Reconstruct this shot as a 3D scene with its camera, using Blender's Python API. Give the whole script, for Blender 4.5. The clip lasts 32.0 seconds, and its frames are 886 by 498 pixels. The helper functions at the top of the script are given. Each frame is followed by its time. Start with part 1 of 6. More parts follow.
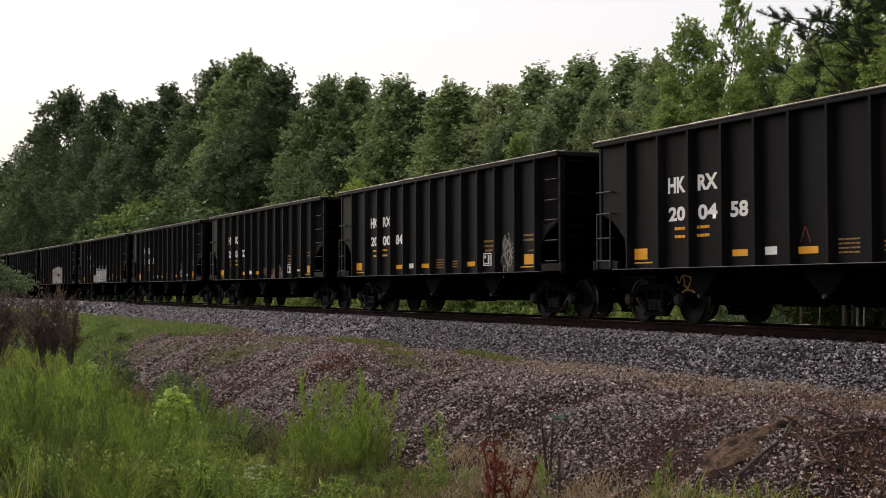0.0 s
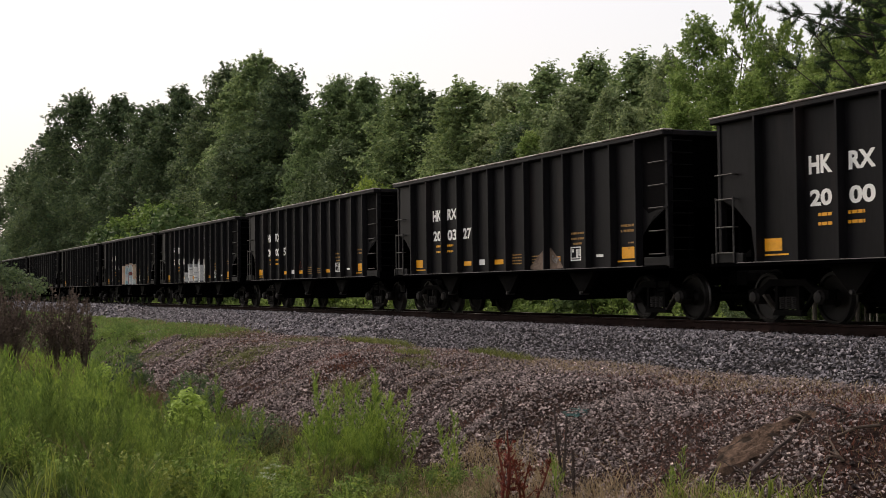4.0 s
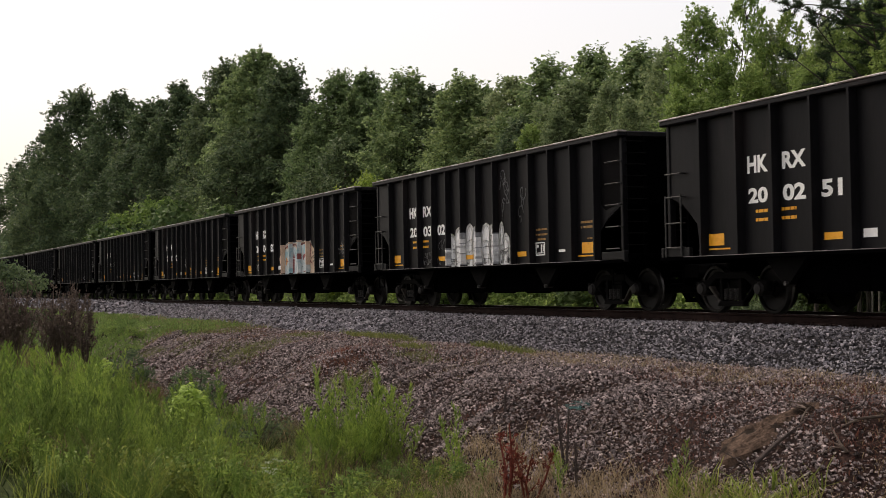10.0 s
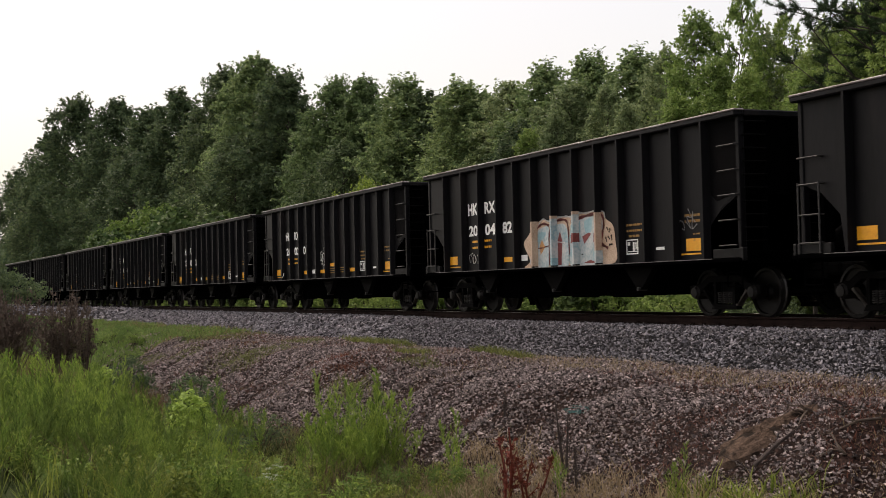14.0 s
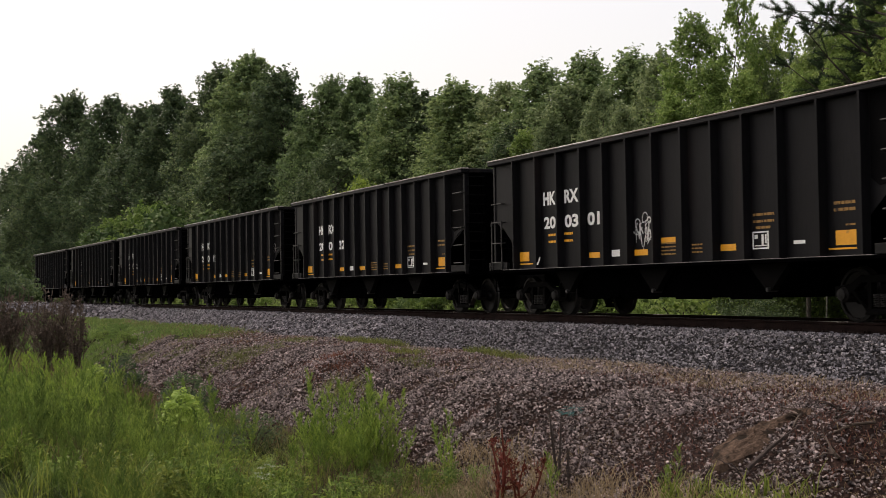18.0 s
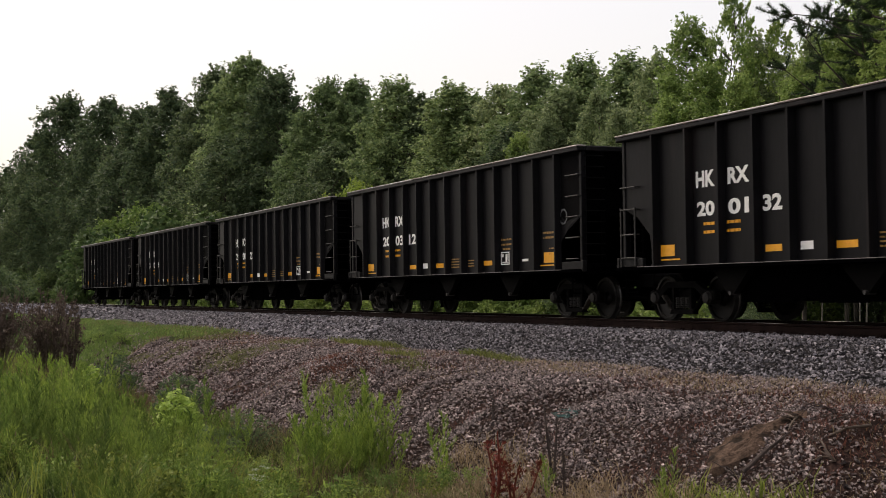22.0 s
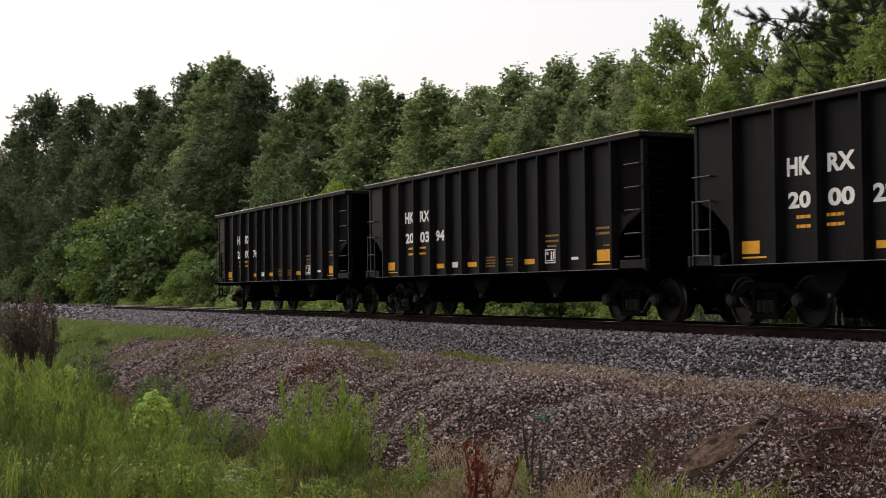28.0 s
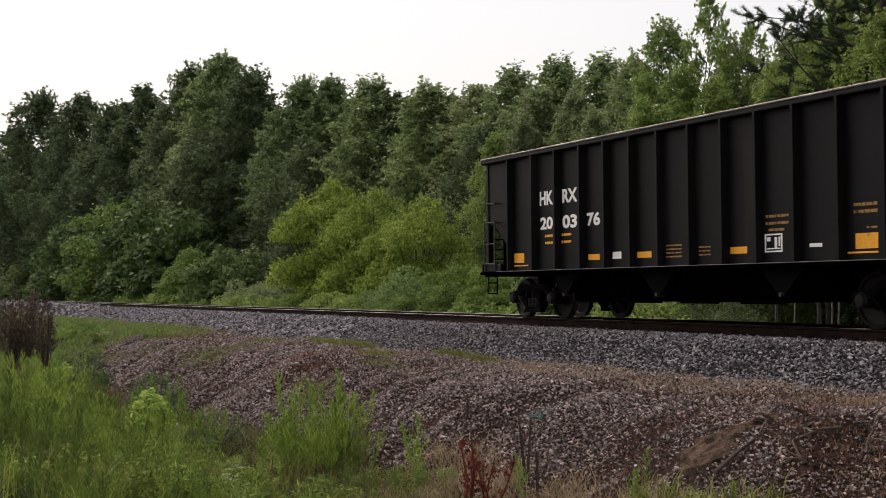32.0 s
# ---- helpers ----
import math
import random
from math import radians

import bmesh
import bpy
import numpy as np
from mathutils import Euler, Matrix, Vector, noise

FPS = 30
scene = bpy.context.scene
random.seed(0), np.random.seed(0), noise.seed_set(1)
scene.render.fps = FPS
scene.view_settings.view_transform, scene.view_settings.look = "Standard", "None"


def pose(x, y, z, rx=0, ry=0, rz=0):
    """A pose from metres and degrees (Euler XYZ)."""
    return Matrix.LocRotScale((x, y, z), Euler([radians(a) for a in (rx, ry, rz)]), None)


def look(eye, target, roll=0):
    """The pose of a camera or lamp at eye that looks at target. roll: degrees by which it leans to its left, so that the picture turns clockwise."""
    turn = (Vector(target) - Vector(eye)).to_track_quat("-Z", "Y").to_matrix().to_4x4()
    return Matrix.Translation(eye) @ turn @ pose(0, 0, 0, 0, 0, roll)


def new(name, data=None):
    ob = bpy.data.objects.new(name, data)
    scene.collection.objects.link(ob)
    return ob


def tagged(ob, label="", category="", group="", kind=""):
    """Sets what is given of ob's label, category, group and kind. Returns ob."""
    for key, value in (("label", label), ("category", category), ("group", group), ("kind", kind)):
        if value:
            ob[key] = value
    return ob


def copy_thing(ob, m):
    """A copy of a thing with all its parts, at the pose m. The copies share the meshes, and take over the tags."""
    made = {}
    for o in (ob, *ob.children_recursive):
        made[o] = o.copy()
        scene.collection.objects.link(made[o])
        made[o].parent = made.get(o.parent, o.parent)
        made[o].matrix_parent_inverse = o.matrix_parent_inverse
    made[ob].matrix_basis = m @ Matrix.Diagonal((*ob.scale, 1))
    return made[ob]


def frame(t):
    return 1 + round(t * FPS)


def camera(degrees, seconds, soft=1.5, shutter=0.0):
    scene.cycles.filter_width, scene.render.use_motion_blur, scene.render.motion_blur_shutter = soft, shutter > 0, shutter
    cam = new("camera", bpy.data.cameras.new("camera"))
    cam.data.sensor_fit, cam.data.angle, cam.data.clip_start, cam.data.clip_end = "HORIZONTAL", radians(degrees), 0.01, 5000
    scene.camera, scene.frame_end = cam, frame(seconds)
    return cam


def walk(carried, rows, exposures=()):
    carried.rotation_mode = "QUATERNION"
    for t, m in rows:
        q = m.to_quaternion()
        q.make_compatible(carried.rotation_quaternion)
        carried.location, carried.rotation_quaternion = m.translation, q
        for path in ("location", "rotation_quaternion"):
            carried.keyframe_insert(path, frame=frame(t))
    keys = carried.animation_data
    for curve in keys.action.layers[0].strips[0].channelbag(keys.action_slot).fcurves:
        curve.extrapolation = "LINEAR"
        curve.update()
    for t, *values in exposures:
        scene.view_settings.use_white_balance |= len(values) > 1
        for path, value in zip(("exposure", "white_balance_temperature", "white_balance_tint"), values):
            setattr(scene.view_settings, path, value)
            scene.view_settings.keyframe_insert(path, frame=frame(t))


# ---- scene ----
# A freight train of open-top hopper cars passes on a low embankment beside a wood, at dusk.
# x runs along the track in the train's direction, y across it towards the wood, z up from the rail's top.
EYE = Vector((0.0, -16.063, 0.695))


def aim(yaw, pitch, roll, dx=0.0, dy=0.0, dz=0.0):
    a, b = radians(yaw), radians(pitch)
    eye = EYE + Vector((dx, dy, dz))
    return look(eye, eye + Vector((-math.sin(a) * math.cos(b), math.cos(a) * math.cos(b), math.sin(b))), roll)


cam = camera(36.36, 32.0, soft=0.7, shutter=0.15)
walk(cam, [
    (0.0, aim(66.68, 1.85, -0.22, 0.000, 0.007, 0.016)),
    (0.5, aim(66.71, 1.92, -0.26, 0.012, -0.003, 0.015)),
    (1.0, aim(66.67, 1.95, -0.28, 0.025, -0.011, 0.009)),
    (1.5, aim(66.69, 1.94, -0.27, 0.013, -0.001, 0.010)),
    (2.0, aim(66.85, 1.95, -0.40, 0.006, 0.003, 0.009)),
    (2.5, aim(66.94, 1.84, -0.47, 0.011, -0.006, 0.002)),
    (3.0, aim(67.04, 1.79, -0.65, 0.033, -0.021, 0.008)),
    (3.5, aim(67.15, 1.82, -0.79, 0.046, -0.021, 0.012)),
    (5.5, aim(67.24, 1.82, -0.59, 0.031, -0.023, 0.010)),
    (6.0, aim(67.27, 1.85, -0.64, 0.031, -0.022, 0.008)),
    (6.5, aim(67.35, 1.81, -0.72, 0.047, -0.022, 0.012)),
    (7.0, aim(67.42, 1.78, -0.72, 0.040, -0.024, 0.013)),
    (7.5, aim(67.36, 1.81, -0.72, 0.024, -0.021, 0.010)),
    (8.0, aim(67.36, 1.79, -0.83, 0.018, -0.017, 0.003)),
    (8.5, aim(67.35, 1.78, -0.96, -0.007, -0.006, 0.001)),
    (9.0, aim(67.30, 1.75, -1.12, -0.003, -0.002, -0.001)),
    (9.5, aim(67.27, 1.67, -1.13, -0.010, 0.008, -0.006)),
    (10.0, aim(67.21, 1.59, -1.11, -0.026, 0.009, -0.006)),
    (10.5, aim(67.20, 1.63, -1.21, -0.018, 0.015, 0.001)),
    (11.0, aim(67.20, 1.68, -1.28, -0.000, 0.009, -0.003)),
    (11.5, aim(67.19, 1.74, -1.31, 0.005, -0.004, -0.005)),
    (12.0, aim(67.21, 1.74, -1.35, 0.006, 0.001, 0.001)),
    (12.5, aim(67.25, 1.70, -1.36, 0.016, -0.007, -0.007)),
    (13.0, aim(67.18, 1.74, -1.35, 0.027, -0.006, 0.001)),
    (13.5, aim(67.15, 1.78, -1.36, 0.031, -0.018, 0.001)),
    (14.0, aim(67.16, 1.79, -1.48, 0.042, -0.016, 0.003)),
    (14.5, aim(67.13, 1.79, -1.54, 0.019, -0.008, 0.000)),
    (16.5, aim(67.01, 1.87, -1.32, -0.004, 0.007, -0.002)),
    (17.0, aim(66.97, 1.88, -1.19, -0.009, 0.006, -0.007)),
    (17.5, aim(66.92, 1.85, -1.09, -0.007, 0.006, -0.002)),
    (18.0, aim(66.90, 1.81, -1.00, -0.013, 0.001, -0.004)),
    (18.5, aim(66.85, 1.81, -0.99, 0.002, -0.002, -0.001)),
    (19.0, aim(66.90, 1.85, -0.98, 0.016, -0.000, 0.003)),
    (19.5, aim(66.86, 1.90, -0.75, -0.008, 0.006, 0.001)),
    (20.0, aim(66.84, 1.90, -0.72, 0.001, 0.004, -0.001)),
    (20.5, aim(66.82, 1.95, -0.70, -0.014, 0.009, -0.010)),
    (21.0, aim(66.81, 1.92, -0.82, -0.043, 0.024, -0.010)),
    (21.5, aim(66.74, 1.87, -0.81, -0.030, 0.010, -0.004)),
    (22.0, aim(66.72, 1.91, -0.83, -0.035, 0.009, -0.010)),
    (22.5, aim(66.68, 1.92, -0.95, -0.032, 0.011, -0.010)),
    (23.0, aim(66.66, 1.92, -1.08, -0.026, 0.020, -0.012)),
    (23.5, aim(66.60, 1.89, -1.09, -0.021, 0.017, -0.012)),
    (24.0, aim(66.61, 1.83, -1.06, -0.015, 0.011, -0.009)),
    (24.5, aim(66.57, 1.90, -1.10, -0.000, 0.008, -0.002)),
    (25.0, aim(66.56, 1.91, -1.09, 0.009, 0.003, -0.000)),
    (25.5, aim(66.36, 1.95, -0.98, -0.018, 0.016, -0.006)),
    (27.5, aim(65.84, 1.92, -0.61, -0.038, 0.025, -0.012)),
    (28.0, aim(65.82, 1.95, -0.61, -0.014, 0.010, -0.005)),
    (28.5, aim(65.81, 1.90, -0.71, -0.015, 0.011, -0.002)),
    (29.0, aim(65.73, 1.87, -0.73, -0.017, 0.008, -0.001)),
    (29.5, aim(65.71, 1.88, -0.69, -0.025, 0.014, -0.004)),
    (30.0, aim(65.64, 1.92, -0.61, -0.015, 0.012, -0.003)),
    (30.5, aim(65.72, 1.96, -0.54, -0.017, 0.010, 0.003)),
    (31.0, aim(65.70, 1.99, -0.53, -0.014, -0.003, -0.000)),
    (31.5, aim(65.70, 1.96, -0.58, -0.013, 0.001, -0.002)),
    (32.0, aim(65.66, 1.86, -0.50, -0.005, -0.004, 0.006)),
], exposures=[(0.0, 0.42, 6950, 13.0), (32.0, 0.42, 6950, 13.0)])

# ---- light: a bright hazy evening sky, the sun low behind the wood ----
SUN_ELEVATION, SUN_TURN = radians(56), radians(-112)
world = bpy.data.worlds.new("sky")
scene.world = world
world.use_nodes = True
wn = world.node_tree.nodes
sky = wn.new("ShaderNodeTexSky")
sky.sky_type, sky.sun_disc = "NISHITA", False
sky.sun_elevation, sky.sun_rotation = SUN_ELEVATION, SUN_TURN
sky.air_density, sky.dust_density, sky.ozone_density = 1.0, 5.0, 0.4
haze = wn.new("ShaderNodeMix")
haze.data_type = "RGBA"
haze.inputs[0].default_value = 0.5
haze.inputs[7].default_value = (5.6, 5.45, 5.35, 1)
world.node_tree.links.new(sky.outputs[0], haze.inputs[6])
world.node_tree.links.new(haze.outputs[2], wn["Background"].inputs[0])
wn["Background"].inputs[1].default_value = 0.15
sun = new("sun", bpy.data.lights.new("sun", "SUN"))
sun.data.energy, sun.data.angle, sun.data.color = 1.25, radians(18), (1.0, 0.93, 0.85)
sun.matrix_world = look((0, 0, 60), Vector((0, 0, 60)) - Vector((math.sin(SUN_TURN) * math.cos(SUN_ELEVATION), math.cos(SUN_TURN) * math.cos(SUN_ELEVATION), math.sin(SUN_ELEVATION))))

# ---- the track's line ----
BEND, GRADE = -0.000364, -0.0033


def ty(x):
    return BEND * x * x / 2


def tz(x):
    return GRADE * x


def on_track(x, y, z):
    return Vector((x, y + ty(x), z + tz(x)))


def track_pose(x):
    return Matrix.Translation((x, ty(x), tz(x))) @ Euler((0, -math.atan(GRADE), math.atan(BEND * x))).to_matrix().to_4x4()


PROFILE_Y = [-900, -60, -17, -14.5, -12, -10.5, -9.3, -8.3, -7.2, -6.2, -5.5, -3.4, -2.8, 2.8, 3.6, 6, 12, 40, 900]
PROFILE_Z = [-0.6, -0.9, -0.92, -1.2, -1.85, -2.2, -2.32, -2.22, -1.66, -1.14, -0.96, -0.79, -0.78, -0.95, -1.0, -1.15, -0.9, 0.0, 3.0]


def ground_z(x, y):
    """Height of the ground; y is measured from the track's line."""
    z = float(np.interp(y, PROFILE_Y, PROFILE_Z)) + tz(max(min(x, 150), -260))
    near = math.exp(-((y + 7) / 5) ** 2)
    bump = noise.noise((x * 0.22, y * 0.3, 1.0)) * 0.12 * near + noise.noise((x * 0.9, y * 0.9, 5.0)) * 0.05 * near
    # rain has cut folds into the bank, running down its slope
    slope = float(np.interp(y, [-9.2, -8.0, -6.2, -5.0, -4.2], [0, 1, 1, 0.5, 0]))
    u = x + 0.35 * y + noise.noise((x * 0.3, y * 0.3, 7.0)) * 1.2
    folds = noise.noise((u * 0.55, y * 0.12, 2.0)) * 0.3 + noise.noise((u * 1.3, y * 0.25, 4.0)) * 0.16
    return z + bump + folds * slope


# ---- materials ----
def node_mat(name):
    m = bpy.data.materials.new(name)
    m.use_nodes = True
    return m, m.node_tree.nodes, m.node_tree.links, m.node_tree.nodes["Principled BSDF"]


def ramp_node(nodes, stops):
    r = nodes.new("ShaderNodeValToRGB")
    while len(r.color_ramp.elements) < len(stops):
        r.color_ramp.elements.new(0.5)
    for e, (pos, col) in zip(r.color_ramp.elements, stops):
        e.position, e.color = pos, (*col, 1)
    return r


def surface(name, dark, light, rough=0.7, metal=0.0, scale=6.0, fine=60.0, bump=0.15, wear=None, wear_at=0.62, island=0.0, spread=0.0, spec=0.5, drawn=1.0):
    """A worn surface: two colours mixed at two scales, patches of wear, and a fine relief; drawn: how far marks run downwards."""
    m, nodes, links, bsdf = node_mat(name)
    co = nodes.new("ShaderNodeTexCoord")
    n1, n2 = nodes.new("ShaderNodeTexNoise"), nodes.new("ShaderNodeTexNoise")
    n1.inputs["Scale"].default_value, n2.inputs["Scale"].default_value = scale, fine
    n1.inputs["Detail"].default_value, n2.inputs["Detail"].default_value = 5, 4
    run = nodes.new("ShaderNodeMapping")
    run.inputs["Scale"].default_value = (1, 1, 1 / drawn)
    links.new(co.outputs["Object"], run.inputs["Vector"])
    links.new(run.outputs[0], n1.inputs["Vector"])
    links.new(run.outputs[0], n2.inputs["Vector"])
    mixn = nodes.new("ShaderNodeMath")
    mixn.operation = "MULTIPLY_ADD"
    links.new(n2.outputs["Fac"], mixn.inputs[0])
    mixn.inputs[1].default_value = 0.5
    half = nodes.new("ShaderNodeMath")
    half.operation = "MULTIPLY"
    half.inputs[1].default_value = 0.5
    links.new(n1.outputs["Fac"], half.inputs[0])
    links.new(half.outputs[0], mixn.inputs[2])
    r = ramp_node(nodes, [(0.36, dark), (0.62, light)])
    links.new(mixn.outputs[0], r.inputs[0])
    col = r.outputs[0]
    if wear:
        n3 = nodes.new("ShaderNodeTexNoise")
        n3.inputs["Scale"].default_value, n3.inputs["Detail"].default_value = scale * 0.6, 8
        links.new(run.outputs[0], n3.inputs["Vector"])
        w = ramp_node(nodes, [(wear_at, (0, 0, 0)), (wear_at + 0.1, (1, 1, 1))])
        links.new(n3.outputs["Fac"], w.inputs[0])
        mx = nodes.new("ShaderNodeMix")
        mx.data_type = "RGBA"
        links.new(w.outputs[0], mx.inputs[0])
        links.new(col, mx.inputs[6])
        mx.inputs[7].default_value = (*wear, 1)
        col = mx.outputs[2]
    if island or spread:
        src = nodes.new("ShaderNodeNewGeometry").outputs["Random Per Island"] if island else nodes.new("ShaderNodeObjectInfo").outputs["Random"]
        hsv = nodes.new("ShaderNodeHueSaturation")
        mr = nodes.new("ShaderNodeMapRange")
        k = island or spread
        mr.inputs[3].default_value, mr.inputs[4].default_value = 1 - k, 1 + k
        links.new(src, mr.inputs[0])
        links.new(mr.outputs[0], hsv.inputs["Value"])
        links.new(col, hsv.inputs["Color"])
        col = hsv.outputs[0]
    links.new(col, bsdf.inputs["Base Color"])
    bsdf.inputs["Roughness"].default_value, bsdf.inputs["Metallic"].default_value = rough, metal
    bsdf.inputs["Specular IOR Level"].default_value = spec
    if bump:
        b = nodes.new("ShaderNodeBump")
        b.inputs["Strength"].default_value, b.inputs["Distance"].default_value = bump, 0.02
        links.new(mixn.outputs[0], b.inputs["Height"])
        links.new(b.outputs[0], bsdf.inputs["Normal"])
    return m


def leafy(name, dark, light, through_light=0.35, rough=0.55, tree=0.0):
    """Leaves: each piece has its own tint, each plant its own; some light passes through."""
    m, nodes, links, bsdf = node_mat(name)
    geo, info = nodes.new("ShaderNodeNewGeometry"), nodes.new("ShaderNodeObjectInfo")
    r = ramp_node(nodes, [(0.0, dark), (1.0, light)])
    links.new(geo.outputs["Random Per Island"], r.inputs[0])
    hsv = nodes.new("ShaderNodeHueSaturation")
    mr, mh = nodes.new("ShaderNodeMapRange"), nodes.new("ShaderNodeMapRange")
    mr.inputs[3].default_value, mr.inputs[4].default_value = 1 - tree, 1 + tree
    mh.inputs[3].default_value, mh.inputs[4].default_value = 0.5 + tree * 0.05, 0.5 - tree * 0.05
    links.new(info.outputs["Random"], mr.inputs[0])
    links.new(info.outputs["Random"], mh.inputs[0])
    links.new(mr.outputs[0], hsv.inputs["Value"])
    links.new(mh.outputs[0], hsv.inputs["Hue"])
    links.new(r.outputs[0], hsv.inputs["Color"])
    links.new(hsv.outputs[0], bsdf.inputs["Base Color"])
    bsdf.inputs["Roughness"].default_value = rough
    bsdf.inputs["Specular IOR Level"].default_value = 0.18
    tl, mx = nodes.new("ShaderNodeBsdfTranslucent"), nodes.new("ShaderNodeMixShader")
    links.new(hsv.outputs[0], tl.inputs["Color"])
    mx.inputs[0].default_value = through_light
    links.new(bsdf.outputs[0], mx.inputs[1])
    links.new(tl.outputs[0], mx.inputs[2])
    links.new(mx.outputs[0], nodes["Material Output"].inputs["Surface"])
    return m


BLACK = surface("black_car_paint", (0.0018, 0.0016, 0.002), (0.006, 0.0053, 0.0066), 0.5, 0, 1.6, 22, 0.05, wear=(0.0135, 0.01, 0.0098), wear_at=0.57, spec=0.12, drawn=6.0)
# the car black made darker: shade of ends and underframe is in the colour
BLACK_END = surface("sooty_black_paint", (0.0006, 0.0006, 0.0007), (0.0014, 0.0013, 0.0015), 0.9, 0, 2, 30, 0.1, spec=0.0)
# rust in patches; the whitish tone paints the highlight along the top edge
CHORD = surface("rusted_top_chord", (0.085, 0.06, 0.05), (0.32, 0.285, 0.265), 0.55, 0.2, 2.2, 40, 0.2, wear=(0.47, 0.45, 0.44), wear_at=0.55)
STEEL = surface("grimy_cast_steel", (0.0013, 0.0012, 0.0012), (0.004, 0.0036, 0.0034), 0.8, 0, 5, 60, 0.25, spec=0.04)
WHEEL_RIM = surface("polished_wheel_rim", (0.02, 0.018, 0.017), (0.06, 0.055, 0.052), 0.35, 0.5, 8, 60, 0.1, spec=0.3)
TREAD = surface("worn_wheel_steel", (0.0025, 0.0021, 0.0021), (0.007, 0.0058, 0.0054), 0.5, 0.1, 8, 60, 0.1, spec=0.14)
RUNG = surface("worn_rung_steel", (0.012, 0.0115, 0.011), (0.035, 0.032, 0.03), 0.6, 0.3, 9, 60, 0.1)
STRUT_LIT = surface("worn_frame_steel", (0.02, 0.017, 0.015), (0.07, 0.058, 0.05), 0.65, 0.1, 9, 60, 0.2, spec=0.2)
SILL_HIGHLIGHT = surface("worn_sill_lip", (0.02, 0.019, 0.02), (0.06, 0.056, 0.056), 0.5, 0.2, 4, 60, 0.1)
END_PLATE = surface("dusty_end_plate", (0.003, 0.0028, 0.003), (0.011, 0.0104, 0.0105), 0.6, 0, 5, 50, 0.1, spec=0.15)
SPRING = surface("worn_spring_steel", (0.006, 0.0052, 0.005), (0.02, 0.017, 0.0155), 0.6, 0.1, 12, 60, 0.1, spec=0.2)
RAIL = surface("rusty_rail_side", (0.009, 0.0052, 0.0045), (0.026, 0.0145, 0.012), 0.9, 0, 4, 50, 0.3, spec=0.08)
RAIL_TOP = surface("polished_rail_head", (0.28, 0.27, 0.26), (0.42, 0.41, 0.4), 0.42, 1.0, 6, 60, 0.02)
TIE = surface("creosoted_tie", (0.015, 0.011, 0.009), (0.045, 0.035, 0.028), 0.9, 0, 7, 50, 0.5, spread=0.35, spec=0.1)
WHITE = surface("white_stencil_paint", (0.74, 0.73, 0.7), (0.84, 0.83, 0.8), 0.6, 0, 5, 60, 0.05, wear=(0.5, 0.49, 0.46), wear_at=0.7)
YELLOW = surface("yellow_reflective_tape", (0.68, 0.29, 0.009), (0.82, 0.38, 0.014), 0.45, 0, 8, 80, 0.05, wear=(0.3, 0.15, 0.03), wear_at=0.68)
DULL_YELLOW = surface("faded_yellow_stencil", (0.2, 0.105, 0.025), (0.34, 0.18, 0.035), 0.6, 0, 8, 80, 0.05, wear=(0.03, 0.02, 0.012), wear_at=0.6)
SPRAY_WHITE = surface("white_spray_paint", (0.5, 0.5, 0.5), (0.78, 0.77, 0.76), 0.5, 0, 3, 30, 0.05, wear=(0.22, 0.22, 0.24), wear_at=0.62)
SPRAY_GREY = surface("grey_spray_paint", (0.14, 0.14, 0.145), (0.34, 0.34, 0.35), 0.5, 0, 2.2, 14, 0.05)
SPRAY_DUST = surface("grey_overspray", (0.006, 0.006, 0.0065), (0.04, 0.04, 0.042), 0.6, 0, 7, 60, 0.05)
SPRAY_RED = surface("red_spray_paint", (0.26, 0.05, 0.03), (0.42, 0.1, 0.07), 0.5, 0, 4, 30, 0.05)
SPRAY_BLUE = surface("pale_blue_spray_paint", (0.2, 0.36, 0.4), (0.32, 0.48, 0.52), 0.5, 0, 4, 30, 0.05)
SPRAY_ORANGE = surface("orange_spray_paint", (0.4, 0.16, 0.05), (0.55, 0.28, 0.1), 0.5, 0, 4, 30, 0.05)
SPRAY_CREAM = surface("cream_spray_paint", (0.42, 0.27, 0.18), (0.62, 0.46, 0.34), 0.5, 0, 3, 30, 0.05)
SPRAY_PALE = surface("blue_white_spray_paint", (0.22, 0.35, 0.39), (0.58, 0.58, 0.56), 0.5, 0, 2.2, 16, 0.05)
SPRAY_MAROON = surface("maroon_spray_paint", (0.14, 0.022, 0.02), (0.24, 0.05, 0.045), 0.5, 0, 4, 30, 0.05)
SPRAY_TAN = surface("tan_primer", (0.07, 0.042, 0.03), (0.21, 0.15, 0.11), 0.7, 0, 4, 30, 0.05, wear=(0.06, 0.032, 0.022), wear_at=0.55)
BALLAST = surface("grey_ballast_stone", (0.026, 0.024, 0.028), (0.285, 0.264, 0.282), 0.85, 0, 18, 90, 0.6, island=0.85, spec=0.12)
# bed near black: it paints the shadowed gaps between the ballast stones
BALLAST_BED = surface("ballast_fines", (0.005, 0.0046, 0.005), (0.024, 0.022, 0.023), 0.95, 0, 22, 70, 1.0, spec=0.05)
ROCK = surface("brown_grey_bank_rock", (0.02, 0.0155, 0.015), (0.37, 0.3, 0.286), 0.9, 0, 16, 90, 0.6, island=0.8, spec=0.1)
PALE_BARK = surface("pale_smooth_bark", (0.1, 0.09, 0.075), (0.26, 0.24, 0.2), 0.85, 0, 6, 40, 0.4)
BARK = surface("rough_bark", (0.035, 0.028, 0.023), (0.1, 0.082, 0.066), 0.95, 0, 3, 30, 0.8)
LEAF = leafy("broad_leaves", (0.098, 0.152, 0.066), (0.25, 0.325, 0.132), 0.52, tree=0.2)
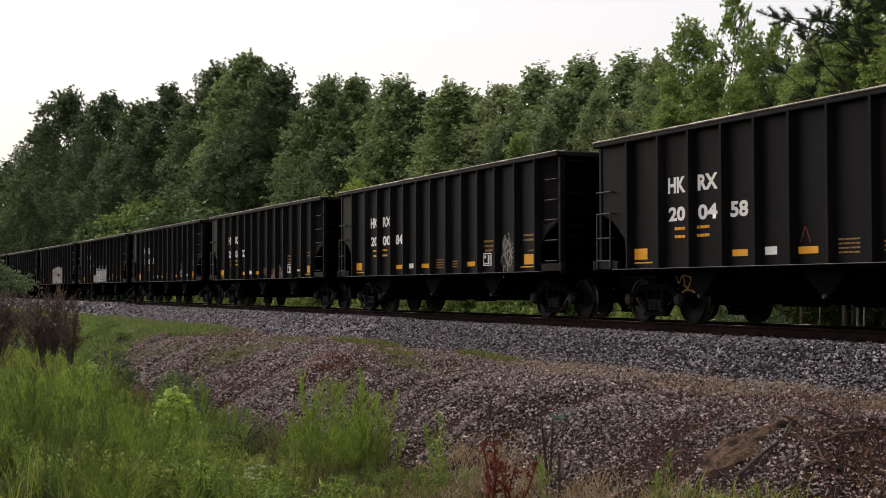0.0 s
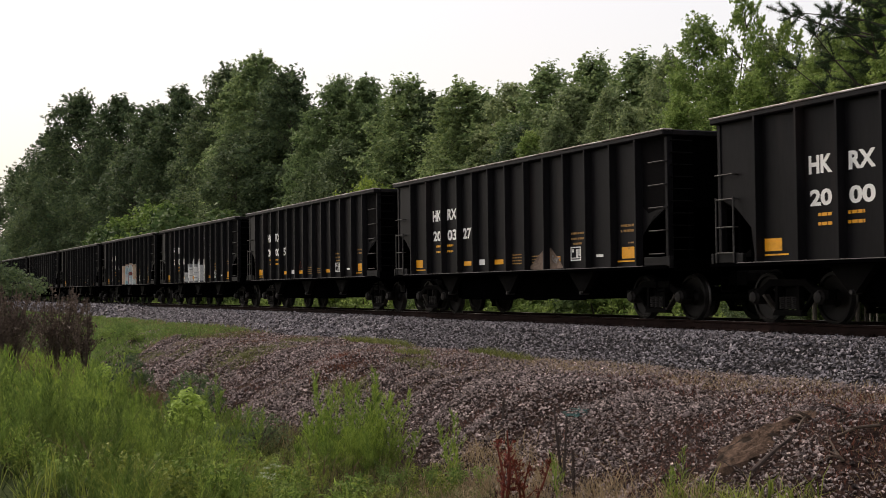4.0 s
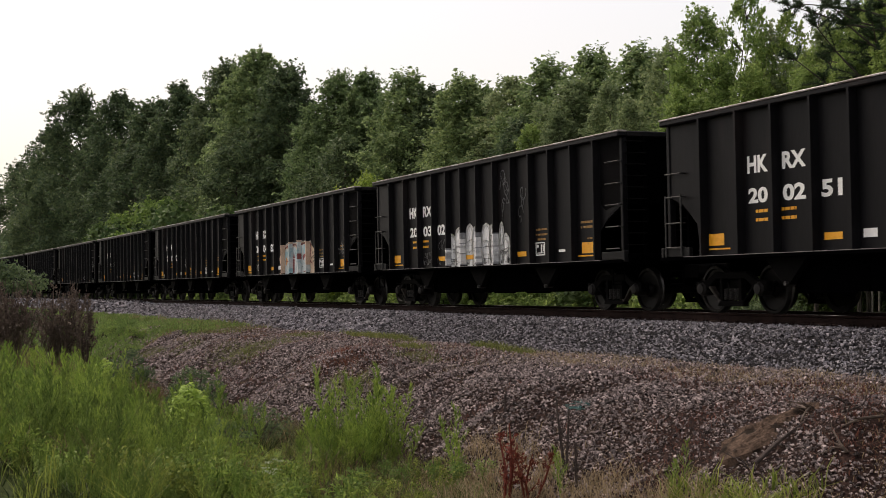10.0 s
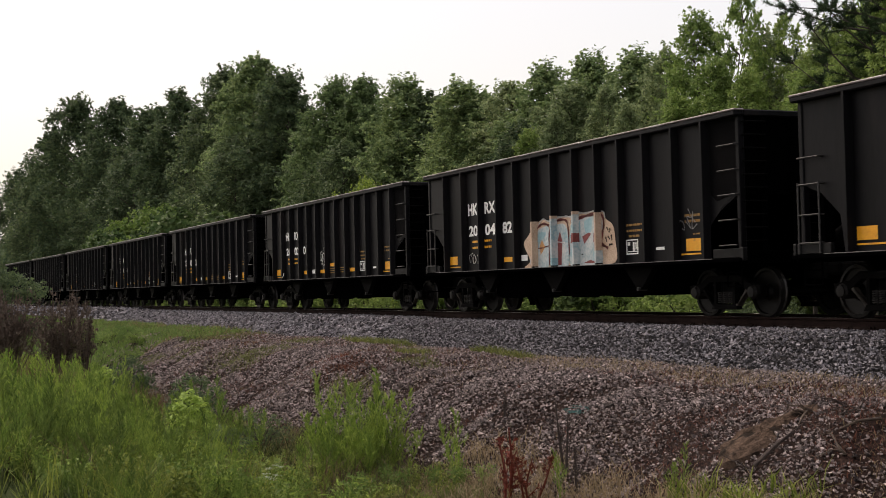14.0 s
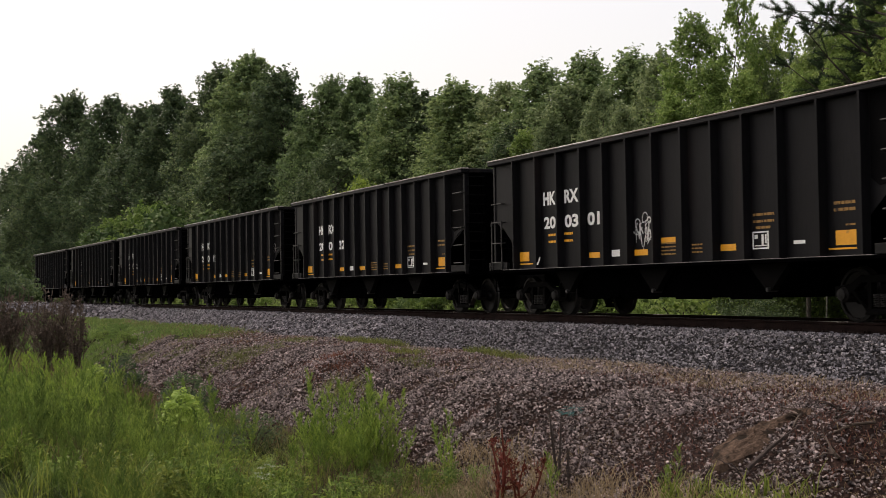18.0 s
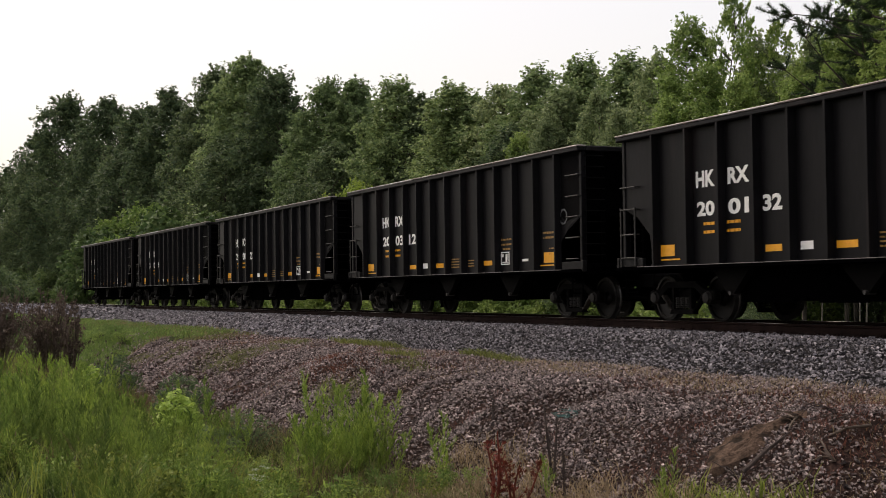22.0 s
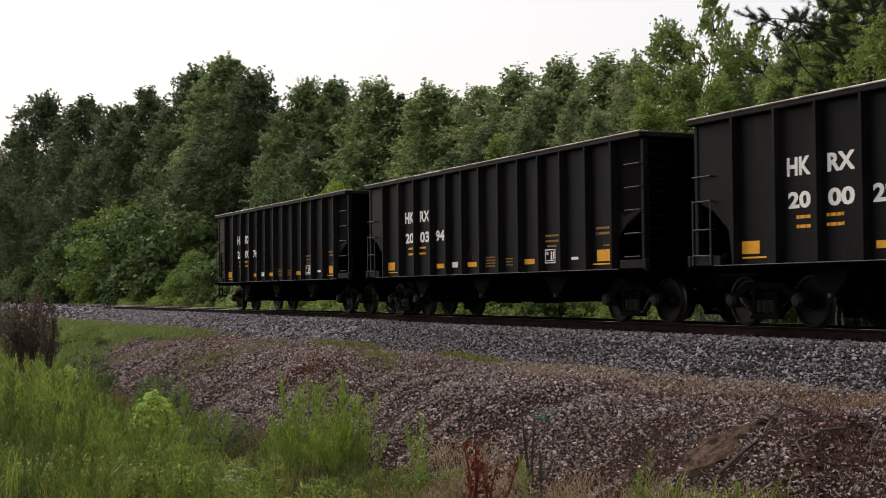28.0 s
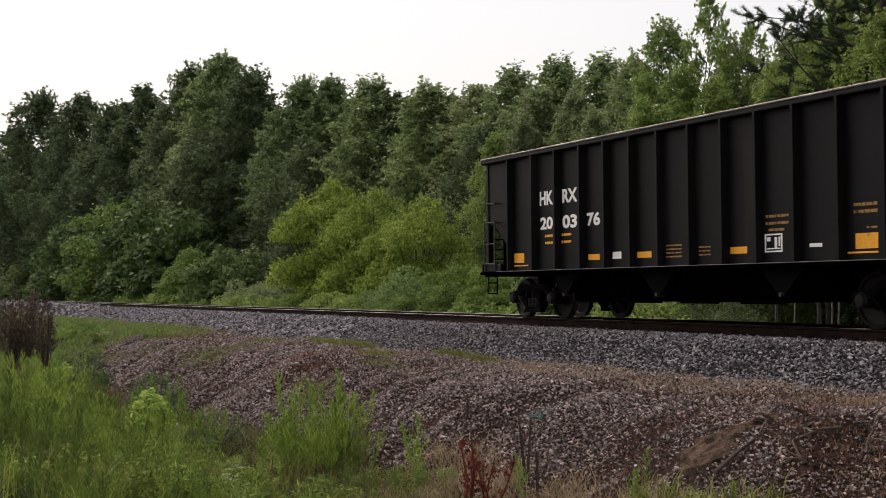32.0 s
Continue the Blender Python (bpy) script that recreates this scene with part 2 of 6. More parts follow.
# dark foliage, used too where shade is put into the leaf colour
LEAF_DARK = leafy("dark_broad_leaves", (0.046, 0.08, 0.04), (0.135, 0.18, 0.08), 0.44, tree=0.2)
LEAF_LIGHT = leafy("light_green_leaves", (0.14, 0.215, 0.06), (0.305, 0.395, 0.118), 0.55, tree=0.12)
NEEDLE = leafy("pine_needles", (0.02, 0.042, 0.017), (0.05, 0.085, 0.032), 0.2, tree=0.15)
GRASS_SHADE = leafy("low_shaded_grass", (0.016, 0.028, 0.007), (0.075, 0.095, 0.024), 0.3, tree=0.1)
GRASS = leafy("tall_grass_blades", (0.07, 0.105, 0.016), (0.265, 0.31, 0.068), 0.35, tree=0.1)
DRY = leafy("dry_straw_blades", (0.16, 0.115, 0.06), (0.32, 0.24, 0.14), 0.25, tree=0.1)
REDDISH = leafy("red_brown_weed", (0.085, 0.032, 0.024), (0.2, 0.085, 0.06), 0.25, tree=0.1)
FENNEL = leafy("feathery_weed_leaves", (0.082, 0.145, 0.025), (0.3, 0.4, 0.09), 0.52, tree=0.2)
FENNEL_FRESH = leafy("fresh_feathery_leaves", (0.118, 0.2, 0.03), (0.35, 0.46, 0.095), 0.54, tree=0.15)
FENNEL_DEEP = leafy("deep_green_feathery_leaves", (0.055, 0.1, 0.02), (0.175, 0.24, 0.056), 0.45, tree=0.2)
PETAL = leafy("greenish_white_petals", (0.2, 0.26, 0.14), (0.45, 0.5, 0.34), 0.3, tree=0.05)
BROWN_STEM = leafy("brown_dry_stems", (0.07, 0.045, 0.025), (0.2, 0.14, 0.08), 0.2, tree=0.1)
DEAD = leafy("dead_brown_twigs", (0.058, 0.042, 0.033), (0.155, 0.113, 0.087), 0.15, tree=0.1)


def ground_material():
    """Soil with grass and straw; the bank beside the track is stony, the rest is green."""
    m, nodes, links, bsdf = node_mat("ground_soil_and_turf")
    at = nodes.new("ShaderNodeAttribute")
    at.attribute_name = "turf"
    co = nodes.new("ShaderNodeTexCoord")
    n1, n2 = nodes.new("ShaderNodeTexNoise"), nodes.new("ShaderNodeTexNoise")
    n1.inputs["Scale"].default_value, n1.inputs["Detail"].default_value = 0.9, 7
    n2.inputs["Scale"].default_value, n2.inputs["Detail"].default_value = 18, 5
    links.new(co.outputs["Object"], n1.inputs["Vector"])
    links.new(co.outputs["Object"], n2.inputs["Vector"])
    # red-brown soil, darkened so that it holds the shade between the rocks
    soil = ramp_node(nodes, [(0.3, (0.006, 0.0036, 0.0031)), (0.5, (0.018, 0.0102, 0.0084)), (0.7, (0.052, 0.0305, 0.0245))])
    turf = ramp_node(nodes, [(0.3, (0.012, 0.02, 0.006)), (0.7, (0.05, 0.062, 0.018))])
    links.new(n2.outputs["Fac"], soil.inputs[0])
    links.new(n2.outputs["Fac"], turf.inputs[0])
    add = nodes.new("ShaderNodeMath")
    add.operation = "ADD"
    links.new(at.outputs["Fac"], add.inputs[0])
    links.new(n1.outputs["Fac"], add.inputs[1])
    cut = ramp_node(nodes, [(0.45, (0, 0, 0)), (0.55, (1, 1, 1))])
    half = nodes.new("ShaderNodeMath")
    half.operation = "MULTIPLY"
    half.inputs[1].default_value = 0.5
    links.new(add.outputs[0], half.inputs[0])
    links.new(half.outputs[0], cut.inputs[0])
    mx = nodes.new("ShaderNodeMix")
    mx.data_type = "RGBA"
    links.new(cut.outputs[0], mx.inputs[0])
    links.new(soil.outputs[0], mx.inputs[6])
    links.new(turf.outputs[0], mx.inputs[7])
    links.new(mx.outputs[2], bsdf.inputs["Base Color"])
    bsdf.inputs["Roughness"].default_value = 0.95
    bsdf.inputs["Specular IOR Level"].default_value = 0.06
    b = nodes.new("ShaderNodeBump")
    b.inputs["Strength"].default_value, b.inputs["Distance"].default_value = 0.8, 0.04
    links.new(n2.outputs["Fac"], b.inputs["Height"])
    links.new(b.outputs[0], bsdf.inputs["Normal"])
    return m


GROUND = ground_material()
MUD = surface("dried_mud_slab", (0.026, 0.017, 0.0125), (0.112, 0.075, 0.055), 0.95, 0, 9, 50, 1.0, wear=(0.02, 0.0145, 0.011), wear_at=0.5, spec=0.06)
TEAL = surface("teal_plastic_netting", (0.012, 0.065, 0.06), (0.03, 0.14, 0.13), 0.5, 0, 6, 40, 0.1)
RED_STEM = leafy("rust_red_stems", (0.09, 0.019, 0.013), (0.215, 0.048, 0.03), 0.2, tree=0.1)
STRAW = leafy("pale_straw", (0.2, 0.15, 0.085), (0.4, 0.31, 0.19), 0.25, tree=0.1)
LEAF_SHRUB = leafy("shrub_leaves", (0.05, 0.095, 0.03), (0.14, 0.2, 0.07), 0.4, tree=0.25)
LEAF_YELLOW = leafy("yellow_green_leaves", (0.09, 0.152, 0.026), (0.275, 0.36, 0.066), 0.48, tree=0.1)
LEAF_MID = leafy("mid_green_leaves", (0.085, 0.15, 0.032), (0.21, 0.295, 0.08), 0.48, tree=0.2)
LEAF_PALE = leafy("pale_blue_green_leaves", (0.085, 0.145, 0.05), (0.215, 0.31, 0.115), 0.48, tree=0.1)
LEAF_DUSTY = leafy("dusty_grey_green_leaves", (0.125, 0.172, 0.082), (0.27, 0.325, 0.155), 0.54, tree=0.15)
TURF = leafy("lush_short_turf", (0.075, 0.125, 0.03), (0.22, 0.31, 0.085), 0.4, tree=0.1)
DULL_GRASS = leafy("dull_olive_turf", (0.075, 0.09, 0.026), (0.21, 0.215, 0.08), 0.3, tree=0.1)
RUST_WEED = leafy("rust_red_weed_blades", (0.1, 0.035, 0.022), (0.23, 0.09, 0.055), 0.25, tree=0.1)
OLIVE_TURF = leafy("olive_green_turf", (0.08, 0.1, 0.024), (0.235, 0.245, 0.08), 0.35, tree=0.1)
BAY_DARK = surface("soot_and_rust_film", (0.0016, 0.0016, 0.0018), (0.004, 0.0036, 0.0038), 0.85, 0, 1.5, 20, 0.05, wear=(0.016, 0.01, 0.008), wear_at=0.66, spec=0.04)
STALK = surface("dark_dry_stalk", (0.03, 0.02, 0.017), (0.07, 0.05, 0.042), 0.9, 0, 8, 50, 0.2)
SAPLING_LEAF = leafy("pale_green_leaves", (0.22, 0.33, 0.06), (0.42, 0.54, 0.13), 0.45, tree=0.05)


# ---- building helpers ----
def part(name, shape, material, parent=None, label="", m=None):
    """Links a bmesh or mesh as one object, as a part of parent where one is given."""
    if isinstance(shape, bmesh.types.BMesh):
        me = bpy.data.meshes.new(name)
        shape.to_mesh(me)
        shape.free()
    else:
        me = shape
    if material and not me.materials:
        me.materials.append(material)
    ob = new(name, me)
    if parent:
        ob.parent = parent
    if m is not None:
        ob.matrix_basis = m
    if label:
        ob["label"] = label
    return ob


def box(bm, x0, x1, y0, y1, z0, z1, bevel=0.0):
    g = bmesh.ops.create_cube(bm, size=1.0)["verts"]
    for v in g:
        v.co = Vector((x0 + (v.co.x + 0.5) * (x1 - x0), y0 + (v.co.y + 0.5) * (y1 - y0), z0 + (v.co.z + 0.5) * (z1 - z0)))
    if bevel:
        edges = list({e for v in g for e in v.link_edges})
        bmesh.ops.bevel(bm, geom=edges, offset=bevel, segments=1, affect="EDGES")
    return bm


def boxed(x0, x1, y0, y1, z0, z1, bevel=0.0):
    return box(bmesh.new(), x0, x1, y0, y1, z0, z1, bevel)


def rod(bm, a, b, r0, r1=None, sides=6):
    """A tapered round bar from a to b."""
    a, b = Vector(a), Vector(b)
    r1 = r0 if r1 is None else r1
    q = (b - a).to_track_quat("Z", "Y")
    rings = []
    for p, r in ((a, r0), (b, r1)):
        rings.append([bm.verts.new(p + q @ Vector((r * math.cos(2 * math.pi * i / sides), r * math.sin(2 * math.pi * i / sides), 0))) for i in range(sides)])
    for i in range(sides):
        j = (i + 1) % sides
        bm.faces.new((rings[0][i], rings[0][j], rings[1][j], rings[1][i]))
    bm.faces.new(rings[0][::-1])
    bm.faces.new(rings[1])
    return bm


def slab(bm, outline, y0, y1, bevel=0.0):
    """A plate: an outline of (x, z) points given thickness from y0 to y1."""
    a = [bm.verts.new((x, y0, z)) for x, z in outline]
    b = [bm.verts.new((x, y1, z)) for x, z in outline]
    faces = [bm.faces.new(a), bm.faces.new(b[::-1])]
    n = len(outline)
    for i in range(n):
        j = (i + 1) % n
        faces.append(bm.faces.new((a[j], a[i], b[i], b[j])))
    bmesh.ops.recalc_face_normals(bm, faces=faces)
    if bevel:
        bmesh.ops.bevel(bm, geom=list({e for f in faces[:2] for e in f.edges}), offset=bevel, segments=1, affect="EDGES")
    return bm


def lathe(bm, profile, sides=28):
    """A body turned about the y axis from (radius, y) points."""
    rings = []
    for r, y in profile:
        rings.append([bm.verts.new((r * math.cos(2 * math.pi * i / sides), y, r * math.sin(2 * math.pi * i / sides))) for i in range(sides)])
    for p, q in zip(rings, rings[1:]):
        for i in range(sides):
            j = (i + 1) % sides
            bm.faces.new((p[i], q[i], q[j], p[j]))
    bm.faces.new(rings[0])
    bm.faces.new(rings[-1][::-1])
    bmesh.ops.recalc_face_normals(bm, faces=bm.faces)
    return bm


def quick_mesh(name, verts, faces, smooth=False):
    """A mesh from arrays: verts (n, 3), faces (m, k) of equal length k."""
    me = bpy.data.meshes.new(name)
    verts, faces = np.asarray(verts, dtype=np.float32), np.asarray(faces, dtype=np.int32)
    m, k = faces.shape
    me.vertices.add(len(verts))
    me.vertices.foreach_set("co", verts.ravel())
    me.loops.add(m * k)
    me.loops.foreach_set("vertex_index", faces.ravel())
    me.polygons.add(m)
    me.polygons.foreach_set("loop_start", np.arange(m, dtype=np.int32) * k)
    me.polygons.foreach_set("use_smooth", np.full(m, smooth, dtype=bool))
    me.update(calc_edges=True)
    return me


def rand_dirs(rng, n):
    v = rng.normal(size=(n, 3))
    return v / np.linalg.norm(v, axis=1, keepdims=True)


def leaf_mesh(name, rng, centres, size, out=None, aspect=0.62, tri=False):
    """One small leaf a point, turned at random but leaning outwards: folded about a mid rib, or one triangle where it stays far."""
    n = len(centres)
    normal = rand_dirs(rng, n)
    if out is not None:
        normal = normal + out * 0.7
        normal[:, 2] += 0.6
    normal /= np.linalg.norm(normal, axis=1, keepdims=True)
    side = np.cross(normal, rand_dirs(rng, n))
    side /= np.linalg.norm(side, axis=1, keepdims=True) + 1e-9
    tip = np.cross(normal, side)
    s = (size * rng.uniform(0.6, 1.35, n))[:, None]
    if tri:
        v = np.stack([centres + tip * s * 0.6, centres - tip * s * 0.4 + side * s * aspect * 0.55, centres - tip * s * 0.4 - side * s * aspect * 0.55], 1)
        return quick_mesh(name, v.reshape(-1, 3), np.arange(n * 3).reshape(n, 3))
    v = np.empty((n, 4, 3))
    v[:, 0] = centres - tip * s * 0.5
    v[:, 1] = centres + side * s * aspect * 0.5 + normal * s * 0.12
    v[:, 2] = centres + tip * s * 0.5
    v[:, 3] = centres - side * s * aspect * 0.5 + normal * s * 0.12
    return quick_mesh(name, v.reshape(-1, 3), np.arange(n * 4).reshape(n, 4))


def blade_arrays(rng, feet, height, width, lean, dirs=None):
    """Bent blades of grass: a quad and a pointed quad above it, two faces a blade."""
    n = len(feet)
    a = rng.uniform(0, 2 * np.pi, n)
    side = np.stack([np.cos(a), np.sin(a), 0 * a], 1)
    b = rng.uniform(0, 2 * np.pi, n)
    bend = np.stack([np.cos(b), np.sin(b), 0 * b], 1) if dirs is None else dirs
    h, w, l = height[:, None], width[:, None] if np.ndim(width) else width, (lean * rng.uniform(0.3, 1.2, n))[:, None]
    up = np.array([0, 0, 1.0])
    mid = feet + up * h * 0.55 + bend * h * l * 0.3
    top = feet + up * h * (1 - 0.25 * l) + bend * h * l
    v = np.empty((n, 6, 3))
    v[:, 0], v[:, 1] = feet - side * w * 0.5, feet + side * w * 0.5
    v[:, 2], v[:, 3] = mid + side * w * 0.45, mid - side * w * 0.45
    v[:, 4], v[:, 5] = top + side * w * 0.06, top - side * w * 0.06
    base = np.arange(n)[:, None] * 6
    f = np.concatenate([base + np.array([0, 1, 2, 3]), base + np.array([3, 2, 4, 5])])
    return v.reshape(-1, 3), f


def stone_mesh(name, rng, centres, size, flat=0.7):
    """One angular broken stone a point: a box of eight jittered corners."""
    n = len(centres)
    cube = np.array([(x, y, z) for z in (-1, 1) for y in (-1, 1) for x in (-1, 1)], float) * 0.5
    v = cube[None] * (1 + rng.uniform(-0.42, 0.3, (n, 8, 3)))
    v *= np.stack([rng.uniform(0.9, 1.6, n), rng.uniform(0.65, 1.1, n), rng.uniform(0.4, 0.85, n) * flat], 1)[:, None] * np.reshape(size, (-1, 1, 1))
    q = rng.normal(size=(n, 4)) * np.array([1, 0.42, 0.42, 1])
    q /= np.linalg.norm(q, axis=1, keepdims=True)
    w, x, y, z = q.T
    r = np.stack([1 - 2 * (y * y + z * z), 2 * (x * y - z * w), 2 * (x * z + y * w), 2 * (x * y + z * w), 1 - 2 * (x * x + z * z), 2 * (y * z - x * w), 2 * (x * z - y * w), 2 * (y * z + x * w), 1 - 2 * (x * x + y * y)], 1).reshape(n, 3, 3)
    v = np.einsum("nij,nkj->nki", r, v) + centres[:, None]
    f = np.array([(4, 5, 7, 6), (0, 1, 5, 4), (2, 6, 7, 3), (0, 4, 6, 2), (1, 3, 7, 5)])
    return quick_mesh(name, v.reshape(-1, 3), (np.arange(n)[:, None, None] * 8 + f[None]).reshape(-1, 4))


def thing(name, label, category, m=None, group="", kind=""):
    ob = new(name)
    ob.empty_display_size = 0.2
    if m is not None:
        ob.matrix_basis = m
    return tagged(ob, label, category, group, kind)


# ---- the ground ----
def spaced(breaks):
    out = []
    for a, b, step in breaks:
        out += list(np.arange(a, b, step))
    return out + [breaks[-1][1]]


def build_ground():
    xs = spaced([(-3000, -400, 400), (-400, -120, 20), (-120, -66, 2), (-66, -8, 0.28), (-8, 40, 4), (40, 400, 60), (400, 3000, 400)])
    ys = spaced([(-3000, -100, 400), (-100, -20, 10), (-20, -2.8, 0.3), (-2.8, 2.8, 1.4), (2.8, 20, 1.2), (20, 100, 10), (100, 3000, 400)])
    verts, turf = [], []
    for x in xs:
        bx = max(min(x, 200), -200)
        for y in ys:
            verts.append((x, y + ty(bx), ground_z(x, y)))
            bank = np.interp(y, [-10.5, -8.9, -8.2, -6.3, -5.5, -3.4, 3.4, 4.5], [1, 0.6, -0.35, -0.35, 0.0, -0.1, -0.5, 1])
            bank = bank + np.interp(x + 1.5 * (y + 5.5), [-90, -64, -57, -50], [1.6, 1.0, 0.3, 0]) + (np.interp(x, [-60, -48, -40], [1, 0.6, 0]) if y > -5.6 else 0)
            turf.append(min(bank, 1.0))
    nx, ny = len(xs), len(ys)
    i = np.arange(nx * ny).reshape(nx, ny)
    f = np.stack([i[:-1, :-1], i[1:, :-1], i[1:, 1:], i[:-1, 1:]], -1).reshape(-1, 4)
    me = quick_mesh("ground", verts, f, smooth=True)
    at = me.attributes.new("turf", "FLOAT", "POINT")
    at.data.foreach_set("value", np.array(turf, dtype=np.float32))
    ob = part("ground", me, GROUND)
    tagged(ob, "uneven ground of turf, soil and straw beside the track", "ground", kind="structure")


def bed_z(y):
    return float(np.interp(abs(y), [0, 1.75, 2.1, 3.35], [-0.205, -0.205, -0.3, -0.97]))


def build_ballast():
    xs = spaced([(-260, -80, 6), (-80, -8, 0.5), (-8, 60, 6)])
    ys = [-3.35, -3.0, -2.6, -2.1, -1.75, -1.0, 0, 1.0, 1.75, 2.1, 2.6, 3.0, 3.35]
    verts = []
    for x in xs:
        for y in ys:
            wob = noise.noise((x * 0.8, y * 2, 3)) * 0.05 * (abs(y) > 1.8)
            verts.append(on_track(x, y + wob, bed_z(y) + wob * 0.6))
    nx, ny = len(xs), len(ys)
    i = np.arange(nx * ny).reshape(nx, ny)
    f = np.stack([i[:-1, :-1], i[1:, :-1], i[1:, 1:], i[:-1, 1:]], -1).reshape(-1, 4)
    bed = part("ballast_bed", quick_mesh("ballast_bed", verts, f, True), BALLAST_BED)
    tagged(bed, "raised bed of crushed ballast under the track, darkened as shaded gaps", "ballast", kind="structure")
    rng = np.random.default_rng(3)
    for name, x0, x1, step, size in (("ballast_stones", -36, -11, 0.047, 0.038), ("ballast_stones", -75, -36, 0.066, 0.08), ("ballast_stones", -150, -75, 0.16, 0.18)):
        gx, gy = np.meshgrid(np.arange(x0, x1, step), np.arange(1.1, 3.45, step))
        n = gx.size
        x = gx.ravel() + rng.normal(size=n) * step * 0.3
        y = -gy.ravel() + rng.normal(size=n) * step * 0.3
        z = np.interp(-y, [0, 1.75, 2.1, 3.35], [-0.205, -0.205, -0.3, -0.97])
        c = np.stack([x, y + BEND * x * x / 2, z + GRADE * x + rng.uniform(-0.75, 0.6, n) * size * (1 if x0 > -37 else 0.5)], 1)
        ob = part(name, stone_mesh(name, rng, c, size * rng.uniform(0.7, 1.4, n), 0.85), BALLAST)
        tagged(ob, "crushed grey ballast stones on the track's shoulder", "gravel", kind="stuff")


def streak(x, y):
    """How much withered growth mats the bank here: streaks that run down its slope."""
    return noise.noise(((x + 0.35 * y) * 0.55, y * 0.3, 7)) + 0.5 * noise.noise((x * 1.6, y * 1.4, 8)) + (0.2 if -4.9 < y < -3.6 else -0.02) + (-0.22 if -27 < x < -16 and y < -5.0 else 0.2 if x > -12.3 and y < -4.6 else 0.06 if x < -28 or x > -14.5 else 0.0)


def build_bank_rocks():
    rng = np.random.default_rng(4)
    n = 86000
    x = -22 - 39 * rng.uniform(0, 1, n) ** 1.4
    y = rng.uniform(-8.6, -3.1, n)
    cover = np.array([noise.noise((a * 0.5, b * 0.9, 9)) + 0.4 * noise.noise((a * 1.7, b * 2.2, 4)) + 0.62 - 0.42 * (b > -5.4) - (max(0, (-a - 40) / 10) if b > -5.6 else max(0, (-a - 1.5 * (b + 5.5) - 50) / 7)) for a, b in zip(x, y)])
    mats = np.array([streak(a, b) for a, b in zip(x, y)])
    keep = (cover > rng.uniform(-0.7, 0.3, n)) & ((mats < 0.14) | (rng.random(n) < 0.6))
    x, y = x[keep], y[keep]
    z = np.array([ground_z(a, b) for a, b in zip(x, y)])
    c = np.stack([x, y + BEND * x * x / 2, z + 0.008], 1)
    size = np.interp(-x, [12, 30, 60], [0.8, 1.0, 1.4]) * rng.uniform(0.02, 0.044, len(x)) * rng.choice([1, 1, 1, 1, 1.5], len(x))
    grids = [np.meshgrid(np.arange(x0, x1, step), np.arange(-8.0, -3.0, step)) for x0, x1, step in ((-28, -18, 0.04), (-18, -10.3, 0.034))]
    gx = np.concatenate([g[0].ravel() for g in grids])
    gy = np.concatenate([g[1].ravel() for g in grids])
    gx = gx + rng.normal(size=gx.size) * 0.018
    gy = gy + rng.normal(size=gx.size) * 0.018
    mats = np.array([streak(p, q) for p, q in zip(gx, gy)])
    keep = (mats < 0.2) & (rng.random(gx.size) < np.interp(gx, [-19, -14], [0.86, 0.74])) | (rng.random(gx.size) < np.interp(gx, [-19, -14], [0.55, 0.3]))
    gx, gy = gx[keep], gy[keep]
    far = x < -27.5
    c = np.concatenate([c[far], np.stack([gx, gy + BEND * gx * gx / 2, np.array([ground_z(p, q) for p, q in zip(gx, gy)]) + rng.uniform(-0.026, 0.03, len(gx))], 1)])
    size = np.concatenate([size[far], np.interp(gx, [-20, -13], [1.0, 0.8]) * rng.uniform(0.021, 0.041, len(gx)) * rng.choice([0.7, 1, 1, 1, 1, 1, 1.5], len(gx))])
    ob = part("bank_rocks", stone_mesh("bank_rocks", rng, c, size, 0.8), ROCK)
    tagged(ob, "loose brown-grey broken rock on the embankment", "gravel", kind="stuff")


# ---- the track ----
def rail_section():
    half = [(0.07, -0.185), (0.07, -0.172), (0.012, -0.15), (0.009, -0.05), (0.035, -0.038), (0.0355, -0.013), (0.034, -0.004), (0.027, 0.0)]
    return half + [(-y, z) for y, z in reversed(half)]


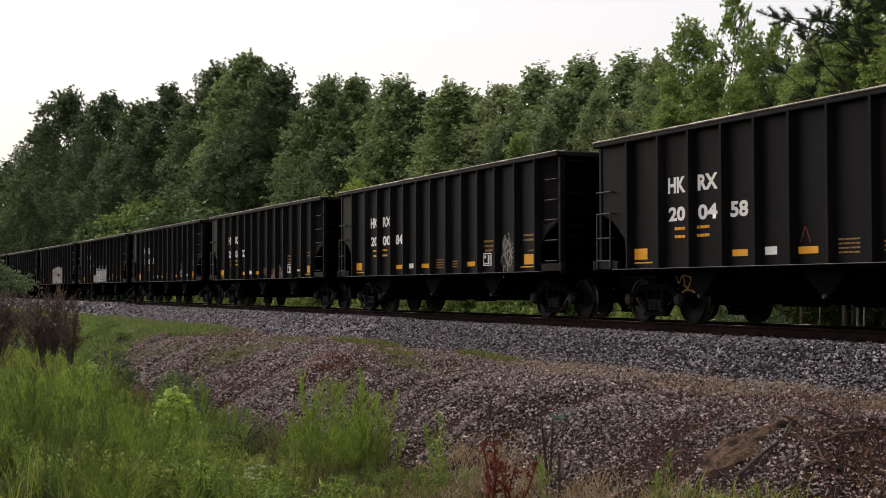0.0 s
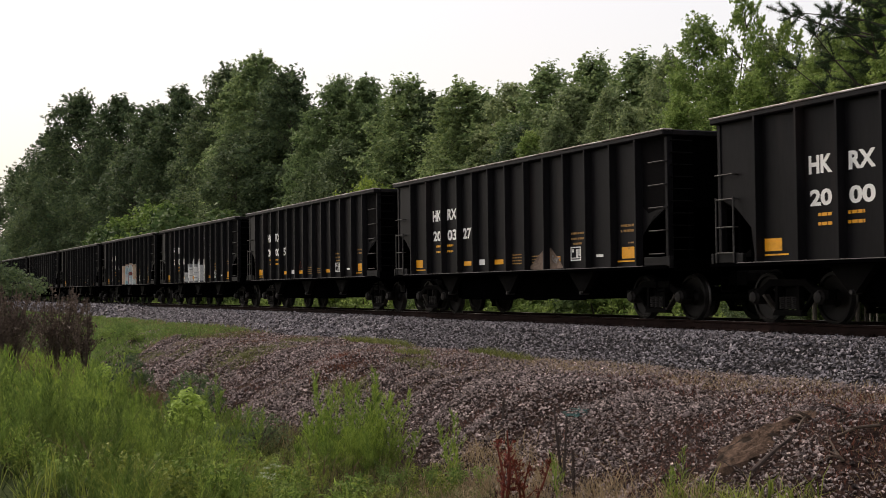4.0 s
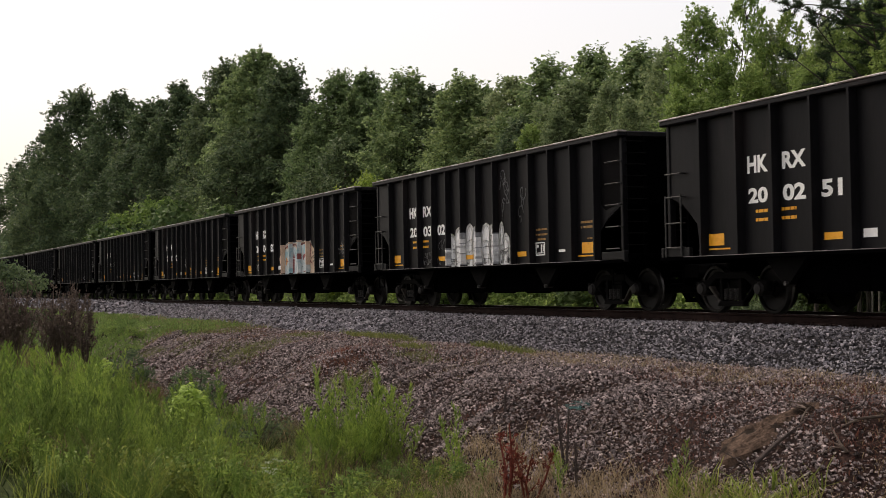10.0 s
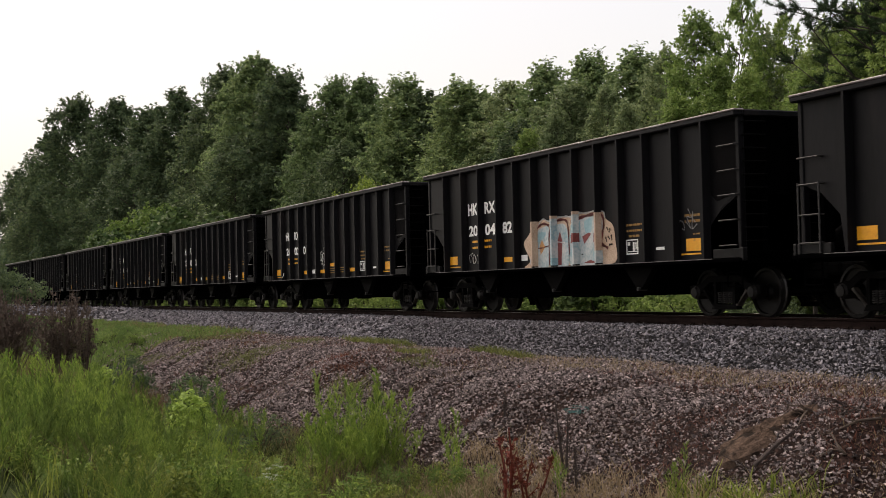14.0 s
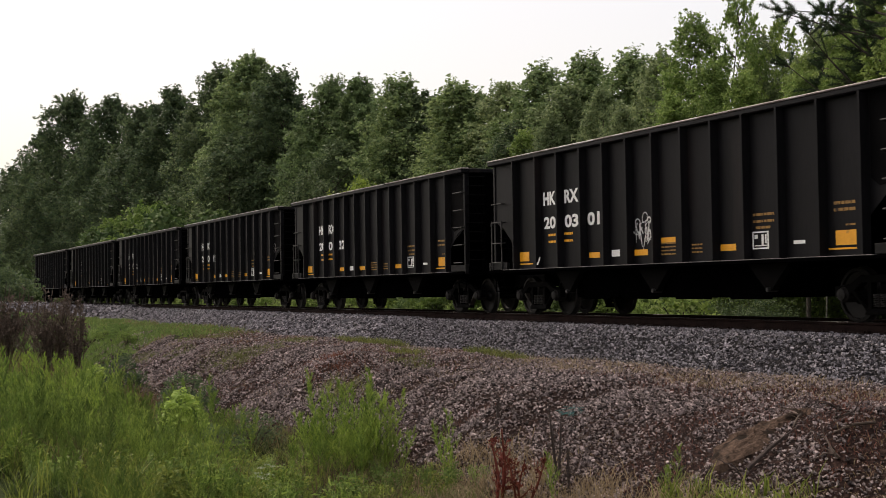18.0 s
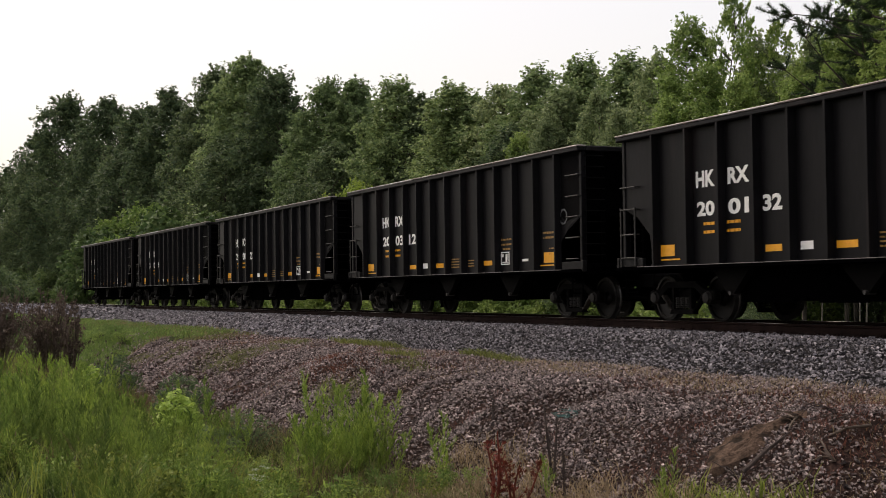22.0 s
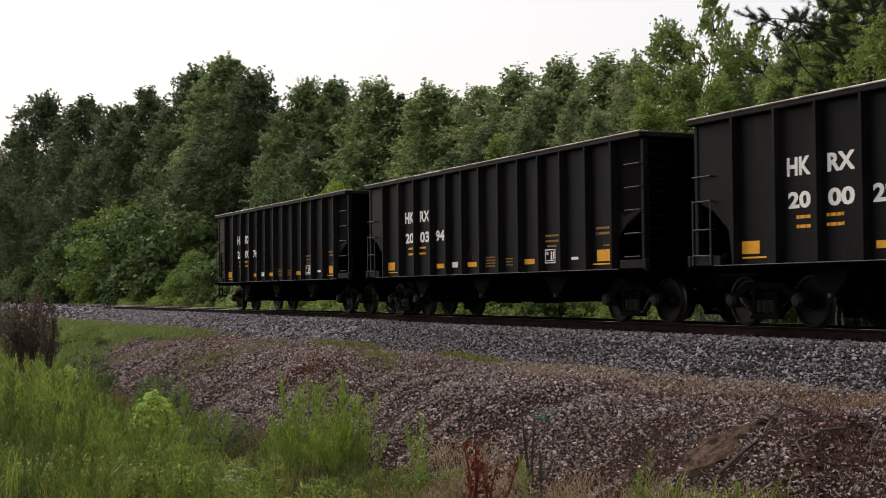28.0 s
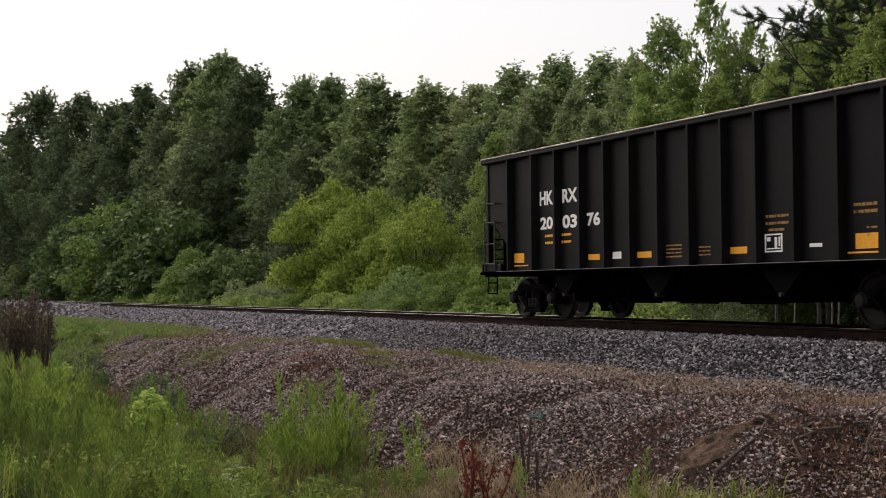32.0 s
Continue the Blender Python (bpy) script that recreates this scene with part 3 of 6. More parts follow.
def build_track():
    track = thing("railway_track", "single railway track with rusty rails and dark timber ties", "railway track")
    sec = rail_section()
    xs = spaced([(-260, -120, 10), (-120, 60, 4)])
    for sgn in (-1, 1):
        verts, faces, k = [], [], len(sec)
        for x in xs:
            for y, z in sec:
                verts.append(on_track(x, sgn * 0.752 + y, z))
        for i in range(len(xs) - 1):
            for j in range(k):
                a, b = i * k + j, i * k + (j + 1) % k
                faces.append((a, b, b + k, a + k))
        me = quick_mesh("rail", verts, faces)
        me.materials.append(RAIL)
        me.materials.append(RAIL_TOP)
        for idx, pgon in enumerate(me.polygons):
            if abs(idx % k - (len(sec) // 2 - 1)) <= 1:
                pgon.material_index = 1
        part("rail", me, None, track)
    bm = boxed(-0.115, 0.115, -1.3, 1.3, -0.36, -0.188, 0.012)
    tie_me = bpy.data.meshes.new("tie")
    bm.to_mesh(tie_me)
    bm.free()
    tie_me.materials.append(TIE)
    bm = bmesh.new()
    box(bm, -0.09, 0.09, -0.17, 0.17, -0.188, -0.172, 0.004)
    for dy in (-0.1, 0.1):
        box(bm, -0.06, -0.035, dy - 0.015, dy + 0.015, -0.175, -0.14)
        box(bm, 0.035, 0.06, dy - 0.015, dy + 0.015, -0.175, -0.14)
    plate_me = bpy.data.meshes.new("tie_plate")
    bm.to_mesh(plate_me)
    bm.free()
    plate_me.materials.append(RAIL)
    rng = random.Random(5)
    for i in range(210):
        x = -118 + i * 0.53
        t = part("tie", tie_me, None, track, m=track_pose(x) @ pose(rng.uniform(-0.02, 0.02), rng.uniform(-0.06, 0.06), rng.uniform(-0.012, 0.004), 0, 0, rng.uniform(-1.2, 1.2)))
        if x > -70:
            for s in (-0.752, 0.752):
                part("tie_plate", plate_me, None, t, m=pose(0, s, 0))


# ---- hopper cars ----
LENGTH = 16.18
CX = 5.71
RIBS = [u - CX for u in (-0.24, 0.91, 1.95, 3.0, 3.97, 4.92, 5.89, 6.91, 7.9, 8.86, 9.84, 10.9, 11.92)]
WHEEL_R = 0.457
TRUCKS = (-5.93, 5.93)
TOP = 3.79


def side_outline():
    e, r = 7.22, 6.1
    return [(-e, TOP - 0.05), (-e, 2.28), (-e + 0.5, 2.1), (-r - 0.16, 1.72), (-r - 0.06, 1.1), (r + 0.06, 1.1), (r + 0.16, 1.72), (e - 0.5, 2.1), (e, 2.28), (e, TOP - 0.05)]


def build_truck(car, x0):
    """A two-axle truck: cast side frames with springs and bearings, and two wheelsets that turn."""
    m = pose(x0, 0, 0)
    bm = bmesh.new()
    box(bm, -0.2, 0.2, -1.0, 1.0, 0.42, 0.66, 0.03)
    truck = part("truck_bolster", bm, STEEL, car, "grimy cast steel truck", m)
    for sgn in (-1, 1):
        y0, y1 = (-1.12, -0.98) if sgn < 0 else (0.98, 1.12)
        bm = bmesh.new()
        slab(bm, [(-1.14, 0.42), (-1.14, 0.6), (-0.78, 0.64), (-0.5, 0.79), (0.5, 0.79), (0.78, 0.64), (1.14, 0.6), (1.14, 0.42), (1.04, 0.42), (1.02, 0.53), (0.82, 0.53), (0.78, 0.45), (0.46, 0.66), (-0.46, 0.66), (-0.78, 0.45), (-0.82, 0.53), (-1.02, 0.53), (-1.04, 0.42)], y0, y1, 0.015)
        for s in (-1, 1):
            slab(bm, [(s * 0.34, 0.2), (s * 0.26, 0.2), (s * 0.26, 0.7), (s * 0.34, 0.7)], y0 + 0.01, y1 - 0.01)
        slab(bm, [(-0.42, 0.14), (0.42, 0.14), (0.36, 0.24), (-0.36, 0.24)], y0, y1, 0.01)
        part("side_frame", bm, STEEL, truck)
        for s in (-1, 1):
            bm = bmesh.new()
            slab(bm, [(s * 0.8, 0.55), (s * 0.68, 0.55), (s * 0.34, 0.16), (s * 0.34, 0.24), (s * 0.42, 0.24)], y0 + 0.01, y1 - 0.01, 0.01)
            # the strut that catches the light gets paler steel, its twin the dark one
            if s * x0 > 0:
                part("frame_strut", bm, STRUT_LIT, truck, "strut of the side frame, painted pale as if lit")
            else:
                part("frame_strut", bm, STEEL, truck)
        for cx in (-0.17, 0.0, 0.17):
            part("spring", coil_mesh(), None, truck, m=pose(cx, (y0 + y1) / 2, 0.25))
        for ax in (-0.915, 0.915):
            bm = bmesh.new()
            lathe(bm, [(0.02, sgn * 0.9), (0.13, sgn * 0.9), (0.13, sgn * 1.12), (0.1, sgn * 1.16), (0.1, sgn * 1.18), (0.03, sgn * 1.19)], 16)
            part("bearing", bm, SPRING, truck, m=pose(ax, 0, WHEEL_R + 0.01))
    for ax in (-0.915, 0.915):
        bm = bmesh.new()
        for s in (-1, 1):
            lathe(bm, [(0.1, s * 0.62), (0.12, s * 0.7), (0.36, s * 0.735), (0.38, s * 0.69), (0.482, s * 0.69), (0.482, s * 0.712), (WHEEL_R + 0.002, s * 0.735), (WHEEL_R - 0.003, s * 0.825), (0.4, s * 0.83), (0.385, s * 0.79), (0.16, s * 0.775), (0.12, s * 0.85), (0.08, s * 0.86)], 32)
        lathe(bm, [(0.075, -0.9), (0.085, -0.6), (0.085, 0.6), (0.075, 0.9)], 12)
        for f in bm.faces:
            f.material_index = int(all(math.hypot(v.co.x, v.co.z) > 0.41 for v in f.verts))
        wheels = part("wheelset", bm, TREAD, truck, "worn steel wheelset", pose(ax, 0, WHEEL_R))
        wheels.data.materials.append(WHEEL_RIM)
    return truck


COIL = []


def coil_mesh():
    """A coil spring as one bent bar; made once and shared."""
    if not COIL:
        bm, prev = bmesh.new(), None
        n = 6 * 10
        for i in range(n + 1):
            a = 2 * math.pi * i / 10
            c, s = math.cos(a), math.sin(a)
            z = 0.22 * i / n
            ring = [bm.verts.new((c * q, s * q * 0.9, z + dz)) for q, dz in ((0.058, -0.011), (0.08, -0.011), (0.08, 0.011), (0.058, 0.011))]
            if prev:
                for j in range(4):
                    bm.faces.new((prev[j], prev[(j + 1) % 4], ring[(j + 1) % 4], ring[j]))
            prev = ring
        me = bpy.data.meshes.new("spring")
        bm.to_mesh(me)
        bm.free()
        me.materials.append(SPRING)
        COIL.append(me)
    return COIL[0]


def build_car():
    car = thing("hopper_car", "black open-top steel hopper car rolling on the track", "freight car", group="train of hopper cars")
    for sgn in (-1, 1):
        y = sgn * 1.6
        a, b = (y, y + 0.012) if sgn < 0 else (y - 0.012, y)
        part("side_sheet", slab(bmesh.new(), side_outline(), a, b), BLACK, car)
        for i, x in enumerate(RIBS):
            bm = bmesh.new()
            w, o = 0.034, 0.15
            pts = [(x - w - 0.02, y), (x - w + 0.008, y + sgn * o), (x + w - 0.008, y + sgn * o), (x + w + 0.02, y)]
            lo = [bm.verts.new((px, py, 1.09)) for px, py in pts]
            hi = [bm.verts.new((px, py, TOP - 0.1)) for px, py in pts]
            for j in range(4):
                k = (j + 1) % 4
                bm.faces.new((lo[j], lo[k], hi[k], hi[j]))
            bm.faces.new(lo), bm.faces.new(hi)
            bmesh.ops.recalc_face_normals(bm, faces=bm.faces)
            part("rib", bm, BLACK, car)
        c0, c1 = sorted((y + sgn * 0.15, y - sgn * 0.06))
        chord = part("top_chord", boxed(-7.3, 7.3, c0, c1, TOP - 0.13, TOP - 0.03, 0.02), BLACK, car)
        part("chord_cap", boxed(-7.31, 7.31, c0 - 0.008, c1 + 0.008, TOP - 0.034, TOP + 0.004, 0.012), CHORD, chord, "worn rusty cap of the top chord with a painted highlight")
        c0, c1 = sorted((y + sgn * 0.16, y - sgn * 0.05))
        # sill face in the shaded black, dark as the space beneath it
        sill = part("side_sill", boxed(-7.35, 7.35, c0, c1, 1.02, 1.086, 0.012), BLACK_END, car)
        # thin pale strip that paints the highlight on the sill's top edge
        part("sill_lip", boxed(-6.5, 6.5, c0 - 0.004, c1 + 0.004, 1.082, 1.098, 0.004), SILL_HIGHLIGHT, sill, "painted highlight along the side sill's edge")
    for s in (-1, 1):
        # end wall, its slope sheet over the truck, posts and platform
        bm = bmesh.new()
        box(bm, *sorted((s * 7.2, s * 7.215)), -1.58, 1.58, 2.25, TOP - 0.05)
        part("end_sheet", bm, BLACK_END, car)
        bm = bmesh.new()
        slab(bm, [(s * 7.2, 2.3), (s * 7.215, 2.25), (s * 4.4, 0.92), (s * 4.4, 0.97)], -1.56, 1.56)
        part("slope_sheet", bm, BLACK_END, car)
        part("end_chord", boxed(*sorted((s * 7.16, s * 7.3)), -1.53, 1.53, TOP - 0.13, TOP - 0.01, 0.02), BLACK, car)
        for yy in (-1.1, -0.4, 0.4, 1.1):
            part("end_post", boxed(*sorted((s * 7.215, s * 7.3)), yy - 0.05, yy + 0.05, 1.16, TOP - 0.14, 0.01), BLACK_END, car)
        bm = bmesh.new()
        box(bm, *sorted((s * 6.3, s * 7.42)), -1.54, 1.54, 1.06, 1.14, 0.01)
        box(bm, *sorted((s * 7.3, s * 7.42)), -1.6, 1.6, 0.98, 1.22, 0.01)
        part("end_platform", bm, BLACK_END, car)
        for sgn in (-1, 1):
            part("corner_post", boxed(*sorted((s * 7.14, s * 7.24)), *sorted((sgn * 1.5, sgn * 1.625)), 1.1, TOP - 0.1, 0.01), BLACK, car)
            # side ladder with rungs, and sill step below it
            zs = (1.33, 1.79, 2.25, 2.7, 3.16) if s * sgn < 0 else (1.28, 1.75, 2.26, 2.71)
            bm = bmesh.new()
            yl = sgn * 1.7
            for xx in (s * 6.66, s * 7.2):
                if s * sgn > 0:
                    rod(bm, (xx, yl, 1.1), (xx, yl, 2.3), 0.018)
            if s * sgn < 0:
                rod(bm, (s * 6.66, yl, zs[0]), (s * 7.2, yl, zs[0]), 0.014)
            ladder = part("ladder", bm, RUNG, car)
            for z in (zs if s * sgn > 0 else zs[1:]):
                bm = bmesh.new()
                x_in, x_out = s * 6.66, s * 7.2
                rod(bm, (x_in, yl, z), (x_out, yl, z), 0.016)
                for xx in (x_in, x_out):
                    rod(bm, (xx, yl, z), (xx, sgn * 1.6, z), 0.016)
                part("rung", bm, RUNG, ladder)
            bm = bmesh.new()
            for z in (0.83, 0.58):
                rod(bm, (s * 6.75, sgn * 1.6, z), (s * 7.2, sgn * 1.6, z), 0.016)
            for xx in (s * 6.75, s * 7.2):
                rod(bm, (xx, sgn * 1.6, 0.57), (xx, sgn * 1.6, 1.04), 0.014)
            part("sill_step", bm, BLACK_END, car)
            part("end_sill_plate", boxed(*sorted((s * 6.42, s * 7.3)), *sorted((sgn * 1.6, sgn * 1.68)), 1.1, 1.27, 0.008), END_PLATE, car, "dusty grey end sill plate")
            part("corner_bracket", boxed(*sorted((s * 7.3, s * 7.38)), *sorted((sgn * 1.6, sgn * 1.7)), 1.04, 1.28, 0.008), END_PLATE, car)
        for z in (1.4, 1.64, 1.88, 2.12, 2.36, 2.6, 2.84, 3.08, 3.32, 3.56):
            bm = bmesh.new()
            rod(bm, (s * 7.33, -1.54, z), (s * 7.33, -1.1, z), 0.016)
            rod(bm, (s * 7.21, -1.54, z), (s * 7.33, -1.54, z), 0.016)
            rod(bm, (s * 7.21, -1.1, z), (s * 7.33, -1.1, z), 0.016)
            part("end_grab_iron", bm, STEEL, car)
        # draft gear and coupler
        bm = bmesh.new()
        box(bm, *sorted((s * 7.1, s * 7.75)), -0.16, 0.16, 0.68, 0.98, 0.02)
        box(bm, *sorted((s * 7.7, s * 8.08)), -0.13, 0.13, 0.74, 0.98, 0.05)
        part("coupler", bm, STEEL, car)
        bm = bmesh.new()
        pts = [(s * 7.3, 0.5, 0.78), (s * 7.6, 0.48, 0.5), (s * 7.95, 0.3, 0.38), (s * 8.09, 0.2, 0.4)]
        for p, q in zip(pts, pts[1:]):
            rod(bm, p, q, 0.025, sides=7)
        part("air_hose", bm, BLACK_END, car)
    # underframe: the shade below the car is put into its colour
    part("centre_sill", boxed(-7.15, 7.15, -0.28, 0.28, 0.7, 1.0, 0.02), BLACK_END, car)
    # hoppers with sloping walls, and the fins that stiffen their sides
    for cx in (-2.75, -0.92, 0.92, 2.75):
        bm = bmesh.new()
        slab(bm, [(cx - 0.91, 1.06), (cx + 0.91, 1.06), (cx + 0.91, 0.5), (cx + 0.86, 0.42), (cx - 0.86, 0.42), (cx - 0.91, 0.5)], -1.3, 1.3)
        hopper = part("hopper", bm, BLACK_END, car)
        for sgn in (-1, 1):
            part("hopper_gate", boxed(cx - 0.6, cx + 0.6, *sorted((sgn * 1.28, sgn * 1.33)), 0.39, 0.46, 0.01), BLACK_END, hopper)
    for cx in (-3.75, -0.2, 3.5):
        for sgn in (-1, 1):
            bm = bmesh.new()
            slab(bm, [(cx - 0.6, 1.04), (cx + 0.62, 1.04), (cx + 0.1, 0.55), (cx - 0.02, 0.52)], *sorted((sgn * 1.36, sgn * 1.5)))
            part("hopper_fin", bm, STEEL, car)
            bm = bmesh.new()
            rod(bm, (cx + 0.05, sgn * 1.34, 0.56), (cx + 0.05, sgn * 1.56, 0.56), 0.04, sides=8)
            part("gate_lever", bm, RUNG, car)
    part("brake_cylinder", lathe(bmesh.new(), [(0.05, -0.3), (0.16, -0.28), (0.16, 0.24), (0.06, 0.3)], 14), STEEL, car, m=pose(-6.75, -0.7, 1.35))
    # thin plate that makes the end bay darker than the other panels
    part("sooty_panel", slab(bmesh.new(), [(6.3, 3.64), (6.3, 2.3), (6.5, 2.16), (7.13, 2.3), (7.13, 3.64)], -1.606, -1.6), BAY_DARK, car, "dark rust-streaked end bay")
    for x0 in TRUCKS:
        build_truck(car, x0)
    build_markings(car)
    return car


def plate(bm, u0, u1, z0, z1, y=-1.606):
    """A thin painted patch on the near side; u is counted from the first yellow patch."""
    return box(bm, u0 - CX, u1 - CX, y, y + 0.004, z0, z1)


def patch(car, name, u0, u1, z0, z1, mat, label=""):
    return part(name, plate(bmesh.new(), u0, u1, z0, z1), mat, car, label)


def bars(car, name, u0, u1, zs, mat, h=0.035):
    """Lines of small stencilling, each broken into words."""
    for z in zs:
        bm, u, k = bmesh.new(), u0, 0
        while u < u1 - 0.02:
            w = (0.1, 0.16, 0.07, 0.13)[(k + int(z * 100)) % 4]
            plate(bm, u, min(u + w, u1), z, z + h)
            u += w + 0.022
            k += 1
        part(name, bm, mat, car)


def build_markings(car):
    patch(car, "yellow_patch", -0.16, 0.32, 1.28, 1.5, YELLOW, "bright yellow reflective patch")
    patch(car, "yellow_stripe", -0.16, 0.5, 1.2, 1.23, YELLOW)
    patch(car, "yellow_patch", 11.15, 11.64, 1.27, 1.51, YELLOW, "bright yellow reflective patch")
    patch(car, "yellow_stripe", 10.97, 11.64, 1.2, 1.23, YELLOW)
    for u0, u1 in ((3.15, 3.6), (5.0, 5.5), (7.98, 8.45)):
        patch(car, "yellow_patch", u0, u1, 1.275, 1.395, YELLOW)
    patch(car, "white_plate", 4.1, 4.42, 1.28, 1.42, WHITE, "small white placard")
    patch(car, "white_plate", 10.08, 10.38, 1.33, 1.39, WHITE)
    bars(car, "stencil_line", 6.0, 6.5, (1.26, 1.33, 1.4, 1.47), DULL_YELLOW, 0.028)
    bars(car, "stencil_line", 7.05, 7.4, (1.27, 1.34, 1.41), DULL_YELLOW, 0.028)
    for u0, u1 in ((1.3, 1.66), (2.04, 2.44)):
        bars(car, "stencil_line", u0, u1, (1.665, 1.82), YELLOW, 0.055)
    bars(car, "stencil_line", 8.97, 9.25, (1.74, 1.86), DULL_YELLOW, 0.045)
    bars(car, "stencil_line", 9.28, 9.56, (1.74, 1.86), DULL_YELLOW, 0.045)
    bars(car, "stencil_line", 9.05, 9.45, (1.63,), DULL_YELLOW, 0.045)
    bars(car, "stencil_line", 11.12, 11.63, (1.82, 1.93), DULL_YELLOW, 0.05)
    bars(car, "stencil_line", 11.4, 11.64, (1.58,), DULL_YELLOW, 0.03)
    bm = bmesh.new()
    for u0, u1, z0, z1 in ((8.94, 9.4, 1.56, 1.585), (8.94, 9.4, 1.275, 1.3), (8.94, 8.975, 1.3, 1.56), (9.365, 9.4, 1.3, 1.56), (9.0, 9.35, 1.325, 1.345), (9.2, 9.26, 1.345, 1.53), (9.0, 9.09, 1.46, 1.53), (9.3, 9.34, 1.37, 1.53)):
        plate(bm, u0, u1, z0, z1)
    part("stencil_box", bm, WHITE, car, "white stencilled square")


def lettering(car, text, u0, u1, z0, z1):
    """Bold block characters painted between two ribs."""
    cu = bpy.data.curves.new("letters", "FONT")
    cu.body, cu.extrude, cu.offset, cu.resolution_u = text, 0.0, 0.038, 3
    tmp = bpy.data.objects.new("letters", cu)
    scene.collection.objects.link(tmp)
    bpy.context.view_layer.update()
    me = bpy.data.meshes.new_from_object(tmp.evaluated_get(bpy.context.evaluated_depsgraph_get()))
    bpy.data.objects.remove(tmp)
    co = np.empty(len(me.vertices) * 3)
    me.vertices.foreach_get("co", co)
    co = co.reshape(-1, 3)
    lo, hi = co.min(0), co.max(0)
    out = np.empty_like(co)
    out[:, 0] = u0 - CX + (co[:, 0] - lo[0]) / (hi[0] - lo[0]) * (u1 - u0)
    out[:, 2] = z0 + (co[:, 1] - lo[1]) / (hi[1] - lo[1]) * (z1 - z0)
    out[:, 1] = -1.606
    me.vertices.foreach_set("co", out.ravel().astype(np.float32))
    me.update()
    return part("lettering", me, WHITE, car, "white block lettering")


def number_car(car, digits):
    lettering(car, "HK", 1.08, 1.68, 2.53, 2.84)
    lettering(car, "RX", 2.08, 2.72, 2.53, 2.83)
    lettering(car, digits[:2], 1.1, 1.66, 1.99, 2.27)
    lettering(car, digits[2:4], 2.08, 2.7, 1.98, 2.27)
    lettering(car, digits[4:], 3.1, 3.63, 1.98, 2.27)


# ---- paint on the cars ----
def smooth_loop(pts, closed=True, steps=5):
    """A rounded line through the points."""
    n, out = len(pts), []
    for i in range(n if closed else n - 1):
        p0, p1, p2, p3 = (pts[(i + k) % n] if closed else pts[min(max(i + k, 0), n - 1)] for k in (-1, 0, 1, 2))
        for s in range(steps):
            t = s / steps
            out.append(tuple(0.5 * (2 * b + (c - a) * t + (2 * a - 5 * b + 4 * c - d) * t * t + (3 * b - a - 3 * c + d) * t ** 3) for a, b, c, d in zip(p0, p1, p2, p3)))
    return out if closed else out + [pts[-1]]


def painted(car, name, pts, mat, layer=0, label="", smooth=True):
    """A filled painted shape of (u, z) points on the near side."""
    loop = smooth_loop(pts) if smooth else pts
    y = -1.607 - 0.002 * layer
    return part(name, slab(bmesh.new(), [(u - CX, z) for u, z in loop], y, y + 0.002), mat, car, label)


def stroke(car, name, pts, mat, width=0.035, layer=1, closed=False, y=None):
    """A sprayed line of even width through (u, z) points."""
    loop = smooth_loop(pts, closed)
    if closed:
        loop.append(loop[0])
    y = (-1.607 - 0.002 * layer) if y is None else y
    bm, prev = bmesh.new(), None
    for i, (u, z) in enumerate(loop):
        a, b = loop[max(i - 1, 0)], loop[min(i + 1, len(loop) - 1)]
        d = Vector((b[0] - a[0], b[1] - a[1]))
        d = d.normalized() if d.length else Vector((1, 0))
        w = width * 0.5 * (0.75 + 0.25 * math.sin(i * 1.7))
        cur = [bm.verts.new((u - CX - d.y * w, y, z + d.x * w)), bm.verts.new((u - CX + d.y * w, y, z - d.x * w))]
        if prev:
            bm.faces.new((prev[0], prev[1], cur[1], cur[0]))
        prev = cur
    bmesh.ops.solidify(bm, geom=bm.faces[:], thickness=0.002)
    return part(name, bm, mat, car)


def scribble(car, seed, u0, u1, z0, z1, mat, loops=6, width=0.03):
    """An unreadable tag: a few looping strokes."""
    rng = random.Random(seed)
    for i in range(loops):
        c = u0 + (u1 - u0) * (i + 0.5) / loops
        w = (u1 - u0) / loops
        pts = [(c + rng.uniform(-0.6, 0.6) * w, rng.uniform(z0, z1)) for k in range(5)]
        stroke(car, "graffiti_stroke", pts, mat, width * rng.uniform(0.7, 1.3), 1 + i % 2)


def swirl(car, seed, u0, u1, z0, z1, mat, curls, width=0.03):
    """An ornate tag: curls that wind in on themselves, joined by trailing tails."""
    rng = random.Random(seed)
    for i in range(curls):
        cu, cz = rng.uniform(u0 + 0.1, u1 - 0.1), z1 - (z1 - z0) * (i + 0.5) / curls
        r, a, turn = rng.uniform(0.07, 0.2), rng.uniform(0, 6.28), rng.choice((-1, 1))
        pts = [(cu + r * (1 - k * 0.09) * math.cos(a + turn * k * 0.75), cz + r * (1.2 - k * 0.1) * math.sin(a + turn * k * 0.75)) for k in range(8)]
        pts.append((cu + rng.uniform(-0.2, 0.2), cz - rng.uniform(0.15, 0.4)))
        stroke(car, "graffiti_stroke", pts, mat, width * rng.uniform(0.6, 1.2), 1 + i % 2)


def hump(u0, u1, z1, z0=1.13):
    m = (u0 + u1) / 2
    return [(u0 + 0.03, z0), (u0, z0 + 0.3 * (z1 - z0)), (u0 + 0.02, z1 - 0.18), (m, z1), (u1 - 0.02, z1 - 0.14), (u1, z0 + 0.3 * (z1 - z0)), (u1 - 0.03, z0)]


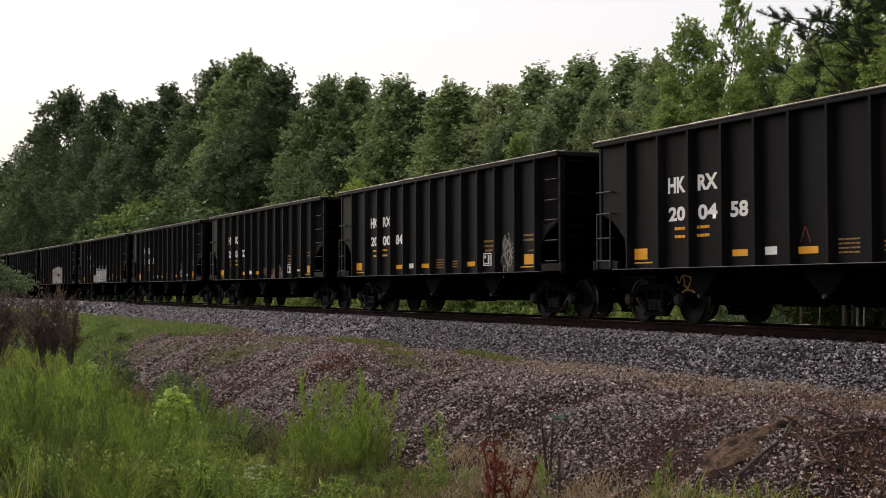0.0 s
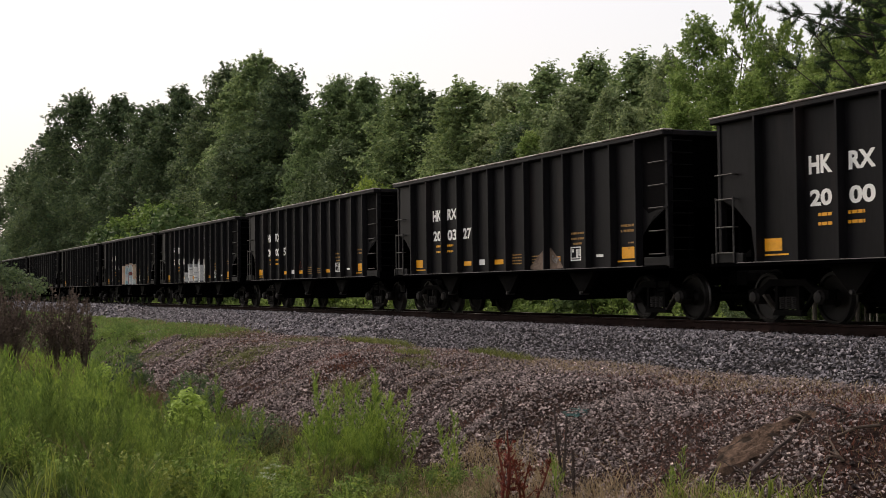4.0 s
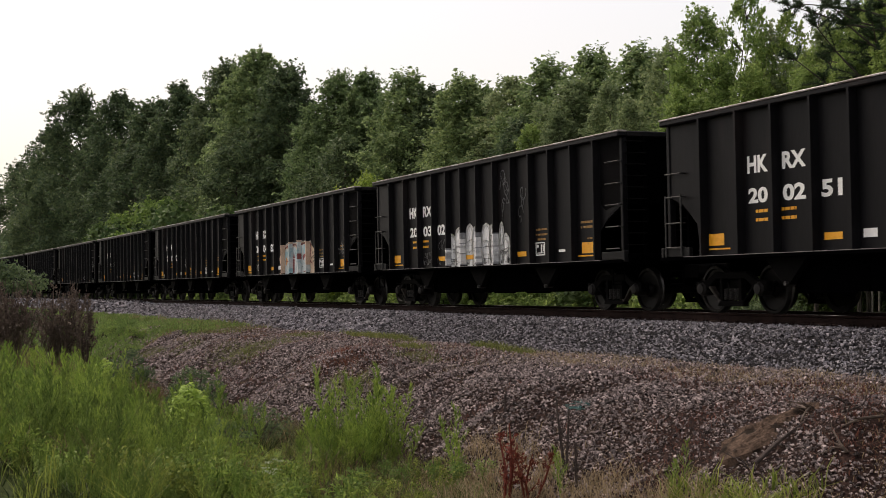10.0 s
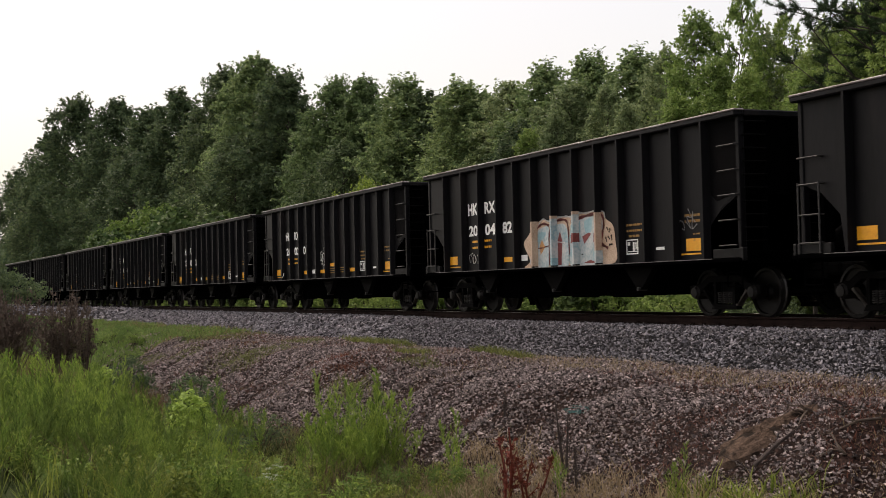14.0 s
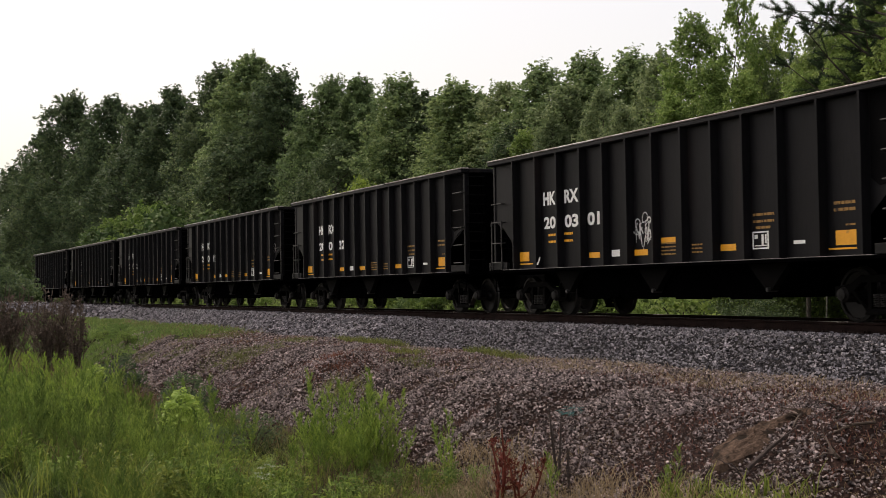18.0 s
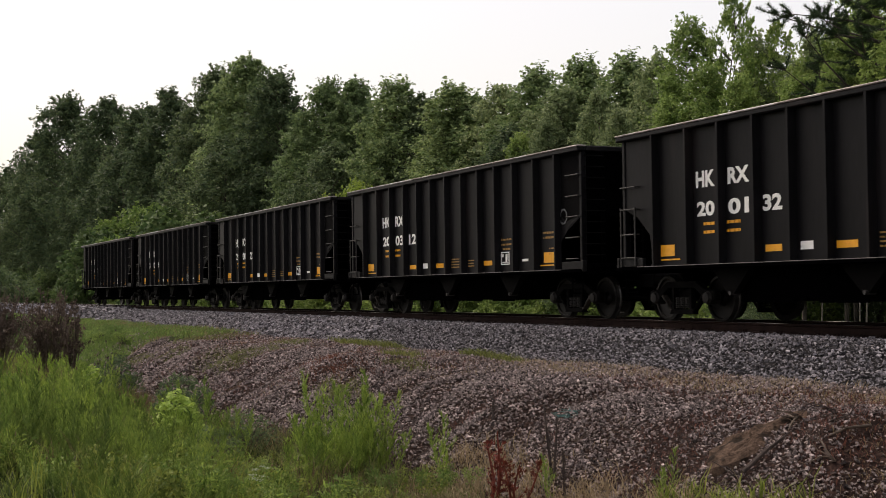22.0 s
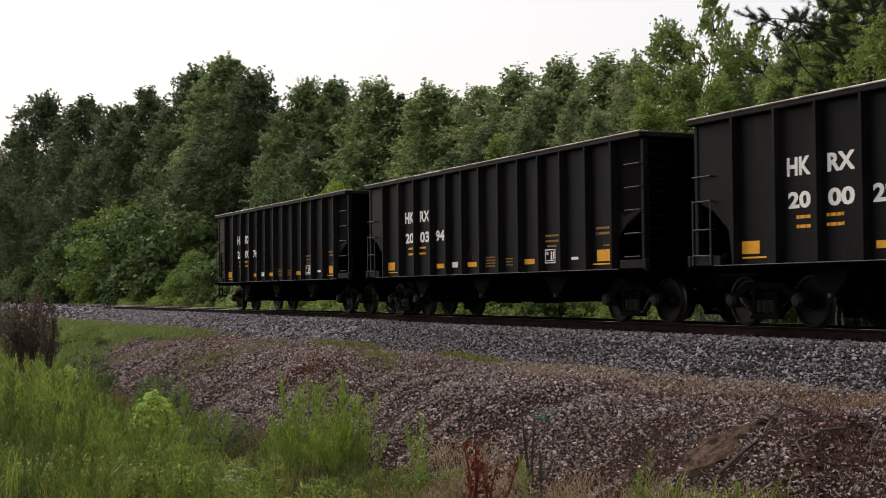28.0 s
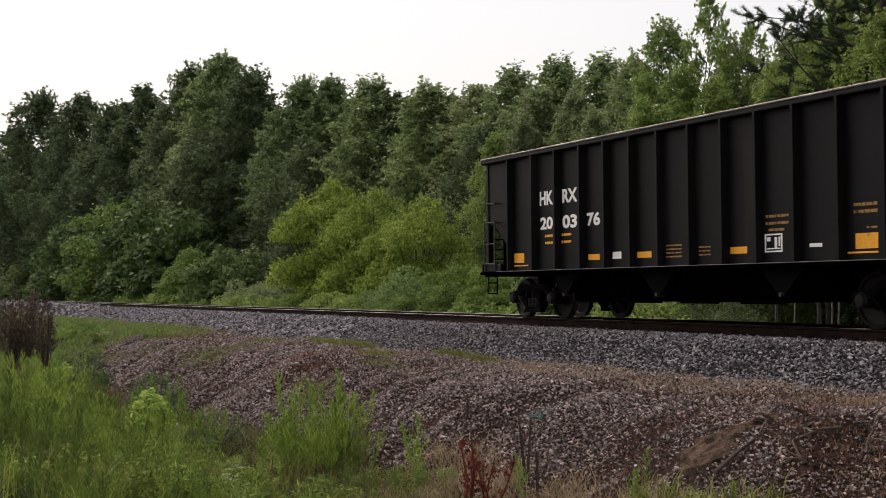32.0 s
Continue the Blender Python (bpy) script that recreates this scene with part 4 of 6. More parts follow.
def painted_rib(car, x, z0, z1, mat, lift=0.0):
    """Spray paint that runs on over a rib: a thin skin round its three outer faces."""
    y, g = -1.6, 0.004 + lift
    pts = [(x - 0.054 - g, y - 0.002), (x - 0.026 - g, y - 0.15 - g), (x + 0.026 + g, y - 0.15 - g), (x + 0.054 + g, y - 0.002)]
    bm = bmesh.new()
    lo, hi = [bm.verts.new((p, q, z0)) for p, q in pts], [bm.verts.new((p, q, z1)) for p, q in pts]
    for j in range(3):
        bm.faces.new((lo[j], lo[j + 1], hi[j + 1], hi[j]))
    bmesh.ops.recalc_face_normals(bm, faces=bm.faces)
    return part("rib_paint", bm, mat, car)


def paint_cars(cars):
    c = cars["200302"]
    rng = random.Random(12)
    for i, (u0, u1, z1) in enumerate([(3.72, 4.36, 1.97), (4.3, 4.84, 2.13), (5.0, 5.46, 2.19), (5.4, 5.84, 2.13), (5.98, 6.5, 2.16), (6.42, 6.84, 2.14), (7.0, 7.26, 2.15), (7.14, 7.58, 1.86), (7.38, 7.84, 1.5)]):
        painted(c, "graffiti_letter", hump(u0, u1, z1), SPRAY_WHITE, i % 2, "white sprayed bubble letter")
        stroke(c, "graffiti_outline", hump(u0 + 0.05, u1 - 0.05, z1 - 0.06), SPRAY_GREY, 0.02, 2 + i % 2)
        stroke(c, "graffiti_outline", hump(u0, u1, z1), WHITE, 0.05, 4 + i % 2)
        m, w = (u0 + u1) / 2, (u1 - u0) / 2
        if i in (0, 4, 7):
            stroke(c, "graffiti_outline", [(m + w * 0.7 * math.cos(t), 1.45 + 0.28 * math.sin(t)) for t in (0, 1, 2, 3, 4, 5)], SPRAY_GREY, 0.022, 6, True)
        for k in range(4):
            z = rng.uniform(1.25, z1 - 0.3)
            stroke(c, "graffiti_shade", [(u0 + 0.06, z), (m, z + rng.uniform(-0.05, 0.05)), (u1 - 0.06, z + rng.uniform(-0.04, 0.08))], SPRAY_GREY, rng.uniform(0.012, 0.03), 6)
        for k in range(3):
            u = rng.uniform(u0 + 0.05, u1 - 0.05)
            stroke(c, "graffiti_drip", [(u, 1.14), (u + 0.01, 1.2 + 0.05 * k)], BLACK, 0.03, 7)
    for i, z1 in ((4, 1.6), (5, 1.98), (6, 1.95), (7, 1.9)):
        painted_rib(c, RIBS[i], 1.13, z1, SPRAY_GREY)
        for k in range(5):
            z = 1.16 + (z1 - 1.3) * k / 5 + rng.uniform(0, 0.05)
            painted_rib(c, RIBS[i], z, z + rng.uniform(0.07, 0.2), SPRAY_WHITE, 0.002)
    painted(c, "yellow_patch", [(5.02, 1.275), (5.48, 1.275), (5.48, 1.39), (5.02, 1.39)], YELLOW, 9, "", False)
    swirl(c, 1, 7.05, 7.75, 2.5, 3.35, SPRAY_GREY, 7, 0.03)
    swirl(c, 2, 8.0, 8.42, 2.2, 2.95, SPRAY_GREY, 3, 0.03)
    scribble(c, 3, 2.1, 2.75, 1.17, 1.34, SPRAY_GREY, 6, 0.03)
    scribble(c, 13, 2.15, 2.7, 1.36, 1.55, SPRAY_GREY, 4, 0.026)
    scribble(c, 14, 2.98, 3.3, 1.15, 1.35, SPRAY_GREY, 2, 0.03)
    scribble(c, 4, 3.15, 3.6, 1.55, 1.9, SPRAY_GREY, 2, 0.03)
    c = cars["200482"]
    painted(c, "graffiti_shadow", [(4.25, 1.66), (4.53, 1.89), (4.81, 2.08), (5.25, 2.22), (5.55, 2.15), (5.78, 2.21), (6.35, 2.22), (6.61, 2.20), (6.90, 2.27), (7.28, 2.24), (7.75, 2.27), (8.04, 2.22), (8.10, 2.09), (8.42, 1.91), (8.50, 1.60), (8.47, 1.13), (7.31, 1.12), (5.88, 1.11), (4.31, 1.10), (4.56, 1.27)], SPRAY_CREAM, 0, "cream and tan sprayed background", True)
    stroke(c, "graffiti_outline", [(4.55, 1.17), (4.76, 1.76), (4.98, 2.03), (5.25, 2.22), (5.55, 2.15), (5.78, 2.21), (6.35, 2.22), (6.61, 2.20), (6.90, 2.27), (7.28, 2.24), (7.75, 2.27), (8.04, 2.22), (8.10, 2.09)], SPRAY_WHITE, 0.05, 1)
    painted(c, "graffiti_letter", [(4.81, 1.12), (4.81, 1.67), (4.97, 1.94), (5.26, 2.03), (5.54, 2.00), (5.52, 1.53), (5.49, 1.12)], SPRAY_PALE, 1, "pale blue and white sprayed letter", True)
    painted(c, "graffiti_letter", [(5.60, 1.13), (5.65, 1.92), (5.88, 2.04), (6.26, 2.06), (6.43, 1.88), (6.46, 1.50), (6.44, 1.12)], SPRAY_PALE, 1, "pale blue and white sprayed letter", True)
    painted(c, "graffiti_letter", [(6.54, 1.12), (6.63, 2.09), (6.92, 2.15), (7.57, 2.17), (7.91, 2.13), (8.00, 1.93), (7.88, 1.57), (7.90, 1.13)], SPRAY_PALE, 1, "pale blue and white sprayed letter", True)
    painted(c, "graffiti_shade", [(4.94, 1.82), (5.17, 1.92), (5.40, 1.90), (5.28, 1.78), (4.99, 1.69)], SPRAY_BLUE, 2, "", True)
    painted(c, "graffiti_shade", [(5.68, 1.53), (5.79, 1.55), (5.80, 1.16), (5.66, 1.14)], SPRAY_BLUE, 2, "", True)
    painted(c, "graffiti_shade", [(6.63, 2.06), (6.97, 2.11), (7.00, 1.83), (6.61, 1.84)], SPRAY_BLUE, 2, "", True)
    painted(c, "graffiti_shade", [(7.22, 2.07), (7.52, 2.10), (7.50, 1.83), (7.25, 1.82)], SPRAY_BLUE, 2, "", True)
    painted(c, "graffiti_shade", [(6.62, 1.53), (6.83, 1.54), (6.87, 1.33), (6.61, 1.29)], SPRAY_BLUE, 2, "", True)
    painted(c, "graffiti_shade", [(7.61, 1.51), (7.85, 1.50), (7.85, 1.13), (7.59, 1.14)], SPRAY_BLUE, 2, "", True)
    painted(c, "graffiti_shade", [(6.58, 1.80), (6.94, 1.74), (6.89, 1.66), (6.57, 1.60)], SPRAY_MAROON, 3, "", False)
    painted(c, "graffiti_shade", [(7.60, 1.79), (8.04, 1.81), (7.98, 1.66), (7.78, 1.56), (7.59, 1.59)], SPRAY_MAROON, 3, "", False)
    painted(c, "graffiti_shade", [(5.97, 1.70), (6.08, 1.89), (6.18, 1.69), (6.12, 1.13), (5.96, 1.13)], SPRAY_MAROON, 3, "", False)
    painted(c, "graffiti_shade", [(7.14, 1.15), (7.44, 1.21), (7.85, 1.13)], SPRAY_MAROON, 3, "", False)
    painted(c, "graffiti_shade", [(7.10, 1.73), (7.40, 1.81), (7.50, 1.78), (7.19, 1.57)], SPRAY_MAROON, 3, "", False)
    painted(c, "graffiti_shade", [(5.07, 1.58), (5.19, 1.74), (5.35, 1.57), (5.11, 1.39)], SPRAY_ORANGE, 3, "", False)
    stroke(c, "graffiti_outline", [(4.73, 1.21), (4.73, 1.72), (4.98, 2.02), (5.30, 2.11), (5.55, 2.05)], SPRAY_MAROON, 0.07, 3)
    stroke(c, "graffiti_outline", [(5.55, 1.14), (5.57, 1.90), (5.91, 2.13), (6.37, 2.13), (6.48, 1.88), (6.50, 1.35)], SPRAY_MAROON, 0.07, 3)
    stroke(c, "graffiti_outline", [(6.60, 2.09), (7.12, 2.16), (7.75, 2.20), (8.01, 2.13), (8.04, 1.88), (7.83, 1.62), (8.21, 1.44)], SPRAY_MAROON, 0.085, 4)
    stroke(c, "graffiti_outline", [(4.81, 1.56), (5.15, 1.55), (5.52, 1.59)], SPRAY_MAROON, 0.035, 4)
    stroke(c, "graffiti_outline", [(5.77, 1.68), (6.31, 1.63)], WHITE, 0.04, 4)
    stroke(c, "graffiti_outline", [(8.18, 1.89), (8.23, 1.82)], BLACK, 0.05, 5)
    stroke(c, "graffiti_outline", [(8.32, 1.86), (8.27, 1.77)], BLACK, 0.05, 5)
    stroke(c, "graffiti_outline", [(8.22, 1.70), (8.29, 1.63)], BLACK, 0.05, 5)
    stroke(c, "graffiti_outline", [(8.36, 1.72), (8.38, 1.60)], BLACK, 0.05, 5)
    stroke(c, "graffiti_outline", [(8.12, 1.68), (8.17, 1.58)], BLACK, 0.05, 5)
    stroke(c, "graffiti_outline", [(8.26, 1.51), (8.40, 1.52)], BLACK, 0.05, 5)
    stroke(c, "graffiti_outline", [(6.88, 1.48), (6.93, 1.43)], BLACK, 0.05, 5)
    stroke(c, "graffiti_outline", [(7.07, 1.35), (7.12, 1.33)], BLACK, 0.05, 5)
    stroke(c, "graffiti_outline", [(6.66, 1.37), (6.69, 1.33)], BLACK, 0.05, 5)
    for i, z1, mat in ((5, 2.12, SPRAY_CREAM), (6, 2.2, SPRAY_PALE), (7, 2.24, SPRAY_PALE), (8, 2.16, SPRAY_CREAM)):
        painted_rib(c, RIBS[i], 1.13, z1, mat)
        painted_rib(c, RIBS[i], z1 - 0.01, z1 + 0.06, SPRAY_CREAM)
    painted_rib(c, RIBS[7], 1.62, 1.82, SPRAY_MAROON, 0.003)
    painted_rib(c, RIBS[6], 1.13, 1.3, SPRAY_BLUE, 0.003)
    painted_rib(c, RIBS[8], 1.13, 1.4, SPRAY_PALE, 0.003)
    scribble(c, 6, 1.1, 1.68, 1.2, 1.62, WHITE, 4, 0.025)
    scribble(c, 7, 10.98, 11.55, 1.65, 2.1, SPRAY_GREY, 3, 0.03)
    c = cars["200084"]
    painted(c, "graffiti_haze", [(10.1, 1.14), (9.96, 1.45), (10.1, 1.82), (10.35, 1.92), (10.6, 1.8), (10.72, 1.45), (10.6, 1.14)], SPRAY_DUST, 0, "thin grey overspray")
    swirl(c, 8, 9.98, 10.72, 1.3, 1.92, WHITE, 9, 0.055)
    c = cars["200327"]
    painted(c, "tan_stain", [(6.98, 1.12), (7.1, 1.26), (7.45, 1.46), (7.75, 1.6), (7.98, 1.6), (8.15, 1.5), (8.5, 1.22), (8.45, 1.12)], SPRAY_TAN, 0, "tan primed repair patch")
    scribble(c, 9, 8.1, 8.45, 1.22, 1.45, SPRAY_GREY, 2, 0.04)
    c = cars["200301"]
    swirl(c, 10, 5.0, 5.8, 1.62, 2.05, WHITE, 7, 0.035)
    scribble(c, 10, 5.1, 5.72, 1.55, 1.95, WHITE, 4, 0.025)
    patch(c, "yellow_patch", 6.0, 6.5, 1.5, 1.6, YELLOW)
    stroke(c, "white_flag", [(0.86, 1.06), (0.9, 1.16), (1.02, 1.24), (1.1, 1.35)], WHITE, 0.07, 1, y=-1.73)
    c = cars["200458"]
    for pts in ([(1.2, 0.97), (1.3, 0.8), (1.42, 0.95), (1.5, 0.78)], [(1.45, 0.95), (1.7, 0.9), (1.6, 0.72), (1.45, 0.78)], [(1.4, 0.62), (1.6, 0.68), (1.85, 0.62)]):
        stroke(c, "graffiti_stroke", pts, DULL_YELLOW, 0.05, 1, y=-1.52)
    for digits in ("200458", "200251", "200394"):
        stroke(cars[digits], "red_mark", [(5.06, 1.47), (5.12, 1.6), (5.18, 1.72), (5.25, 1.6), (5.31, 1.47)], SPRAY_RED, 0.03)
    stroke(cars["200312"], "chalk_ring", [(11.95, 2.28), (12.05, 2.43), (12.2, 2.4), (12.25, 2.25), (12.15, 2.13), (12.0, 2.15)], SPRAY_GREY, 0.05, 1, True)


# ---- trees and shrubs ----
def leaf_sprays(rng, start, way, length, n, thick):
    """Leaf places along twigs, thinner towards each twig's end, with the way that each leaf faces."""
    k = len(start)
    i = np.repeat(np.arange(k), n)
    g = rng.random(len(i)) ** 0.8
    p = start[i] + way[i] * (length[i] * g)[:, None] + rng.normal(size=(len(i), 3)) * (thick * (1.15 - 0.75 * g))[:, None]
    return p, way[i] * 0.7 + rng.normal(size=(len(i), 3)) * 0.4


def tree_shape(seed, height, spread, base, clumps, leaves, size, name="crown", leaf=None, fullness=1.0):
    """Meshes of a broadleaf tree: a tapered trunk with rising boughs that end in leafy clumps, each with ragged shoots."""
    rng = np.random.default_rng(seed)
    bm = bmesh.new()
    pts = [Vector((0, 0, -0.4))]
    for i in range(1, 6):
        pts.append(Vector((rng.normal() * 0.012 * height * i / 5, rng.normal() * 0.012 * height * i / 5, height * 0.9 * i / 5)))
    r0 = height * 0.01 + 0.01
    for i in range(5):
        rod(bm, pts[i], pts[i + 1], r0 * (1 - i * 0.19), r0 * (1 - (i + 1) * 0.19), 7)
    lean = rng.uniform(0, 6.28)
    cent, rads = [], []
    for i in range(clumps):
        u = ((i + rng.random()) / clumps) ** 0.8
        t = i * 2.4 + rng.uniform(-0.6, 0.6)
        wide = spread * (1 - u**2.4) ** 0.6 * min(1.0, 0.62 + u) * (1 + 0.22 * math.cos(t - lean)) * rng.uniform(0.7, 1.15)
        rad = spread * rng.uniform(0.22, 0.44) * (1.1 - 0.6 * u) * fullness
        r = max(0.0, wide - rad * 0.8) * math.sqrt(rng.uniform(0.3, 1))
        c = Vector((math.cos(t) * r, math.sin(t) * r, height * (base + (1 - base) * u) - rad * 0.9))
        cent.append(c[:])
        rads.append(rad)
        sz = min(height * 0.88, max(0.02 * height, c.z - r * rng.uniform(0.5, 1.1)))
        k = min(4, int(sz / (height * 0.9) * 5))
        root = pts[k].lerp(pts[k + 1], min(1.0, sz / (height * 0.9) * 5 - k))
        mid = root.lerp(c, 0.55) + Vector((0, 0, 0.06 * r))
        if i % 2 == 0:
            rod(bm, root, mid, r0 * 0.3, r0 * 0.17, 4)
            rod(bm, mid, c, r0 * 0.17, r0 * 0.06, 4)
    trunk = bpy.data.meshes.new("trunk")
    bm.to_mesh(trunk)
    bm.free()
    trunk.materials.append(BARK)
    cent, rads = np.array(cent), np.array(rads)
    away = cent * np.array([1, 1, 0]) / (np.linalg.norm(cent[:, :2], axis=1)[:, None] + 0.3)
    # the clumps' outer skin of leaves
    weight = rads**2 / (rads**2).sum()
    i = rng.choice(clumps, int(leaves * 0.5), p=weight)
    d = rand_dirs(rng, len(i)) + away[i] * 0.4 + np.array([0, 0, 0.35])
    d /= np.linalg.norm(d, axis=1, keepdims=True)
    skin = cent[i] + d * np.array([1, 1, 0.8]) * (rads[i] * rng.uniform(0.66, 1.04, len(i)))[:, None]
    # ragged shoots that stand out of them
    k = np.repeat(np.arange(clumps), 13)
    w = rand_dirs(rng, len(k)) + away[k] * 0.5 + np.array([0, 0, 0.75])
    w /= np.linalg.norm(w, axis=1, keepdims=True)
    length = rads[k] * rng.uniform(0.35, 1.25, len(k))
    c, e = leaf_sprays(rng, cent[k] + w * rads[k][:, None] * 0.6, w, length, max(2, int(leaves * 0.5 / len(k))), spread * 0.026)
    c, e = np.concatenate([skin, c]), np.concatenate([d * 1.3, e])
    high = np.percentile(c[:, 2], 99.9)
    c[:, 2] *= np.where(c[:, 2] > 0, height / high, 1)
    crown = leaf_mesh(name, rng, c, size, e, 0.8, True)
    crown.materials.append(leaf or LEAF)
    return trunk, crown


def pine_shape(seed, height, reach):
    """A pine: tall trunk, crooked bare limbs, tufts of needles at their ends."""
    rng = np.random.default_rng(seed)
    bm = bmesh.new()
    rod(bm, (0, 0, -0.4), (0.15, 0, height * 0.5), 0.2, 0.15, 8)
    rod(bm, (0.15, 0, height * 0.5), (0, 0.1, height), 0.15, 0.03, 8)
    tufts, way = [], []
    for i in range(72):
        u = (i + rng.random()) / 72
        z = height * (0.3 + 0.68 * u)
        t = i * 2.4 + rng.uniform(-0.5, 0.5)
        ln = reach * (1.05 - 0.6 * u) * rng.uniform(0.6, 1.1)
        p = Vector((0.1, 0, z))
        d = Vector((math.cos(t), math.sin(t), 0.2))
        for s in range(4):
            q = p + d * ln / 4
            rod(bm, p, q, 0.055 * (1 - s * 0.2), 0.055 * (0.8 - s * 0.2), 5)
            for k in range(5 if s else 2):
                e = q + (d + Vector(rng.normal(size=3)) * 0.7).normalized() * rng.uniform(0.25, 0.7)
                rod(bm, q, e, 0.014, 0.008, 4)
                for m in range(7):
                    tufts.append(q.lerp(e, 0.25 + 0.125 * m)[:])
                    way.append((e - q).normalized()[:])
            p = q
            d = (d + Vector((rng.normal() * 0.25, rng.normal() * 0.25, rng.normal() * 0.15 + 0.08))).normalized()
    trunk = bpy.data.meshes.new("trunk")
    bm.to_mesh(trunk)
    bm.free()
    trunk.materials.append(BARK)
    n = 26
    i = np.repeat(np.arange(len(tufts)), n)
    p = np.array(tufts)[i]
    d = np.array(way)[i] * 0.5 + rand_dirs(rng, len(i))
    d[:, 2] += 0.25
    d /= np.linalg.norm(d, axis=1, keepdims=True)
    side = np.cross(d, rand_dirs(rng, len(i)))
    side /= np.linalg.norm(side, axis=1, keepdims=True)
    v = np.stack([p - side * 0.007, p + side * 0.007, p + d * rng.uniform(0.08, 0.18, len(i))[:, None]], 1).reshape(-1, 3)
    crown = quick_mesh("needles", v, np.arange(len(v)).reshape(-1, 3))
    crown.materials.append(NEEDLE)
    return trunk, crown


def shrub_shape(seed, height, spread, lobes, leaves, size, leaf):
    rng = np.random.default_rng(seed)
    bm = bmesh.new()
    blobs = []
    for i in range(lobes):
        a, f = i * 2.4, (i + 0.5) / lobes
        rr = spread * math.sqrt(f) * 0.8
        rad = spread * rng.uniform(0.25, 0.4)
        z = height * (0.35 + 0.6 * rng.random() * (1 - 0.55 * f))
        c = Vector((math.cos(a) * rr, math.sin(a) * rr, min(z, height - rad * 0.6)))
        blobs.append((c.x, c.y, c.z, rad))
        blobs.append((c.x * 1.1, c.y * 1.1, c.z * 0.5, rad))
        rod(bm, (c.x * 0.15, c.y * 0.15, -0.2), c * 0.6 + Vector((0, 0, 0.1)), 0.04, 0.025, 5)
        rod(bm, c * 0.6 + Vector((0, 0, 0.1)), c, 0.025, 0.01, 5)
    trunk = bpy.data.meshes.new("woody_base")
    bm.to_mesh(trunk)
    bm.free()
    trunk.materials.append(BARK)
    k = len(blobs) * 16
    heads = np.array(blobs)[np.repeat(np.arange(len(blobs)), 16)]
    d = rand_dirs(rng, k)
    d[:, 2] = np.abs(d[:, 2]) * 1.1 - 0.15
    c, d = leaf_sprays(rng, heads[:, :3] + d * heads[:, 3:] * 0.35, d, heads[:, 3] * rng.uniform(0.5, 1.05, k), max(3, leaves // k // 2), spread * 0.035)
    i = rng.integers(len(blobs), size=leaves // 2)
    e = rand_dirs(rng, len(i))
    e[:, 2] = np.abs(e[:, 2]) * 1.1 - 0.2
    blob = np.array(blobs)[i]
    c = np.concatenate([c, blob[:, :3] + e * blob[:, 3:] * rng.uniform(0.7, 1.05, len(i))[:, None]])
    crown = leaf_mesh("foliage", rng, c, size, np.concatenate([d, e * 1.3]), 0.8, True)
    crown.materials.append(leaf)
    return trunk, crown


def plant_tree(shape, x, y, scale, label, category="tree", group="", turn=None, dz=0.0, squash=1.0):
    """Sets a tree or shrub on the ground; y is counted from the track's line."""
    name = category.replace(" ", "_")
    gz = ground_z(x, y)
    ob = thing(name, label, category, None, group)
    a = random.uniform(0, 360) if turn is None else turn
    ob.matrix_basis = Matrix.Translation((x, y + ty(max(x, -260)), gz + dz)) @ Euler((0, 0, radians(a))).to_matrix().to_4x4() @ Matrix.Diagonal((scale * squash, scale * squash, scale, 1))
    part(shape[0].name.split(".")[0], shape[0], None, ob)
    part(shape[1].name.split(".")[0], shape[1], None, ob)
    return ob


# the wood's edge: place along the track, distance from it, height, half width, kind
# the farthest have dark leaves in place of the deep shade there
EDGE = [(-224.5, 15, 21, 8.7, 1), (-191.8, 13, 24.2, 6.2, 1), (-168.4, 12, 25.9, 6.7, 1), (-150.4, 13, 23.1, 5.9, 1), (-136.4, 13, 20.4, 5.2, 1), (-122.9, 12.5, 20.3, 5.2, 1), (-112.4, 14, 20.6, 5.3, 1), (-101.6, 13, 19.8, 5.1, 0), (-95, 13.5, 17.7, 4.5, 1), (-86, 14, 15.8, 4, 0), (-83.2, 15, 15.3, 3.9, 0), (-75.6, 14.5, 14.3, 3.7, 0), (-74, 15.5, 13.1, 3.4, 1), (-68.9, 15, 13.1, 3.4, 0), (-67.9, 16, 12.4, 3.2, 0), (-64.4, 16, 12.3, 3.1, 2), (-60.6, 16, 12.7, 3.2, 0), (-56.9, 16.5, 12.6, 3.2, 0), (-54.5, 14, 10.7, 2.8, 2), (-52.9, 16.5, 12.1, 3.1, 0)]
# lower trees that fill the edge between them
UNDER = [(-209.8, 11.4, 13.3, 4.8, 1), (-181.3, 9.6, 18.4, 6.6, 0), (-160.3, 10.8, 13.0, 4.7, 0), (-144.1, 11.4, 13.0, 4.7, 2), (-130.3, 10.1, 15.4, 5.5, 1), (-118.2, 11.3, 11.4, 4.1, 0), (-107.5, 11.4, 12.6, 4.5, 0), (-98.6, 10.6, 13.5, 4.8, 2), (-91.0, 12.3, 8.9, 3.2, 1), (-84.7, 12.4, 9.7, 3.5, 0), (-79.8, 12.1, 10.9, 3.9, 0), (-71.7, 13.4, 8.3, 3.0, 1), (-66.3, 14.8, 6.9, 2.5, 0), (-62.7, 14.4, 7.8, 2.8, 2), (-58.9, 13.6, 9.5, 3.4, 1)]
